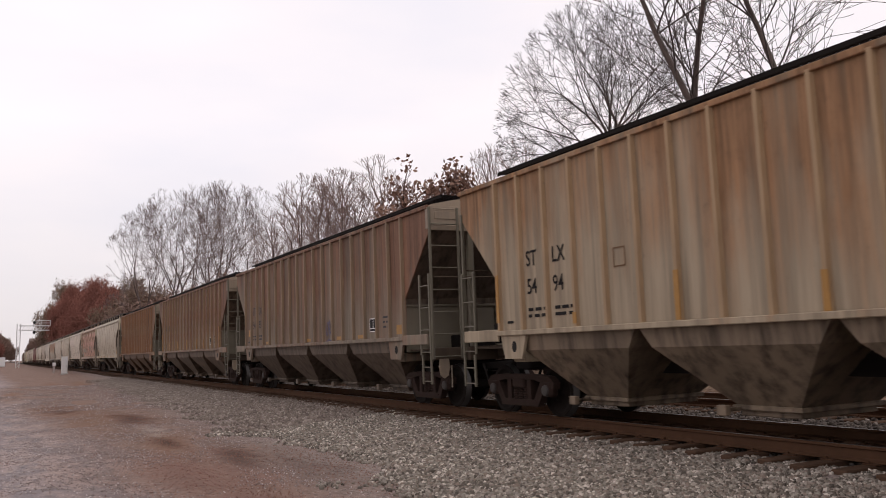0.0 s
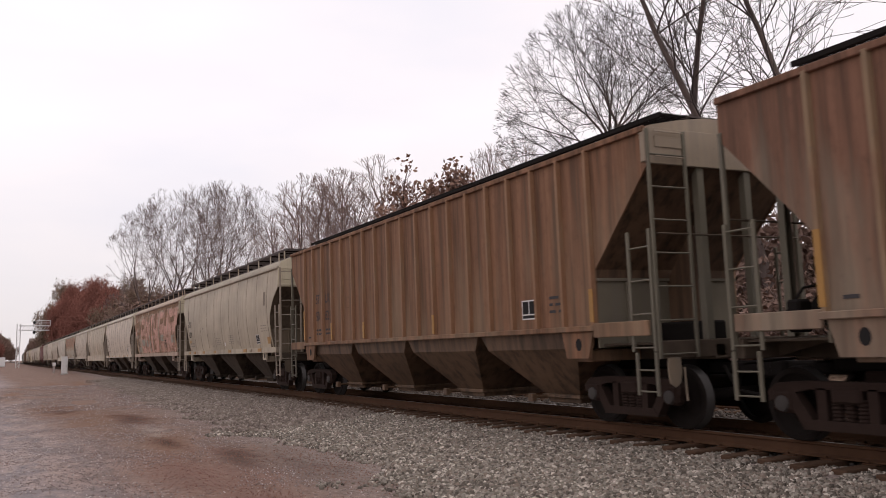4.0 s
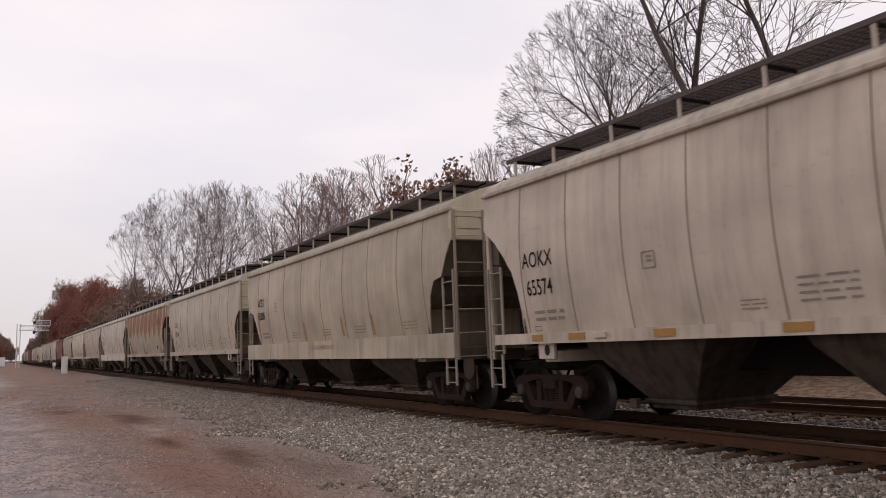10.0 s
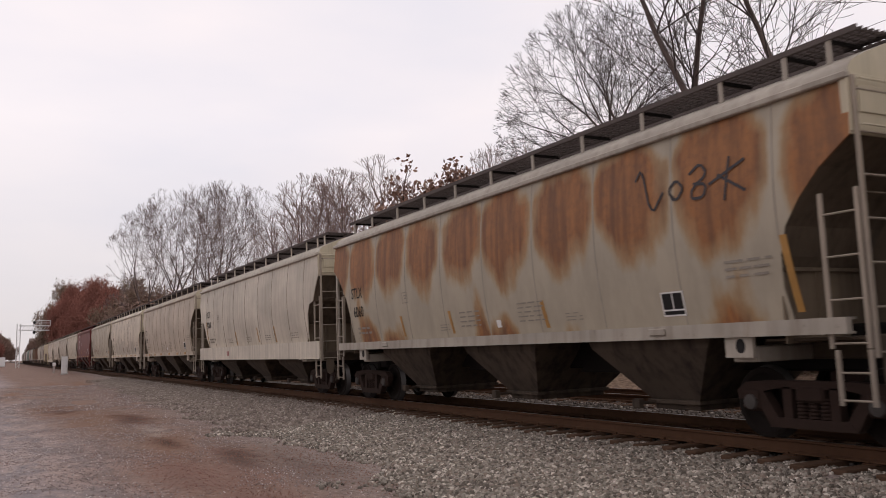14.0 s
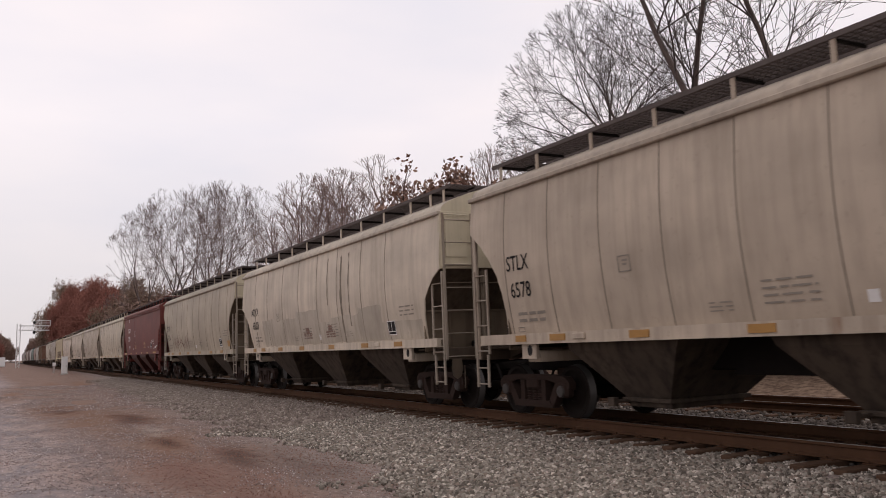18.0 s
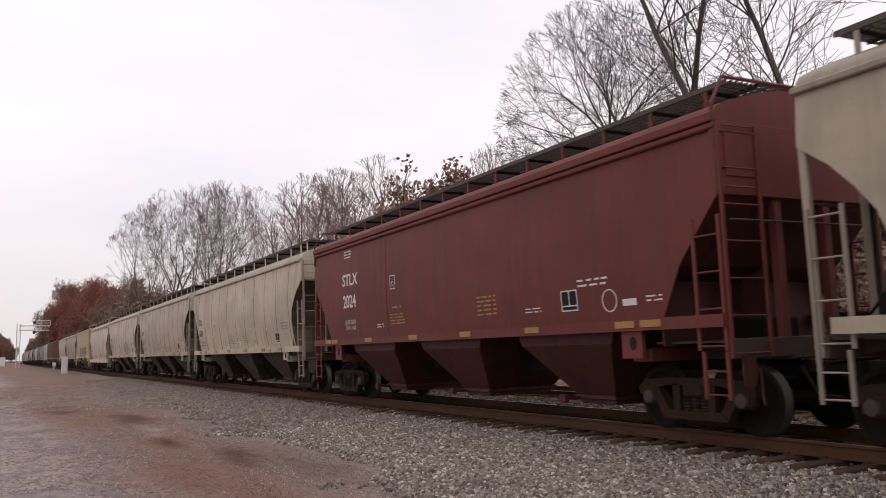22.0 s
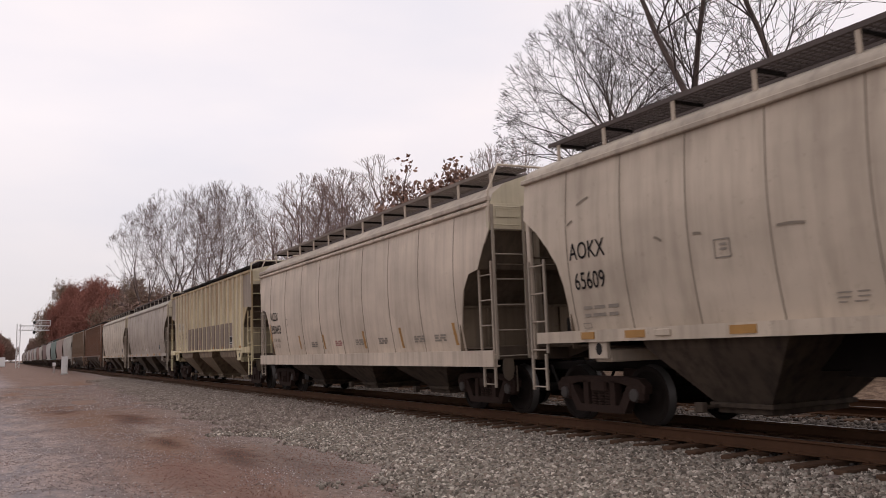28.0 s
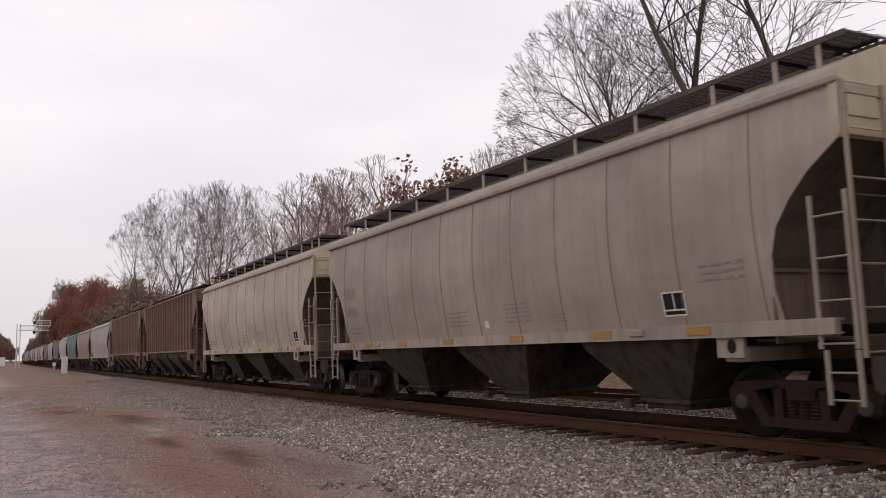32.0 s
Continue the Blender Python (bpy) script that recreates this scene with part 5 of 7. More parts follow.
# how pale each car has weathered against the common tone
SHADES = {0: 1.10, 2: 1.26, 3: 1.14, 4: 1.18, 6: 1.06, 7: 1.14, 8: 1.34, 9: 1.0, 11: 1.22, 12: 1.16, 13: 1.18, 14: 1.12, 15: 1.16}
for i, (style, length, rear, base, mark, num) in enumerate(ORDER):
    if base and i != 10:
        gain = SHADES.get(i, 1.05)
        base = (base[0] * gain, base[1] * gain, base[2] * gain * 0.975)
    seed = 40.0 + 3.1 * i
    if i == 1:
        coat = worn_spray("scraped_tan_and_rust_paint", (0.375, 0.300, 0.225), 0.74)
    elif i == 5:
        coat = panel_rust("grey_paint_with_rust_fields", (0.375, 0.325, 0.250), 6.0)
    elif i == 15:
        coat = rusted_side("tan_paint_streaked_brown", base, (0.30, 0.212, 0.115), 0.24, seed)
    elif i == 10:
        coat = paint("maroon_car_paint", base, dirt=(0.075, 0.030, 0.024), dirty=0.55, seed=seed, rough=0.6)
    else:
        coat = paint("weathered_car_paint", base, dirty=0.32, seed=seed, rusty=0.06, dirt=(0.185, 0.145, 0.105), rust=(0.20, 0.12, 0.07))
    pale = base or ((0.40, 0.295, 0.225) if i == 1 else (0.36, 0.32, 0.27))
    trim = coat if i in (10, 15) else paint("pale_sill_paint", tuple(min(1, c * 1.0) for c in pale), seed=seed, dirty=0.42, rusty=0.22, dirt=(0.13, 0.095, 0.07), rust=(0.20, 0.11, 0.065), blot=2.0)
    rail = trim if i in (10, 15) else paint("worn_rail_paint", (0.32, 0.265, 0.21), seed=seed, dirty=0.6, rusty=0.35, rust=(0.16, 0.09, 0.06))
    cap = coat if i == 10 else CREAM
    eave_coat = trim if i in (1, 5) else None if i in (10, 15) else paint("dull_eave_paint", tuple(c * 0.80 for c in pale), seed=seed, dirty=0.5)
    # hopper colours carry the shade under the body as well as dirt
    car, k = hopper_car(style, length, rear, coat, trim, LABELS.get(i, "dusty grey round-sided three-bay covered hopper car"), under=paint("shaded_maroon_hopper", (0.085, 0.030, 0.025), dirty=0.7, seed=8.0, dirt=(0.025, 0.015, 0.013)) if i == 10 else SHADED_DUST if i != 15 else paint("tan_dusty_shaded_hopper", (0.22, 0.165, 0.11), dirty=0.85, seed=5.0, dirt=(0.06, 0.042, 0.03), rusty=0.4), cap=cap, rail=rail, plate=None if i == 10 else BULKHEAD if i != 15 else paint("stained_cream_bulkhead", (0.40, 0.34, 0.235), dirty=0.6, seed=29.0, dirt=(0.15, 0.10, 0.06), rusty=0.3), post=END_POST if i != 10 else None, slope=SHADED_SLOPE if i != 10 else paint("shaded_maroon_hopper", (0.085, 0.030, 0.025), dirty=0.7, seed=8.0, dirt=(0.025, 0.015, 0.013)), rib_paint=paint("cream_rib_paint", (0.64, 0.555, 0.41), dirty=0.45, rusty=0.45, seed=71.0, rust=(0.22, 0.11, 0.06), blot=2.5) if i == 15 else None, eave=eave_coat, roof=eave_coat, seam_paint=GRIME if i not in (1, 5, 10) else trim if i == 5 else None)
    ROUND_CARS.append((car, k))
    if style in ("round", "smooth"):
        lettering(car, k, mark, 1.31 if i != 4 else 1.80, 2.63 if i != 4 else 2.75, 0.27, BLACK_MARK if i != 16 else BLACK_FADED, 0.81) if mark else None
        lettering(car, k, num, 1.37 if i != 4 else 1.84, {4: 2.27, 12: 2.07}.get(i, 2.15), 0.27, BLACK_MARK if i != 16 else BLACK_FADED, 0.84 if len(num) < 5 else 0.80) if num else None
        if i not in (1, 4):
            small_print(car, k, 10 * i)
        if i not in (1, 4):
            data_box(car, k, 13.24 if i != 5 else 12.78, 1.63)
        if i not in (1, 4, 5):
            for x in (1.5, 2.55, 4.55, 6.75, 9.35, 11.75, 13.75):
                strip(car, k, x, x + (0.42 if x > 2 else 0.32))
            patch(car, k, length - 1.55, length - 1.12, 1.62, 1.86, YELLOW, "reflective_square", 0.007, "large amber reflective square") if i in (0, 9) else None
        for x in (3.2, 12.6):
            y = -(sill_half(k) + 0.11)
            part("jacking_pad", Shape().box(x, x + 0.30, y - 0.025, y + 0.02, k.sill_low + 0.04, k.bottom - 0.03, 0.012).mesh("jacking_pad"), trim, car)
    elif style == "deep":
        lettering(car, k, mark, 1.46, 2.91, 0.27, BLACK_MARK, 0.76)
        lettering(car, k, num, 1.50, 2.46, 0.27, BLACK_MARK, 0.70) if num else None
        bars(car, k, 1.75, 2.6, 1.75, 2.0, 2, BLACK_FADED, seed=i)
        frame_box(car, k, 3.52, 3.80, 2.66, 2.95, BLACK_FADED, 0.02)
        bars(car, k, 3.58, 3.72, 2.74, 2.88, 2, BLACK_FADED, seed=i + 3)
        for x, z0, z1 in ((1.40, 1.72, 2.72), (6.36, 1.64, 2.18), (9.50, 1.70, 2.22), (11.62, 1.66, 2.20)):
            patch(car, k, x, x + 0.11, z0, z1, YELLOW, "reflective_strip", 0.007, lean=-0.06)
        for x in (5.1, 7.9, 10.4, 13.4):
            bars(car, k, x, x + 0.7, 1.70, 1.92, 3, BLACK_FADED, seed=i + int(x), fill=0.35)

# what only one of them carries
car, k = ROUND_CARS[0]
patch(car, k, 1.30, 1.48, 2.95, 3.42, GRIME, "stain", 0.004)
patch(car, k, 14.50, 14.74, 2.95, 3.42, GRIME, "stain", 0.004)
patch(car, k, 1.36, 1.70, 1.84, 2.02, YELLOW, "reflective_square", 0.007)
car, k = ROUND_CARS[1]
# big pink block letters, worn, with brown and grey-green fields in them
BLOCKS = ((1.05, 1.55, 2.70, 3.95), (3.20, 4.75, 1.55, 3.72), (5.00, 5.62, 1.55, 3.78), (5.62, 6.35, 1.55, 3.45), (6.55, 7.75, 1.55, 3.80), (8.00, 8.62, 1.55, 3.88), (8.62, 9.20, 1.55, 2.90), (9.20, 9.82, 1.55, 3.86), (10.26, 11.50, 1.55, 3.82), (11.62, 13.02, 1.55, 3.88), (13.16, 15.25, 1.55, 3.86), (15.25, 15.70, 2.9, 3.84))
for x0, x1, z0, z1 in BLOCKS:
    patch(car, k, x0, x1, z0, z1, PINK, "sprayed_shape", 0.006, "faded pink sprayed block", rag=0.045)
for x0, x1, z0, z1 in ((3.55, 4.62, 3.05, 3.36), (3.5, 4.6, 2.50, 2.62), (5.25, 5.60, 2.75, 3.20), (6.85, 7.25, 2.30, 3.80), (8.62, 9.20, 2.95, 3.86), (8.2, 8.5, 1.7, 2.3), (10.50, 11.48, 3.14, 3.44), (11.92, 12.60, 2.98, 3.90), (13.72, 15.00, 3.10, 3.40), (1.10, 2.40, 3.20, 3.62), (1.55, 2.9, 2.76, 2.94), (0.55, 1.05, 3.3, 3.9)):
    patch(car, k, x0, x1, z0, z1, BROWN_PATCH, "rust_patch", 0.009, rag=0.06)
for x0, x1, z0, z1 in ((3.46, 4.62, 1.98, 2.40), (5.30, 5.95, 1.90, 2.35), (10.50, 11.50, 2.15, 2.52), (13.85, 14.95, 2.02, 2.42), (6.60, 6.85, 1.6, 2.6), (1.75, 3.0, 1.60, 1.95)):
    patch(car, k, x0, x1, z0, z1, TEAL, "sprayed_shape", 0.0095, "faded grey-green sprayed patch", rag=0.05)
x = 0.4
rr = random.Random(31)
while x < 15.6:
    w = rr.uniform(0.35, 1.2)
    patch(car, k, x, min(15.8, x + w), 3.95 - rr.uniform(0.0, 0.10), 4.14, BROWN_PATCH, "rust_patch", 0.012, rag=0.05)
    x += w + rr.choice((0.0, 0.0, 0.05, 0.3))
lettering(car, k, "STLX", 1.66, 2.48, 0.27, SCRAWL_DARK, 0.74)
lettering(car, k, "6095", 1.74, 2.02, 0.27, SCRAWL_DARK, 0.80)
bars(car, k, 1.85, 2.75, 1.64, 1.86, 2, BLACK_FADED, seed=3)
lettering(car, k, "1979", 11.62, 1.76, 0.46, BLACK_MARK, 0.52, "thin black sprayed figures")
for x in (1.22, 3.12, 11.30, 15.02):
    patch(car, k, x, x + 0.10, 1.58, 2.35 if x in (1.22, 15.02) else 1.95, YELLOW, "reflective_strip", 0.012, lean=-0.08)
car, k = ROUND_CARS[3]
t_ob = Shape()
co, faces = text_mesh("DO NOT HAMMER ON CAR", 0.17, 0.86)
t_ob.add([(7.2 + c[0], -(sill_half(k) + 0.116), 1.36 + c[1]) for c in co], faces)
part("lettering", t_ob.mesh("lettering"), RED_MARK, car, "red stencilled warning on the sill")
car, k = ROUND_CARS[4]
bars(car, k, 2.02, 2.80, 1.66, 1.88, 2, BLACK_FADED, seed=40, fill=0.45)
frame_box(car, k, 1.36, 1.66, 1.64, 1.79, BLACK_FADED, 0.02)
frame_box(car, k, 3.46, 3.76, 2.48, 2.78, BLACK_FADED, 0.018)
bars(car, k, 3.52, 3.70, 2.55, 2.72, 2, BLACK_FADED, seed=41)
bars(car, k, 4.73, 5.08, 1.65, 1.80, 3, BLACK_FADED, seed=42, fill=0.4)
bars(car, k, 5.85, 6.30, 1.64, 1.92, 4, RED_FADED, seed=43, fill=0.45)
bars(car, k, 9.30, 10.00, 1.66, 1.95, 4, BLACK_FADED, seed=44, fill=0.35)
bars(car, k, 12.20, 12.90, 1.70, 1.95, 3, BLACK_FADED, seed=45, fill=0.35)
for x in (1.02, 3.78, 6.40, 9.02, 11.5, 13.95):
    patch(car, k, x, x + 0.06, 1.66 if x > 1.1 else 2.0, 2.02 if 1.1 < x < 13.9 else 2.60, DULL_AMBER if x < 13.9 else YELLOW, "reflective_strip", 0.007, lean=-0.05)
car, k = ROUND_CARS[5]
for x in (4.2, 6.55, 9.9, 15.0):
    patch(car, k, x, x + 0.10, 1.58, 2.05 if x < 14 else 2.5, YELLOW, "reflective_strip", 0.007, lean=-0.08)
scrawl(car, k, [[(12.48, 3.60), (12.62, 3.78), (12.80, 3.05), (13.05, 3.35)], [(13.25, 3.20), (13.15, 3.35), (13.30, 3.48), (13.45, 3.34), (13.30, 3.18), (13.18, 3.30)], [(13.55, 3.5), (13.75, 3.62), (13.88, 3.45), (13.60, 3.30), (13.58, 3.16), (13.80, 3.15), (13.86, 3.32), (13.62, 3.36)], [(13.9, 3.3), (14.5, 3.52)], [(14.15, 3.05), (14.25, 3.6)], [(14.5, 3.12), (14.05, 3.40)]], 0.040, SCRAWL_DARK, label="dark grey scrawled spray paint")
car, k = ROUND_CARS[6]
part("sill_stencil", Shape().box(5.18, 5.48, -sill_half(k) - 0.116, -sill_half(k) - 0.10, 1.24, 1.42).mesh("sill_stencil"), RED_MARK, car)
car, k = ROUND_CARS[8]
for x0, x1, z1 in ((2.63, 4.1, 2.42), (4.1, 6.4, 2.35), (6.4, 8.45, 2.52), (8.45, 9.4, 2.14), (9.4, 11.5, 2.22), (11.5, 12.95, 2.38), (12.95, 15.1, 1.95)):
    patch(car, k, x0, x1, 1.52, z1, SIDE_GREY, "overpaint_patch", 0.0045, "darker grey overpaint patch", rag=0.025)
for x0, x1, z0, z1 in ((10.32, 10.44, 1.55, 3.85), (10.92, 10.98, 1.95, 3.90), (9.3, 9.36, 2.6, 3.9)):
    patch(car, k, x0, x1, z0, z1, GRIME, "stain", 0.0055, "dark run-off stain", rag=0.03)
for cx in (7.35, 9.30):
    bars(car, k, cx - 0.36, cx + 0.36, 1.66, 1.86, 3, SCRAWL_FAINT, "sprayed_emblem", int(cx), 0.6)
    patch(car, k, cx - 0.16, cx + 0.17, 1.84, 2.02, SCRAWL_FAINT, "sprayed_emblem", 0.007)
patch(car, k, 8.35, 8.53, 2.2, 2.5, SIDE_GREY, "overpaint_patch", 0.0045)
car, k = ROUND_CARS[9]
rr = random.Random(6)
for i in range(8):
    x, z0 = 3.1 + 0.48 * i, 1.60 + rr.uniform(0, 0.08)
    h = rr.uniform(0.45, 0.68)
    pts = [(x + rr.uniform(0, 0.40), z0 + h * v + rr.uniform(-0.06, 0.06)) for v in rr.choice(((0, 1, 0.55, 0.1), (1, 0, 0.6, 0.9, 0.2), (0.9, 0.1, 0.15, 0.7), (0.1, 0.6, 1, 0.5, 0.45, 0)))]
    scrawl(car, k, [pts, [(x, z0 + h * 0.5), (x + rr.uniform(0.2, 0.45), z0 + h * rr.uniform(0.3, 0.8))]], 0.045, SCRAWL_FAINT, label="faded red-brown scrawled spray paint")
car, k = ROUND_CARS[13]
rr = random.Random(7)
out = [(9.60, 1.70), (9.62, 2.22), (9.95, 2.36), (10.15, 2.10), (10.35, 2.38), (10.75, 2.40), (10.95, 2.15), (11.10, 2.36), (11.42, 2.26), (11.45, 2.0), (11.76, 1.74), (11.62, 1.56), (11.2, 1.62), (10.8, 1.54), (10.4, 1.60), (10.0, 1.54), (9.66, 1.64)]
scrawl(car, k, [out] + [[(9.85 + 0.30 * i, 1.72 + 0.05 * (i % 2)), (9.90 + 0.30 * i, 1.90), (9.84 + 0.30 * i, 2.06 + 0.04 * (i % 3))] for i in range(6)], 0.050, SCRAWL_DARK, label="dark outlined spray-painted shapes")
for x0, z0, x1, z1 in ((1.55, 3.50, 1.85, 3.58), (1.30, 3.20, 1.44, 3.26), (4.05, 2.70, 4.2, 2.68), (5.4, 2.62, 5.8, 2.60), (3.3, 2.75, 3.45, 2.68)):
    scrawl(car, k, [[(x0, z0), ((x0 + x1) / 2, (z0 + z1) / 2 + 0.015), (x1, z1)]], 0.035, GRIME, "scrape")
car, k = ROUND_CARS[11]
tag = []
for q in range(7):                                  # a looping tag that runs down along the cut edge
    x, z = 0.38 + 0.115 * q, 3.72 - 0.155 * q
    tag.append([(x, z), (x + 0.10, z + 0.22), (x + 0.19, z + 0.10), (x + 0.08, z - 0.02), (x + 0.02, z + 0.08)])
scrawl(car, k, tag, 0.038, SCRAWL_PALE, label="pale grey scrawled spray paint")
car, k = ROUND_CARS[10]
lettering(car, k, "STLX", 2.25, 3.01, 0.30, WHITE_MARK, 1.08, bold=0.022)
lettering(car, k, "2024", 2.28, 2.43, 0.32, WHITE_MARK, 0.98, bold=0.022)
bars(car, k, 2.35, 2.85, 3.70, 3.93, 3, WHITE_MARK, seed=1, fill=0.4)
lettering(car, k, "LD LMT  224700", 2.33, 1.99, 0.11, WHITE_MARK, 0.70)
lettering(car, k, "LT WT   61300", 2.36, 1.84, 0.11, WHITE_MARK, 0.70)
frame_box(car, k, 5.34, 5.62, 2.70, 3.03, WHITE_MARK, 0.02)
lettering(car, k, "C", 5.42, 2.78, 0.11, WHITE_MARK, 0.9)
bars(car, k, 5.40, 5.92, 2.22, 2.29, 1, YELLOW, seed=2)
bars(car, k, 5.28, 6.05, 1.84, 2.12, 4, YELLOW, seed=3, fill=0.4)
bars(car, k, 9.35, 10.05, 1.84, 2.25, 5, YELLOW, seed=4, fill=0.4)
bars(car, k, 4.45, 4.85, 1.80, 1.92, 2, WHITE_MARK, seed=5, fill=0.4)
bars(car, k, 11.0, 11.5, 1.82, 1.93, 2, WHITE_MARK, seed=7, fill=0.4)
bars(car, k, 12.55, 13.3, 2.14, 2.30, 2, WHITE_MARK, seed=8, fill=0.4)
patch(car, k, 13.60, 13.90, 1.83, 1.93, WHITE_MARK, "sticker", 0.006)
bars(car, k, 14.12, 14.45, 1.83, 1.95, 2, WHITE_MARK, seed=9, fill=0.4)
data_box(car, k, 12.08, 1.82)
scrawl(car, k, [[(13.31 + 0.17 * math.cos(6.2832 * i / 12), 1.93 + 0.17 * math.sin(6.2832 * i / 12)) for i in range(13)]], 0.02, WHITE_MARK, "stencil_ring")
for x in (1.0, 1.5, 3.85, 6.4, 8.75, 11.08, 13.5, 14.05):
    strip(car, k, x, x + 0.42, 1.50, 1.60)
car, k = ROUND_CARS[14]
lettering(car, k, "MCEX", 1.37, 2.36, 0.27, BLACK_MARK, 0.82)
lettering(car, k, "350453", 1.39, 1.93, 0.27, BLACK_MARK, 0.93)
lettering(car, k, "LD LMT 223500", 1.50, 1.66, 0.10, BLACK_FADED, 0.75)
lettering(car, k, "LT WT  62500", 1.53, 1.47, 0.10, BLACK_FADED, 0.75)
frame_box(car, k, 3.0, 3.22, 2.14, 2.36, BLACK_FADED, 0.018)
for x, z0, z1 in ((1.26, 1.34, 2.26), (4.2, 1.4, 1.8), (6.36, 1.36, 1.78), (9.36, 1.34, 1.78), (11.6, 1.32, 1.79), (14.2, 1.34, 1.8)):
    patch(car, k, x, x + 0.11, z0, z1, YELLOW, "reflective_strip", 0.007, lean=-0.06)
for x in (5.3, 7.3, 8.8, 10.3, 12.3, 13.3):
    bars(car, k, x, x + 0.52, 1.42, 1.58, 3, BLACK_FADED if x != 7.3 else RED_MARK, seed=int(x * 10), fill=0.75)
car, k = ROUND_CARS[15]
for i, x in enumerate(k.ribs[:-1]):
    if 3.6 < x < 13.0:
        patch(car, k, x + 0.06, k.ribs[i + 1] - 0.06, 1.53, 2.56, GREY_BAND, "grey_panel", 0.004)
    if 4.4 < x < 13.0:
        y = -half_width(k, 2) - 0.073
        part("grey_panel", Shape().box(x - 0.037, x + 0.037, y - 0.004, y + 0.05, 1.53, 2.55).mesh("grey_panel"), GREY_BAND, car)
patch(car, k, 15.06, 16.27, 3.05, 4.28, SMOKE, "stain", 0.004, rag=0.03)
patch(car, k, 0.08, 1.27, 3.2, 4.28, SMOKE, "stain", 0.004, rag=0.03)
for body, x, z in (("TI", 2.19, 2.60), ("LX", 2.99, 2.58), ("51", 2.25, 2.14), ("22", 3.00, 2.14), ("50", 3.78, 2.14)):
    if z > 2.2:
        patch(car, k, x - 0.04, x + 0.44, z - 0.06, z + 0.34, PALE_PANEL, "stencil_panel", 0.007)
    lettering(car, k, body, x, z, 0.26, BLACK_MARK, 0.72)
bars(car, k, 2.3, 2.8, 1.66, 1.92, 2, BLACK_FADED, seed=1)
bars(car, k, 3.1, 3.6, 1.66, 1.92, 2, BLACK_FADED, seed=2)
data_box(car, k, 12.86, 1.69)
for x in (2.2, 3.85, 5.35, 7.12, 8.2, 9.9, 11.5, 14.2):
    patch(car, k, x, x + 0.5, 1.53, 1.62, YELLOW, "reflective_strip", 0.008)
bars(car, k, 6.95, 7.6, 1.72, 1.95, 3, RED_MARK, seed=6, fill=0.3)


# the cars that stay far back
r = random.Random(8)
rear = -208.66
FAR = [("ribbed4", (0.155, 0.082, 0.052)), ("ribbed4", (0.185, 0.120, 0.078)), ("round", (0.36, 0.33, 0.29)), ("round", (0.27, 0.18, 0.15)), ("round", (0.075, 0.135, 0.115)), ("round", (0.40, 0.38, 0.36)), ("ribbed4", (0.115, 0.055, 0.045)),
       ("round", GREY), ("ribbed4", (0.18, 0.08, 0.055)), ("round", (0.35, 0.34, 0.32)), ("round", (0.30, 0.22, 0.19)), ("deep", (0.37, 0.34, 0.32))]
for i in range(42):
    style, base = FAR[i] if i < len(FAR) else r.choice(FAR)
    length = 16.7 if style == "ribbed4" else 16.0
    rear -= length + (1.45 if style == "ribbed4" else 1.3)
    coat = paint("distant_car_paint", base, seed=float(i % 7), dirty=0.4, rusty=0.4 if style == "ribbed4" else 0.0)
    hopper_car(style, length, rear, coat, coat, "brown ribbed covered hopper car far back in the train" if style == "ribbed4" else "weathered covered hopper car far back in the train", near=i < 3, under=SHADED_DUST)

# ---- bare woods behind the tracks ----
def np_mesh(name, co, faces, smooth=False):
    """A mesh from arrays: points (n, 3) and faces (m, 3 or 4)."""
    me = bpy.data.meshes.new(name)
    m, k = faces.shape
    me.vertices.add(len(co))
    me.vertices.foreach_set("co", np.ascontiguousarray(co, dtype=np.float32).ravel())
    me.loops.add(m * k)
    me.loops.foreach_set("vertex_index", faces.astype(np.int32).ravel())
    me.polygons.add(m)
    me.polygons.foreach_set("loop_start", np.arange(0, m * k, k, dtype=np.int32))
    if smooth:
        me.polygons.foreach_set("use_smooth", np.ones(m, dtype=bool))
    me.update(calc_edges=True)
    return me


def limbs_to_mesh(name, segs, n):
    """Tapered limbs: rows of start, end, start radius, end radius."""
    a = np.array(segs, dtype=np.float64)
    p0, p1, r0, r1 = a[:, 0:3], a[:, 3:6], a[:, 6], a[:, 7]
    d = p1 - p0
    d /= np.linalg.norm(d, axis=1)[:, None] + 1e-9
    ref = np.where(np.abs(d[:, 2:3]) > 0.9, np.array([[1.0, 0, 0]]), np.array([[0, 0, 1.0]]))
    u = np.cross(d, ref)
    u /= np.linalg.norm(u, axis=1)[:, None] + 1e-9
    w = np.cross(d, u)
    ang = 2 * np.pi * np.arange(n) / n
    ring = u[:, None, :] * np.cos(ang)[None, :, None] + w[:, None, :] * np.sin(ang)[None, :, None]
    v = np.concatenate([p0[:, None, :] + ring * r0[:, None, None], p1[:, None, :] + ring * r1[:, None, None]], axis=1).reshape(-1, 3)
    base = (np.arange(len(a)) * 2 * n)[:, None]
    k = np.arange(n)
    f = np.stack([base + k, base + (k + 1) % n, base + n + (k + 1) % n, base + n + k], axis=2).reshape(-1, 4)
    return np_mesh(name, v, f, True)


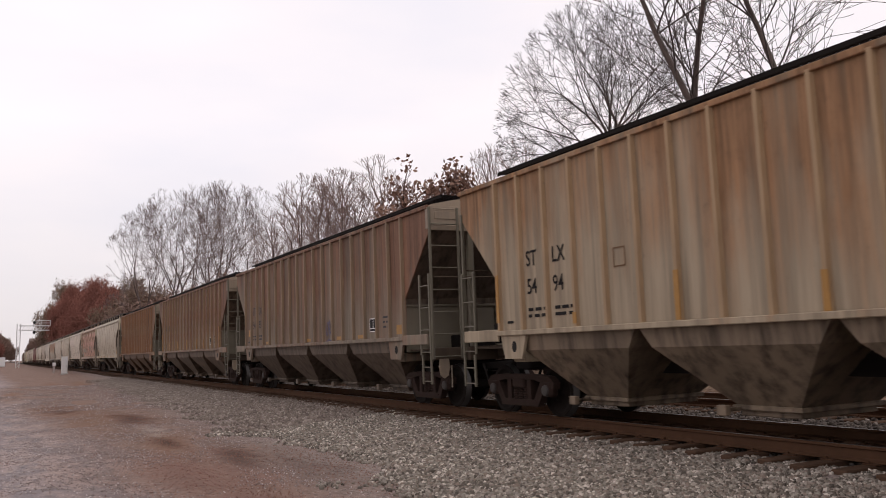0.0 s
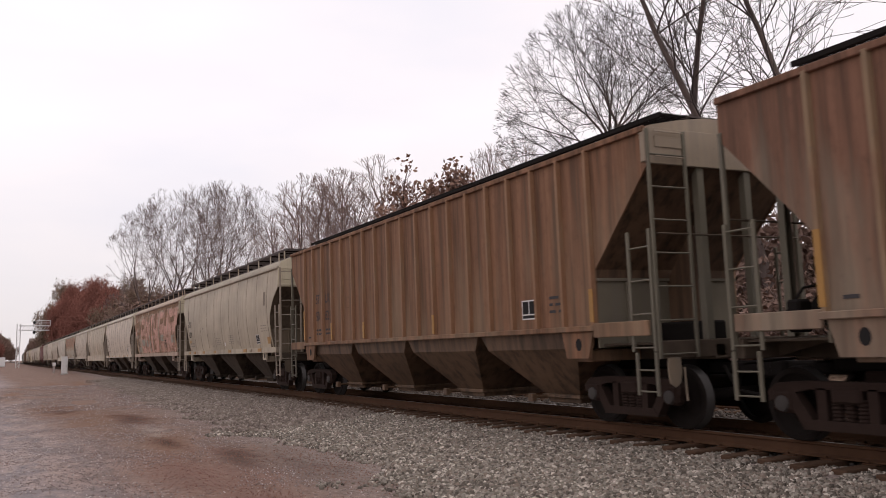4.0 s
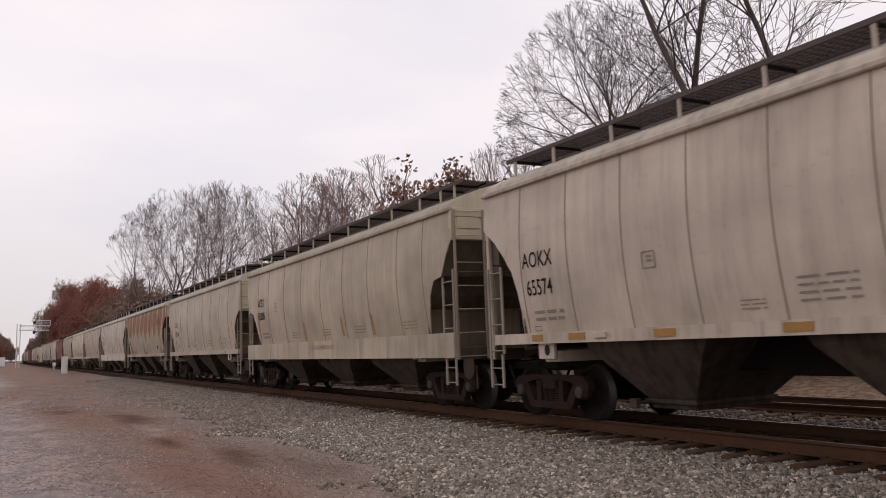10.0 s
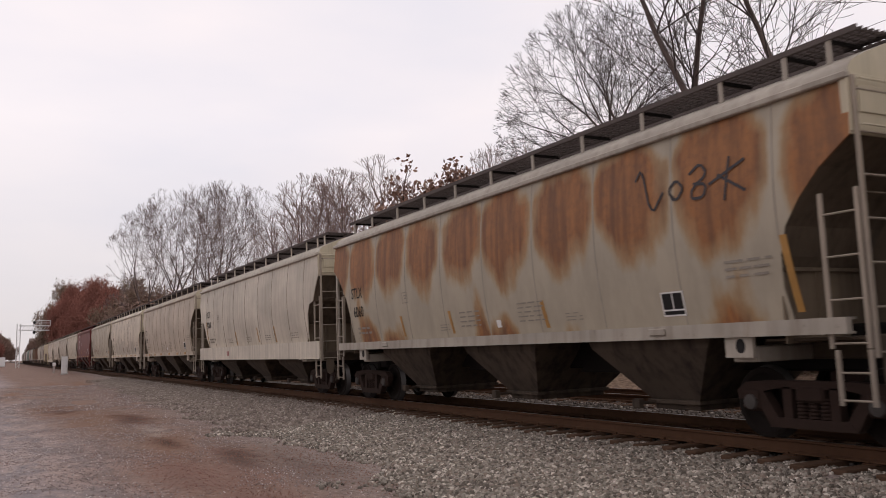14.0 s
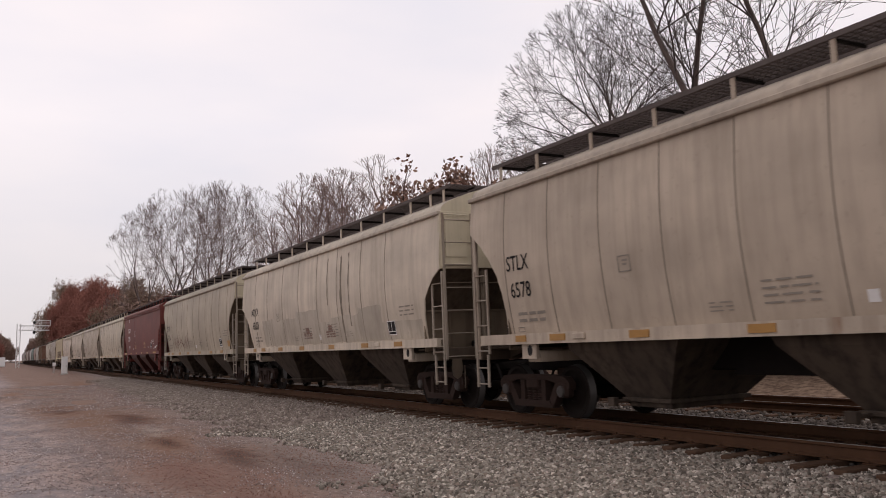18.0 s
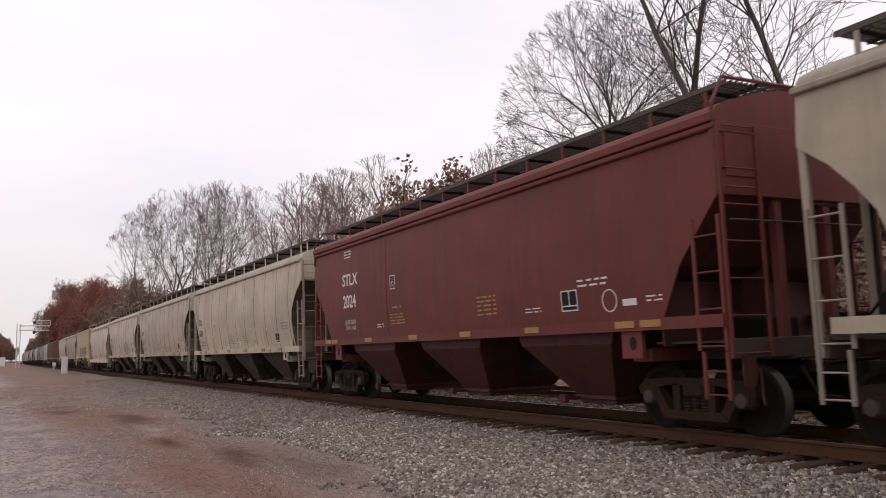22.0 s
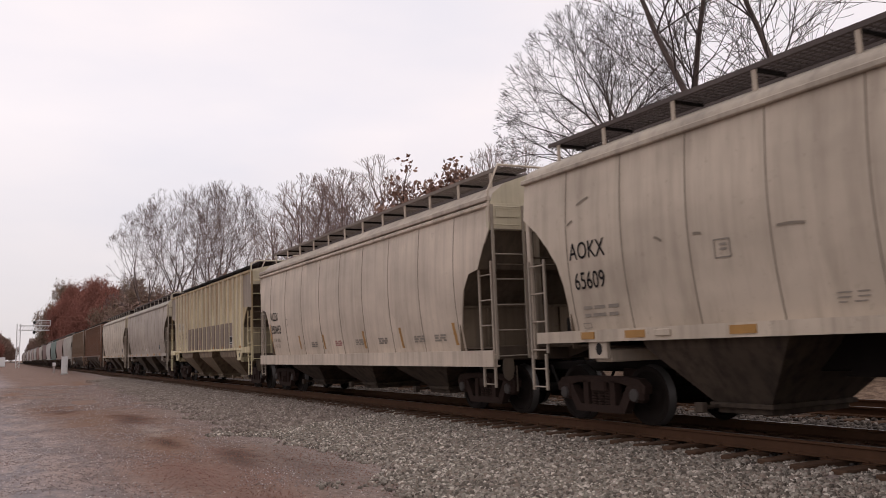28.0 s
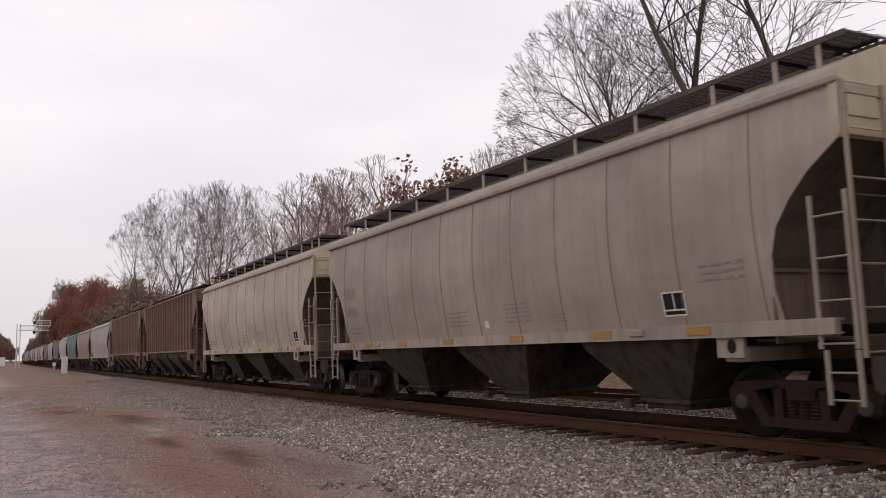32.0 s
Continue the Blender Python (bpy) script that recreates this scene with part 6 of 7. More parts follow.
class Grower:
    """Grows a bare tree: a trunk, limbs that fork and rise, fine upward twigs."""

    def __init__(self, seed, twig=0.009, depth=5, spread=0.62, rise=0.10, kids=(7, 6, 5, 5, 4)):
        self.r = random.Random(seed)
        self.wood, self.twigs, self.tips = [], [], []
        self.twig, self.depth, self.spread, self.rise, self.kids = twig, depth, spread, rise, kids
        self.crown, self.thin, self.sparse = None, (0.42, 0.60), 1.0

    def branch(self, p, d, length, rad, level):
        r = self.r
        if self.crown:                                  # keep within the rounded outline of the crown
            cz, rw, rh = self.crown
            o, w = Vector((p.x / rw, p.y / rw, (p.z - cz) / rh)), Vector((d.x / rw, d.y / rw, d.z / rh))
            a, b, c = w.dot(w), 2 * o.dot(w), o.dot(o) - 1
            room = (-b + math.sqrt(max(0.0, b * b - 4 * a * c))) / (2 * a)
            length = min(length, max(0.25, room * r.uniform(0.82, 1.02)))
        n = 5 if level == 0 else 5 if level == 1 else 3
        end = max(self.twig, rad * (0.55 if level == 0 else 0.35))
        pts, q, dd = [p], p, d
        curl = Vector((r.gauss(0, 1), r.gauss(0, 1), r.gauss(0, 0.5))) * (0.03 if level == 0 else 0.10)
        for i in range(n):
            dd = (dd + curl + Vector((r.gauss(0, 1), r.gauss(0, 1), r.gauss(0, 0.8))) * (0.05 if level == 0 else 0.12) + Vector((0, 0, self.rise))).normalized()
            nq = q + dd * length / n
            ra, rb = rad + (end - rad) * i / n, rad + (end - rad) * (i + 1) / n
            (self.wood if level < 2 else self.twigs).append((*q, *nq, ra, rb))
            q = nq
            pts.append(q)
        if level >= self.depth:
            self.tips.append(q)
            return
        kids = self.kids[level]
        first = 0.34 if level == 0 else 0.18
        for j in range(kids):
            s = min(first + (0.98 - first) * (j + r.uniform(0, 0.8)) / kids, 0.99)
            k = min(int(s * n), n - 1)
            at = pts[k].lerp(pts[k + 1], s * n - k)
            along = (pts[k + 1] - pts[k]).normalized()
            side = Vector((r.gauss(0, 1), r.gauss(0, 1), r.gauss(0, 0.7)))
            side = (side - along * side.dot(along)).normalized()
            lean = self.spread * r.uniform(0.7, 1.3)
            nd = (along * math.cos(lean) + side * math.sin(lean)).normalized()
            taper = 1.0 - 0.45 * s                      # shorter towards the end: rounded outline
            nl = length * r.uniform(0.42, 0.62) * taper * (1.15 if level else 1.0)
            nr = max(self.twig, (rad + (end - rad) * s) * r.uniform(*self.thin))
            self.branch(at, nd, nl, nr, level + 1)
        self.branch(q, dd, length * r.uniform(0.30, 0.42), end, level + 1)


@functools.lru_cache(None)
def bark(name, a, b):
    m, t, bs = material(name)
    v = coords(t, (1, 1, 0.25))
    f = noise_tex(t, v, 14.0, 6.0, 0.65)
    t.links.new(mix(t, f, a, b), bs.inputs["Base Color"])
    bs.inputs["Roughness"].default_value = 0.95
    bump(t, f, bs, 0.6, 0.03)
    return m


@functools.lru_cache(None)
def leaf_mat(name, a, b):
    m, t, bs = material(name)
    geo = t.nodes.new("ShaderNodeNewGeometry")
    t.links.new(ramp(t, geo.outputs["Random Per Island"], [(0.0, a), (1.0, b)]), bs.inputs["Base Color"])
    bs.inputs["Roughness"].default_value = 0.85
    bs.inputs["Specular IOR Level"].default_value = 0.1
    return m


BARK = bark("grey_brown_bark", (0.070, 0.050, 0.044), (0.15, 0.112, 0.098))
TWIG = bark("pale_brown_twigs", (0.16, 0.108, 0.098), (0.30, 0.215, 0.192))
WOOD_TWIG = bark("grey_brown_twigs", (0.105, 0.075, 0.070), (0.215, 0.155, 0.143))
DARK_TWIG = bark("dark_brown_twigs", (0.040, 0.029, 0.027), (0.090, 0.066, 0.060))
RUSSET = leaf_mat("russet_oak_leaves", (0.17, 0.070, 0.055), (0.30, 0.135, 0.105))
BROWN_OAK = leaf_mat("brown_oak_leaves", (0.15, 0.105, 0.075), (0.27, 0.19, 0.145))
TAN_LEAF = leaf_mat("tan_brown_dry_leaves", (0.17, 0.098, 0.074), (0.36, 0.225, 0.172))
BRUSH = leaf_mat("dark_brown_brush_leaves", (0.15, 0.095, 0.075), (0.27, 0.18, 0.145))


def leaf_mesh(name, tips, per, size, seed, scatter):
    """Small curled leaves in clumps round the twig ends: two triangles bent along the midrib each."""
    rng = np.random.default_rng(seed)
    c = np.repeat(np.array([tuple(t) for t in tips]), per, axis=0)
    n = len(c)
    c = c + rng.normal(0, scatter, (n, 3))
    a = rng.normal(0, 1, (n, 3))
    a /= np.linalg.norm(a, axis=1)[:, None]
    b = np.cross(a, rng.normal(0, 1, (n, 3)))
    b /= np.linalg.norm(b, axis=1)[:, None]
    nn = np.cross(a, b)
    s = size * rng.uniform(0.6, 1.3, (n, 1))
    v = np.stack([c - a * s, c + b * s * 0.55 + nn * s * 0.2, c + a * s, c - b * s * 0.55 + nn * s * 0.2], axis=1).reshape(-1, 3)
    k = (np.arange(n) * 4)[:, None]
    f = np.concatenate([k + np.array([[0, 1, 2]]), k + np.array([[0, 2, 3]])], axis=1).reshape(-1, 3)
    return np_mesh(name, v, f)


class Forker(Grower):
    """Grows a bare tree by forking: every limb ends in two or three thinner ones and carries side shoots; all curve upwards."""

    def limb(self, p, d, length, rad, level):
        r = self.r
        if self.crown:                                  # keep within the rounded outline of the crown
            cz, rw, rh = self.crown
            o, w = Vector((p.x / rw, p.y / rw, (p.z - cz) / rh)), Vector((d.x / rw, d.y / rw, d.z / rh))
            a, b, c = w.dot(w), 2 * o.dot(w), o.dot(o) - 1
            room = (-b + math.sqrt(max(0.0, b * b - 4 * a * c))) / (2 * a)
            length = min(length, max(0.30, room * r.uniform(0.75, 1.05)))
        n = 4 if level < 3 else 3
        end = max(self.twig, rad * 0.78)
        q, dd = p, d
        curl = Vector((r.gauss(0, 1), r.gauss(0, 1), r.gauss(0, 0.4))) * 0.05
        pts = [p]
        for i in range(n):
            dd = (dd + curl + Vector((r.gauss(0, 1), r.gauss(0, 1), r.gauss(0, 0.6))) * 0.055 + Vector((0, 0, self.rise))).normalized()
            nq = q + dd * length / n
            (self.wood if rad > 0.055 else self.twigs).append((*q, *nq, rad + (end - rad) * i / n, rad + (end - rad) * (i + 1) / n))
            q = nq
            pts.append(q)
        if level >= self.depth:
            self.tips.append(q)
            return
        side = dd.cross(Vector((r.gauss(0, 1), r.gauss(0, 1), r.gauss(0, 1)))).normalized()
        forks = 3 if r.random() < 0.28 else 2
        for j in range(forks):
            turn = Matrix.Rotation(6.2832 * j / forks + r.uniform(-0.5, 0.5), 3, dd)
            lean = self.spread * r.uniform(0.45, 1.25) * (0.75 if j == 0 else 1.1)
            nd = (dd * math.cos(lean) + (turn @ side) * math.sin(lean)).normalized()
            self.limb(q, nd, length * r.uniform(0.68, 0.90), max(self.twig, end * r.uniform(0.62, 0.82)), level + 1)
        for _ in range(self.kids):                      # side shoots
            if level < 1 or r.random() > self.sparse:
                continue
            k = r.randrange(1, n)
            turn = Matrix.Rotation(r.uniform(0, 6.2832), 3, dd)
            lean = r.uniform(0.6, 1.05)
            nd = (dd * math.cos(lean) + (turn @ side) * math.sin(lean)).normalized()
            self.limb(pts[k], nd, length * r.uniform(0.45, 0.70), max(self.twig, rad * r.uniform(0.30, 0.48)), min(self.depth, level + 2))


@functools.lru_cache(None)
def tree_meshes(kind, seed):
    r = random.Random(seed)
    if kind == "tall":          # broad forest tree: a long stem that forks high into a rounded crown
        g = Forker(seed, 0.0090, 8, 0.50, 0.03, 1)
        g.sparse = 0.72
        g.crown = (8.2, 5.0, 6.6)
        g.limb(Vector((0, 0, -0.3)), Vector((r.uniform(-0.10, 0.10), r.uniform(-0.06, 0.06), 1)).normalized(), 3.6, 0.20, 0)
    elif kind == "fan":         # short stem, then long limbs that rise and spread like a fan
        g = Forker(seed, 0.0072, 8, 0.40, 0.004, 1)
        g.crown = (12.0, 5.7, 5.6)
        for a, b, ra, rb in ((-0.3, 5.0, 0.24, 0.20), (5.0, 10.2, 0.20, 0.15)):
            g.wood.append((0.008 * a, 0, a, 0.008 * b, 0, b, ra, rb))
        g.limb(Vector((0.08, 0, 10.1)), Vector((0.03, 0, 1)).normalized(), 1.8, 0.13, 1)
        for i in range(14):
            a = 2.4 * i + r.uniform(-0.3, 0.3)
            tilt = radians(84 - 4.4 * i + r.uniform(-6, 6))
            d = Vector((math.cos(a) * math.sin(tilt), math.sin(a) * math.sin(tilt), math.cos(tilt)))
            g.limb(Vector((0.07, 0, 9.0 + 0.22 * i)), d, 1.9, 0.065, 2)
    elif kind == "open":        # tall dark stem that leans, with long limbs rising from it and much sky between them
        g = Forker(seed, 0.0080, 7, 0.40, 0.015, 1)
        lean = Vector((-0.16 + r.uniform(-0.05, 0.05), r.uniform(-0.05, 0.05), 1)).normalized()
        q = Vector((0, 0, -0.3))
        for i in range(8):
            lean = (lean + Vector((r.gauss(0, 0.05), r.gauss(0, 0.04), 0))).normalized()
            nq = q + lean * 1.5
            g.wood.append((*q, *nq, 0.19 - 0.013 * i, 0.177 - 0.013 * i))
            if i > 2:
                for _ in range(1 + i % 2):
                    a = r.uniform(0, 6.2832)
                    tilt = r.uniform(0.5, 0.95)
                    g.limb(nq, Vector((math.cos(a) * math.sin(tilt), math.sin(a) * math.sin(tilt), math.cos(tilt))), 2.3 - 0.10 * i, 0.065 - 0.004 * i, 3)
            q = nq
        g.limb(q, lean, 2.0, 0.085, 2)
    elif kind == "slim":        # slender upright tree with fine rising twigs
        g = Forker(seed, 0.0062, 7, 0.36, 0.055, 1)
        g.crown = (5.2, 1.75, 4.6)
        q = Vector((0, 0, -0.3))
        for i in range(7):
            nq = q + Vector((r.gauss(0, 0.05), r.gauss(0, 0.05), 1.15))
            g.wood.append((*q, *nq, 0.085 - 0.009 * i, 0.076 - 0.009 * i))
            if i > 0:
                for _ in range(3):
                    a = r.uniform(0, 6.2832)
                    g.limb(nq, Vector((math.cos(a) * 0.55, math.sin(a) * 0.55, 0.8)).normalized(), 1.3, 0.026, 4)
            q = nq
        g.limb(q, Vector((0, 0, 1)), 0.9, 0.03, 3)
    elif kind == "oak":
        g = Grower(seed, 0.010, 3, 0.75, 0.05, (9, 7, 5))
        g.branch(Vector((0, 0, -0.3)), Vector((0, 0, 1)), 7.0, 0.26, 0)
    else:                       # thicket of thin stems
        g = Grower(seed, 0.009, 3, 0.62, 0.05, (8, 7, 5))
        for i in range(9):
            g.branch(Vector((r.uniform(-1.4, 1.4), r.uniform(-1.2, 1.2), -0.2)), Vector((r.uniform(-0.4, 0.4), r.uniform(-0.4, 0.4), 1)).normalized(), r.uniform(2.2, 3.6), 0.035, 1)
    wood = limbs_to_mesh("trunk", g.wood, 7)
    twigs = limbs_to_mesh("crown", g.twigs, 3)
    leaves = None
    if kind == "oak":
        leaves = leaf_mesh("foliage", [t for i, t in enumerate(g.tips) if i % 2 == 0 and noise.noise(t * 0.6) > -0.25], 30, 0.13, seed, 0.24)
    elif kind == "thicket":
        leaves = leaf_mesh("foliage", g.tips, 9, 0.10, seed, 0.35)
    return wood, twigs, leaves


@functools.lru_cache(None)
def tree_top(kind, seed):
    return max(v.co.z for v in tree_meshes(kind, seed)[1].vertices)


def plant(kind, seed, x, y, height, turn, label, category="tree", group="bare trees behind the tracks", leaf=None, name="tree", wide=1.0, twig=None):
    """A tree of the given height at x, y."""
    wood, twigs, leaves = tree_meshes(kind, seed)
    t = tagged(new(name), label, category, group)
    s = height / tree_top(kind, seed)
    t.matrix_basis = pose(x, y, lay(y) - 0.8, 0, 0, turn) @ Matrix.Diagonal((s * wide, s * wide, s, 1))
    part("trunk", wood, BARK, t)
    part("crown", twigs, twig or TWIG, t)
    if leaves and leaf:
        part("foliage", leaves, leaf, t)
    return t


BARE = "leafless grey-brown tree with many fine twigs"
SLIM = "slender leafless tree with pale twigs"
# kind, seed, x, y, height, turn, spread: the edge of the wood, from the bend towards the camera
for seed, x, y, height, turn, wide in ((3, -178, 23, 14.5, 350, 0.85), (4, -161, 25, 22.0, 271, 0.8), (5, -147, 22.5, 28.0, 40, 0.8), (6, -134, 24, 28.0, 127, 0.85), (3, -121, 23, 26.3, 57, 0.85), (4, -111, 25, 25.0, 194, 0.85),
                                       (5, -100, 23, 22.6, 6, 0.8), (6, -92, 24.5, 20.6, 93, 0.75),
                                       (4, -196, 24, 17.0, 130, 0.9)):
    plant("tall", seed, x, y, height, turn, BARE, wide=wide, twig=WOOD_TWIG)
for seed, x, y, height, turn in ((33, -82.5, 24, 14.6, 2), (34, -78.6, 23, 15.6, 107), (31, -75.5, 25, 18.2, 110), (32, -72.2, 24, 18.2, 84), (33, -70.0, 26, 18.4, 85), (34, -66.8, 23.5, 16.4, 148), (31, -64.6, 25, 17.2, 160), (32, -62.0, 24, 16.4, 101),
                                 (33, -59.2, 23.5, 14.8, 276), (34, -57.0, 25, 16.6, 347), (31, -55.2, 24, 15.2, 320), (32, -53.2, 23, 13.0, 20), (32, -70.5, 22.5, 15.2, 104), (33, -64.5, 22.5, 14.4, 93), (34, -58.1, 22.5, 13.7, 353), (31, -51.0, 26, 14.0, 12)):
    plant("slim", seed, x, y, height, turn, SLIM, wide=1.35)
plant("oak", 52, -50.0, 21.6, 11.4, 100, "small oak holding clumps of dry brown leaves", leaf=TAN_LEAF, group="")
plant("oak", 51, -44.0, 21.4, 12.6, 196, "small oak holding clumps of dry brown leaves", leaf=TAN_LEAF, group="")
plant("oak", 53, -39.6, 21.2, 11.6, 152, "small oak holding clumps of dry brown leaves", leaf=TAN_LEAF, group="")
for seed, x, y, height, turn in ((34, -43.2, 26, 14.0, 11), (31, -40.6, 25, 13.6, 184), (32, -38.4, 25.5, 13.6, 212), (33, -36.6, 24.5, 12.4, 84)):
    plant("slim", seed, x, y, height, turn, SLIM)
plant("fan", 12, -29.9, 24.8, 17.8, 135, "large bare tree with a broad fan of fine twigs", twig=DARK_TWIG, wide=0.92)
plant("open", 71, -24.6, 25, 21.5, 0, "large bare tree with spreading limbs", twig=DARK_TWIG)
plant("open", 72, -20.2, 24.5, 22.6, 10, "tall bare tree with a dark slender trunk", twig=DARK_TWIG)
plant("open", 73, -17.8, 25.5, 22.4, 340, "tall bare tree with a dark slender trunk", twig=DARK_TWIG)
plant("open", 71, -14.5, 27, 22.5, 308, "tall bare tree with a dark slender trunk", twig=DARK_TWIG)
r = random.Random(21)

# russet oaks, thick with leaves, at the bend
OAK_LEAVES = {}


def leafy(x, y, height, width, seed, mat, label, dense=7000, size=0.24, z=None):
    """A broad tree still in leaf: limbs with a ragged crown of many leaf clumps."""
    wood, twigs, _ = tree_meshes("oak", 51)
    key = (seed % 3, dense, size)
    if key not in OAK_LEAVES:
        rr = random.Random(seed)
        clumps = []
        lobes = []
        for _ in range(44):                             # lobes fill a dome
            d = Vector((rr.gauss(0, 1), rr.gauss(0, 1), abs(rr.gauss(0, 1)))).normalized() * rr.uniform(0.35, 0.80)
            lobes.append((Vector((d.x, d.y, 0.26 + d.z * 0.74)), rr.uniform(0.15, 0.25)))
        while len(clumps) < dense:
            c, w = rr.choice(lobes)
            d = Vector((rr.gauss(0, 1), rr.gauss(0, 1), rr.gauss(0, 1))).normalized() * w * rr.uniform(0.45, 1.08)
            q = c + Vector((d.x, d.y, d.z * 0.62))
            if q.z > 0.10:
                clumps.append(q)
        OAK_LEAVES[key] = leaf_mesh("foliage", clumps, 8 if dense > 2000 else 12, size / 17, seed, 0.032)
    t = tagged(new("tree"), label, "tree", "oaks in autumn leaf")
    t.matrix_basis = pose(x, y, lay(y) - 0.5 if z is None else z, 0, 0, seed * 57)
    part("trunk", wood, BARK, t, at=Matrix.Diagonal((width / 14, width / 14, height / 13, 1)))
    part("foliage", OAK_LEAVES[key], mat, t, at=Matrix.Diagonal((width * 0.62, width * 0.62, height, 1)))
    return t


for i, (x, y, h, w) in enumerate(((-385, 22.5, 35, 22), (-345, 25, 34, 23), (-305, 24, 30, 21), (-270, 25, 26, 20), (-242, 25, 24.5, 19), (-218, 27, 23, 18), (-198, 26, 20, 17), (-180, 26, 17.5, 17))):
    leafy(x, y, h, w, i + 1, BROWN_OAK if i in (0, 6, 7) else RUSSET, "large oak thick with dull brown leaves" if i in (0, 6, 7) else "large oak thick with red-brown autumn leaves")
for i in range(12):
    leafy(-330 - 45 * i, 24 + 4 * (i % 3), 20, 18, i, BRUSH, "dark leafy tree in the distance", 900, 0.55)
for i, (x, y) in enumerate(((-540, -4.5), (-585, -2.0), (-560, -14), (-620, -8), (-640, 1.0), (-600, -25), (-680, -30), (-700, 4.0))):
    leafy(x, y, 18 + 2 * (i % 3), 15, i + 3, BRUSH if i % 3 else RUSSET, "dark leafy tree in the distance", 900, 0.55)

# undergrowth along the edge of the wood, in two rows
for i in range(92):
    x = -178 + 1.95 * i + r.uniform(-0.8, 0.8)
    y = (22.2 if i % 2 else 25.5) + r.uniform(0, 2.4)
    plant("thicket", 61 + i % 3, x, y, r.uniform(3.4, 4.8) * (2.0 if x < -80 else 1.4 if x < -45 else 1.0 if i % 2 else 1.35), r.uniform(0, 360), "tangled brown thicket at the wood's edge", "shrub", "undergrowth behind the tracks", BRUSH, name="shrub", wide=1.25)

# brush deep in the wood closes the view between and under the cars
for i in range(18):
    plant("thicket", 61 + i % 3, -62 + 3.4 * i + r.uniform(-1, 1), 28.5 + r.uniform(0, 4), r.uniform(7.5, 9.5), r.uniform(0, 360), "tall tangled brush inside the bare wood", "shrub", "undergrowth behind the tracks", BRUSH, name="shrub", wide=1.2)
# taller brush fills the foot of the wood up the line
for i in range(34):
    x = -200 + 3.5 * i + r.uniform(-1, 1)
    plant("thicket", 61 + i % 3, x, 26.5 + r.uniform(0, 5), r.uniform(9.0, 12.5) * (1.15 if x < -120 else 0.9), r.uniform(0, 360), "tall tangled brush inside the bare wood", "shrub", "undergrowth behind the tracks", BRUSH, name="shrub", wide=1.1)

# a closed rim of distant woodland
rim = Shape()
rr = random.Random(77)
for a in range(0, 360, 2):
    ang = radians(a)
    cx, cy = math.cos(ang), math.sin(ang)
    if abs(math.degrees(math.atan2(cy, cx)) - 180) % 360 < 4 or abs(a - 180) < 4:
        continue
    for j in range(5):
        d = 620 + rr.uniform(-30, 60)
        b = ang + radians(rr.uniform(-1.2, 1.2))
        x, y, h, w = d * math.cos(b), d * math.sin(b), rr.uniform(10, 17), rr.uniform(4, 8)
        pts = [(x + w * math.cos(6.2832 * k / 7) * rr.uniform(0.7, 1), y + w * math.sin(6.2832 * k / 7) * rr.uniform(0.7, 1), h * 0.55 + rr.uniform(-2, 2)) for k in range(7)]
        o = len(rim.v)
        rim.add([(x, y, -1)] + pts + [(x + rr.uniform(-1, 1), y, h)], [(0, 1 + k, 1 + (k + 1) % 7) for k in range(7)] + [(8, 1 + (k + 1) % 7, 1 + k) for k in range(7)])
woods = new("distant_woods", rim.mesh("distant_woods"))
woods.data.materials.append(BRUSH)
tagged(woods, "low rim of dark bare woods on the horizon", "woods", kind="stuff")

# ---- ballast and stones ----
def stones(name, x0, x1, y0, y1, per_m2, size, mat, label, seed, height, sink=0.35):
    rng = np.random.default_rng(seed)
    n = int((x1 - x0) * (y1 - y0) * per_m2)
    px, py = rng.uniform(x0, x1, n), rng.uniform(y0, y1, n)
    keep = np.array([height(a, b) is not None for a, b in zip(px, py)])
    px, py = px[keep], py[keep]
    n = len(px)
    pz = np.array([height(a, b) for a, b in zip(px, py)])
    s = size * rng.uniform(0.55, 1.35, n)
    cube = np.array([(x, y, z) for x in (-1, 1) for y in (-1, 1) for z in (-1, 1)], dtype=float)
    v = cube[None] * (1 + rng.uniform(-0.45, 0.15, (n, 8, 3)))
    v *= rng.uniform(0.65, 1.15, (n, 1, 3))
    q = rng.normal(0, 1, (n, 4))
    q /= np.linalg.norm(q, axis=1)[:, None]
    w, x, y, z = q.T
    rot = np.stack([1 - 2 * (y * y + z * z), 2 * (x * y - z * w), 2 * (x * z + y * w), 2 * (x * y + z * w), 1 - 2 * (x * x + z * z), 2 * (y * z - x * w),
                    2 * (x * z - y * w), 2 * (y * z + x * w), 1 - 2 * (x * x + y * y)], axis=1).reshape(n, 3, 3)
    v = np.einsum("nij,nkj->nki", rot, v) * (s / 2)[:, None, None] + np.stack([px, py, pz + s * (0.5 - sink)], axis=1)[:, None, :]
    f = np.array([(0, 1, 3, 2), (4, 6, 7, 5), (0, 4, 5, 1), (2, 3, 7, 6), (0, 2, 6, 4), (1, 5, 7, 3)])
    faces = (np.arange(n) * 8)[:, None, None] + f[None]
    ob = new(name, np_mesh(name, v.reshape(-1, 3), faces.reshape(-1, 4)))
    ob.data.materials.append(mat)
    tagged(ob, label, "gravel", kind="stuff")
    return ob


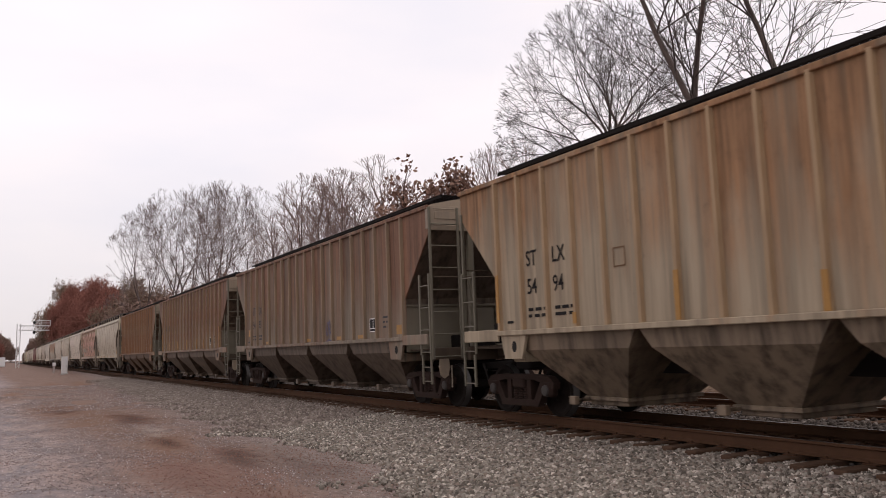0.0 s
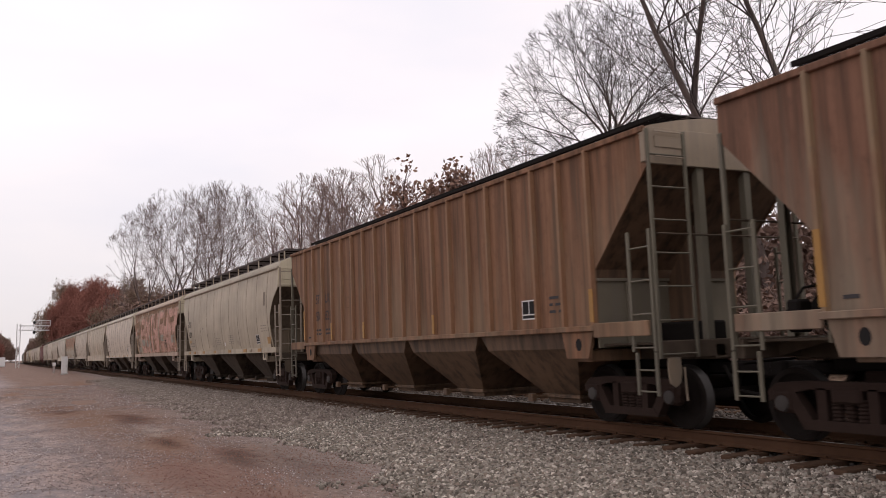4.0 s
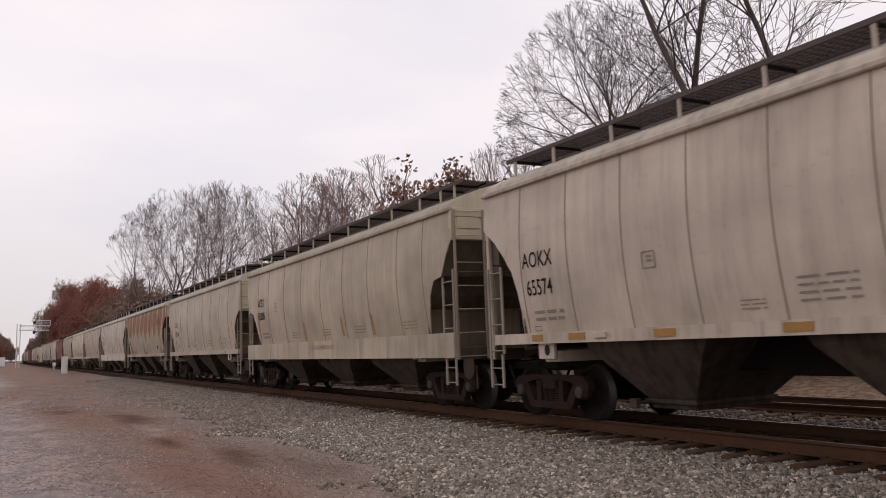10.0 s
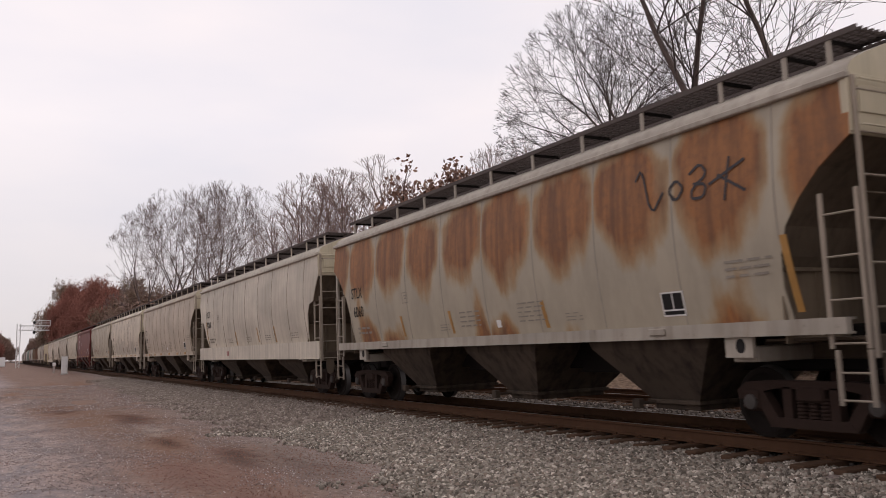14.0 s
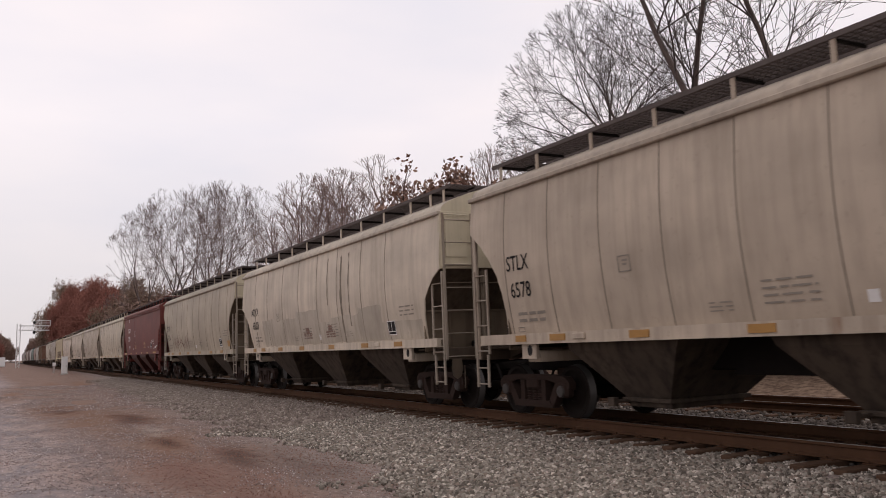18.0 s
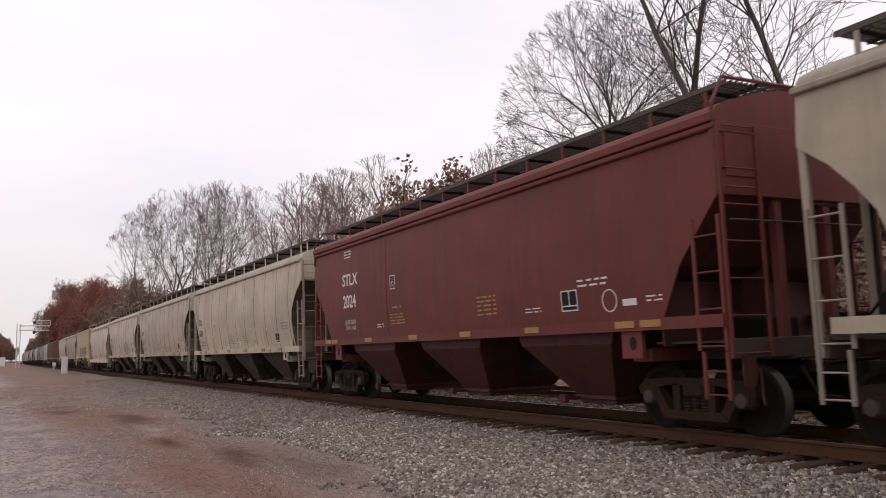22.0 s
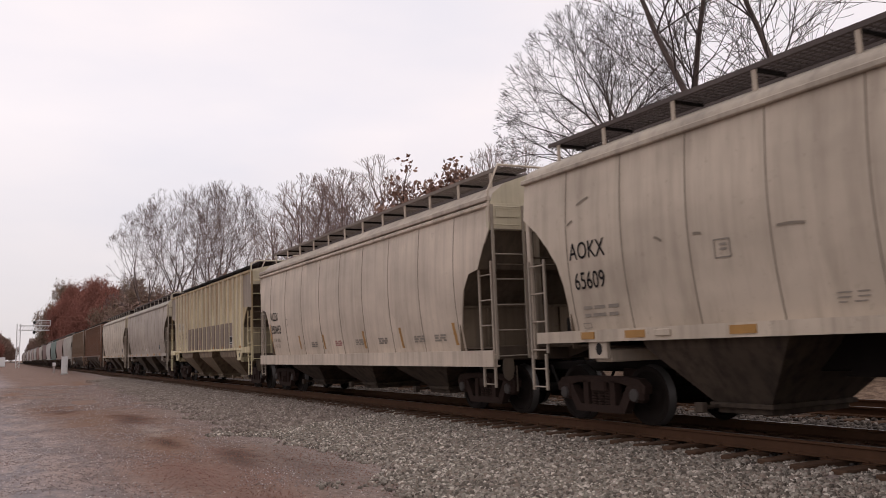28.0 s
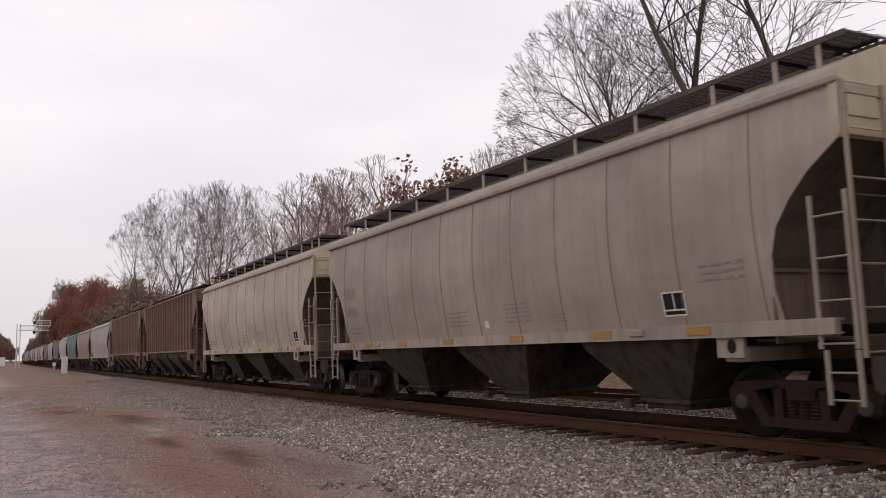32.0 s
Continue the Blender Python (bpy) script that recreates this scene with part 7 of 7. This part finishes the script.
@functools.lru_cache(None)
def stone_mat(name, stops):
    m, t, b = material(name)
    geo = t.nodes.new("ShaderNodeNewGeometry")
    c = ramp(t, geo.outputs["Random Per Island"], list(stops))
    f = noise_tex(t, coords(t), 60.0, 3.0)
    t.links.new(mix(t, ramp(t, f, [(0.3, (0, 0, 0)), (0.7, (0.35,) * 3)]), c, (0.11, 0.085, 0.07)), b.inputs["Base Color"])
    b.inputs["Roughness"].default_value = 0.9
    b.inputs["Specular IOR Level"].default_value = 0.2
    return m


BALLAST = stone_mat("crushed_stone", ((0.0, (0.070, 0.058, 0.048)), (0.28, (0.168, 0.148, 0.122)), (0.45, (0.250, 0.195, 0.162)), (0.62, (0.245, 0.224, 0.190)), (0.86, (0.38, 0.335, 0.285)), (1.0, (0.72, 0.64, 0.56))))
FAR_BALLAST = stone_mat("dusty_crushed_stone", ((0.0, (0.125, 0.098, 0.084)), (0.4, (0.205, 0.168, 0.144)), (0.8, (0.275, 0.228, 0.196)), (1.0, (0.44, 0.38, 0.33))))
LOTSTONE = stone_mat("mixed_gravel", ((0.0, (0.20, 0.155, 0.142)), (0.4, (0.28, 0.225, 0.21)), (0.85, (0.38, 0.315, 0.298)), (1.0, (0.64, 0.57, 0.55))))


DAMP = ((-14.35, 3.68, 1.5, 0.36), (-13.0, 4.62, 2.6, 0.55), (-12.6, 2.6, 2.2, 0.6), (-24.5, 3.25, 2.6, 0.45), (-17.2, 2.95, 1.8, 0.35), (-31.0, 1.8, 3.2, 0.6), (-10.4, 2.9, 1.2, 0.5))


def damp(x, y):
    """How deep in a patch of rotting leaves a place lies."""
    return max(math.exp(-(((x - a) / w) ** 2 + ((y - b) / h) ** 2)) for a, b, w, h in DAMP)


def shoulder(x, y):
    edge = 4.85 - 0.048 * (max(x, -30) + 10) - 0.02 * min(0, x + 30) + 0.4 * noise.noise((x * 0.3, 2.0, 0.0))
    gap = edge + 0.9 * noise.noise((x * 0.9, y * 0.9, 4.0)) - y
    if random.Random(int(x * 6151 + y * 92821)).random() < 0.46 + gap / 1.5 + 0.75 * damp(x, y):      # thins out towards the lot
        return None
    if y > 7.55 and abs(((x + 3.0) / 0.56) % 1.0 - 0.0) < 0.16 or y > 7.55 and ((x + 3.0) / 0.56) % 1.0 > 0.84:
        if y > 8.12 + 0.22 * noise.noise((x * 2.0, 0, 8.0)):
            return None
    return dirt_height(x, y)


stones("ballast", -19, -4.0, 3.1, 8.75, 1000, 0.046, BALLAST, "grey crushed-stone ballast along the rails", 1, shoulder)
stones("ballast", -70, -19, 4.2, 8.7, 260, 0.062, FAR_BALLAST, "grey crushed-stone ballast along the rails", 2, shoulder)
# stones between the rails: near-black colour stands for the shade under the train
SHADED_BALLAST = stone_mat("shade_dark_ballast", ((0.0, (0.010, 0.009, 0.008)), (0.6, (0.028, 0.025, 0.023)), (1.0, (0.09, 0.08, 0.072))))
stones("ballast", -34, -5.0, 8.95, 11.6, 90, 0.065, SHADED_BALLAST, "ballast between the rails, coloured near black for the train's shade", 13, lambda x, y: lay(y))
MIDDLE = stone_mat("dark_weathered_ballast", ((0.0, (0.030, 0.025, 0.022)), (0.5, (0.085, 0.070, 0.060)), (0.9, (0.15, 0.125, 0.108)), (1.0, (0.30, 0.26, 0.23))))
stones("ballast", -34, -5.0, 11.6, 17.6, 60, 0.070, MIDDLE, "grey crushed-stone ballast between the tracks", 3, lambda x, y: lay(y))


def loose(x, y):
    """Loose gravel thins out into the distance and gathers in patches."""
    m = 0.55 + 0.9 * noise.noise((x * 0.45, y * 0.8, 12.0))
    fade = min(1.0, max(0.0, (x + 34) / 16.0))
    return dirt_height(x, y) if random.Random(int(x * 7919 + y * 104729)).random() < m * fade - damp(x, y) else None


stones("gravel", -62, -30, -0.6, 6.6, 70, 0.032, LOTSTONE, "loose mixed gravel on the dirt lot", 6, lambda x, y: dirt_height(x, y) if noise.noise((x * 0.4, y * 0.8, 3.0)) > -0.15 else None)
stones("gravel", -34, -7.5, -0.6, 6.3, 420, 0.017, LOTSTONE, "loose mixed gravel on the dirt lot", 4, loose)


def leaf_patch(x, y):
    z = dirt_height(x, y)
    m = noise.noise((x * 0.35, y * 0.9, 3.0))
    spot = damp(x, y)
    return z if random.Random(int(x * 9173 + y * 3331)).random() < 0.008 + max(0, m - 0.1) * 0.3 + 0.9 * spot else None


def litter_mesh():
    rng = np.random.default_rng(9)
    pts = []
    for i in range(120000):
        x, y = rng.uniform(-34, -7), rng.uniform(0.0, 6.2)
        z = leaf_patch(x, y)
        if z is not None:
            pts.append((x, y, z + 0.006))
    return leaf_mesh("fallen_leaves", pts, 1, 0.011, 5, 0.006)


litter_ob = new("fallen_leaves", litter_mesh())
litter_ob.data.materials.append(leaf_mat("fallen_red_brown_leaves", (0.125, 0.064, 0.048), (0.30, 0.160, 0.120)))
tagged(litter_ob, "red-brown fallen leaves scattered on the gravel", "leaves", kind="stuff")

# ---- things along the line ----
GALV = plain("pale_galvanised_steel", (0.62, 0.60, 0.59), 0.6, 0.2, 0.15)
WHITE_STEEL = plain("white_painted_steel", (0.66, 0.65, 0.64), 0.5, 0, 0.12, 3.0)
BLACK_STEEL = plain("black_painted_steel", (0.022, 0.021, 0.021), 0.6, 0, 0.2)


def signal_gantry(x, y0, y1, h):
    t = tagged(new("signal_gantry"), "pale steel cantilever signal gantry over the tracks", "signal")
    t.matrix_basis = pose(x, 0, -0.4)
    mast = Shape()
    for dx in (-0.35, 0.35):
        for dy in (-0.35, 0.35):
            mast.box(dx - 0.08, dx + 0.08, y0 + dy - 0.08, y0 + dy + 0.08, 0, h + 1.0)
    for i in range(12):
        z = h / 12 * i
        for s in (-1, 1):
            mast.tube([(0.35 * s, y0 - 0.35, z), (0.35 * s, y0 + 0.35, z + h / 12)], 0.045, 4)
            mast.tube([(-0.35, y0 + 0.35 * s, z), (0.35, y0 + 0.35 * s, z + h / 12)], 0.045, 4)
    part("mast", mast.mesh("mast"), GALV, t)
    arm = Shape()
    for z in (h - 0.5, h + 0.5):
        for dx in (-0.4, 0.4):
            arm.box(dx - 0.08, dx + 0.08, y0, y1, z - 0.08, z + 0.08)
    for i in range(10):
        y = y0 + (y1 - y0) * i / 10
        for dx in (-0.4, 0.4):
            arm.tube([(dx, y, h - 0.5), (dx, y + (y1 - y0) / 10, h + 0.5)], 0.045, 4)
    part("arm", arm.mesh("arm"), GALV, t)
    bars_made = []
    for z in (h + 0.6, h + 1.15, h + 1.7):
        for dx in (-0.6, 0.6):
            bars_made.append((dx - 0.03, dx + 0.03, y1 - 2.6, y1 + 0.2, z - 0.03, z + 0.03))
        for dy in (y1 - 2.6, y1 + 0.2):
            bars_made.append((-0.57, 0.57, dy - 0.03, dy + 0.03, z - 0.03, z + 0.03))
    for dx in (-0.6, 0.6):
        for i in range(4):
            y = y1 - 2.6 + 2.8 * i / 3
            bars_made.append((dx - 0.03, dx + 0.03, y - 0.03, y + 0.03, h + 0.5, h + 1.7))
    for b in bars_made:
        part("railing_bar", Shape().box(*b).mesh("railing_bar"), GALV, t)
    for y, z in ((y1 - 3.1, h + 1.2), (y1 - 3.1, h - 1.0)):
        head = Shape()
        head.tube([(0.75, y, z), (0.83, y, z)], 0.33, 14)
        for dz in (-0.25, 0.0, 0.25):
            head.tube([(0.80, y, z + dz), (1.05, y, z + dz)], 0.08, 10)
        head.box(0.35, 0.75, y - 0.15, y + 0.15, z - 0.4, z + 0.4, 0.03)
        part("signal_head", head.mesh("signal_head"), BLACK_STEEL, t, "black round signal head")


signal_gantry(-210, 3.4, 9.6, 8.9)


def cabinet(x, y, w, d, h, label):
    t = tagged(new("equipment_cabinet"), label, "cabinet")
    t.matrix_basis = pose(x, y, lay(y))
    part("body", Shape().box(-d / 2, d / 2, -w / 2, w / 2, 0.12, h, 0.03).mesh("body"), WHITE_STEEL, t)
    part("base", Shape().box(-d / 2 - 0.06, d / 2 + 0.06, -w / 2 - 0.06, w / 2 + 0.06, -0.1, 0.12, 0.02).mesh("base"), plain("pale_concrete", (0.42, 0.40, 0.38), 0.9), t)
    part("roof", Shape().box(-d / 2 - 0.05, d / 2 + 0.05, -w / 2 - 0.05, w / 2 + 0.05, h, h + 0.06, 0.02).mesh("roof"), WHITE_STEEL, t)
    door = part("door", Shape().box(d / 2, d / 2 + 0.02, -w / 2 + 0.05, w / 2 - 0.05, 0.2, h - 0.08, 0.008).mesh("door"), WHITE_STEEL, t)
    part("handle", Shape().box(d / 2 + 0.02, d / 2 + 0.05, w / 2 - 0.18, w / 2 - 0.14, h * 0.45, h * 0.55, 0.006).mesh("handle"), BLACK_STEEL, door)


cabinet(-104, 6.45, 0.62, 0.7, 1.95, "white steel trackside equipment cabinet on a concrete base")
cabinet(-300, 0.1, 2.6, 3.0, 2.9, "white equipment shed beside the line")
post_t = tagged(new("marker_post"), "short weathered white marker post", "post")
post_t.matrix_basis = pose(-118, 6.1, lay(6.1))
part("shaft", Shape().box(-0.12, 0.12, -0.14, 0.14, -0.1, 1.35, 0.03).mesh("shaft"), plain("weathered_pale_wood", (0.36, 0.31, 0.29), 0.9), post_t)
part("plate", Shape().box(0.12, 0.14, -0.2, 0.2, 0.95, 1.35, 0.006).mesh("plate"), WHITE_STEEL, post_t)


def house(x, y, turn):
    """A grey sided house beyond the trees, seen in glimpses between the cars."""
    t = tagged(new("house"), "grey sided house with white-framed windows behind the trees", "house")
    t.matrix_basis = pose(x, y, 0.3, 0, 0, turn)
    siding = plain("grey_house_siding", (0.27, 0.26, 0.27), 0.8, 0, 0.1, 2.0)
    w, d, h = 6.0, 4.0, 6.0
    wall = Shape()
    for i in range(24):
        z = h * i / 24
        wall.box(-w, w, -d, -d + 0.05, z, z + h / 24 - 0.012)
        wall.box(w - 0.05, w, -d, d, z, z + h / 24 - 0.012)
    wall.box(-w, w - 0.06, -d + 0.06, d, 0, h)
    part("wall", wall.mesh("wall"), siding, t)
    roof = Shape()
    roof.prism([(-w - 0.4, h), (w + 0.4, h), (w + 0.4, h + 0.2), (0, h + 3.0), (-w - 0.4, h + 0.2)], -d - 0.4, d + 0.4)
    part("roof", roof.mesh("roof"), plain("dark_grey_shingles", (0.10, 0.095, 0.10), 0.9), t)
    part("eave_board", Shape().box(-w - 0.42, w + 0.42, -d - 0.46, -d - 0.40, h - 0.06, h + 0.2, 0.01).mesh("eave_board"), WHITE_STEEL, t)
    glass, gtree, gbs = material("dark_window_glass")
    gbs.inputs["Base Color"].default_value = (0.02, 0.022, 0.025, 1)
    gbs.inputs["Roughness"].default_value = 0.08
    for bx in (-3.4, 0.4, 3.6):
        for fz in (1.0, 4.0):
            win = Shape()
            for dx in (-0.62, 0.0, 0.62):
                win.box(bx + dx - 0.06, bx + dx + 0.06, -d - 0.06, -d + 0.02, fz, fz + 1.35, 0.01)
            for dz in (0.0, 0.66, 1.30):
                win.box(bx - 0.68, bx + 0.68, -d - 0.05, -d + 0.02, fz + dz - 0.05, fz + dz + 0.05, 0.01)
            o = part("window", win.mesh("window"), WHITE_STEEL, t)
            part("pane", Shape().box(bx - 0.6, bx + 0.6, -d - 0.025, -d - 0.005, fz, fz + 1.3).mesh("pane"), glass, o)


house(-44, 46, 45)


# ---- what moves: the cars roll, the wheelsets turn ----
def motions():
    times = [float(t) for t in range(0, 33, 2)]
    for car, rear in CARS:
        rows = []
        for t in times:
            x = rear + travel(t)
            shift, heading = bend(x)
            rows.append((t, pose(x, AXIS_Y + shift, AXIS_Z, CANT, 0, heading)))
        walk(car, rows)
    spins = [i / 30 for i in range(961)]
    first = WHEELSETS[0]
    walk(first, [(t, pose(0, 0, 0, 0, math.degrees(travel(t) / WHEEL_R) % 360.0, 0)) for t in spins])
    keys = first.animation_data
    for w in WHEELSETS[1:]:
        w.rotation_mode = "QUATERNION"
        own = w.animation_data_create()
        own.action = keys.action
        own.action_slot = keys.action_slot


motions()
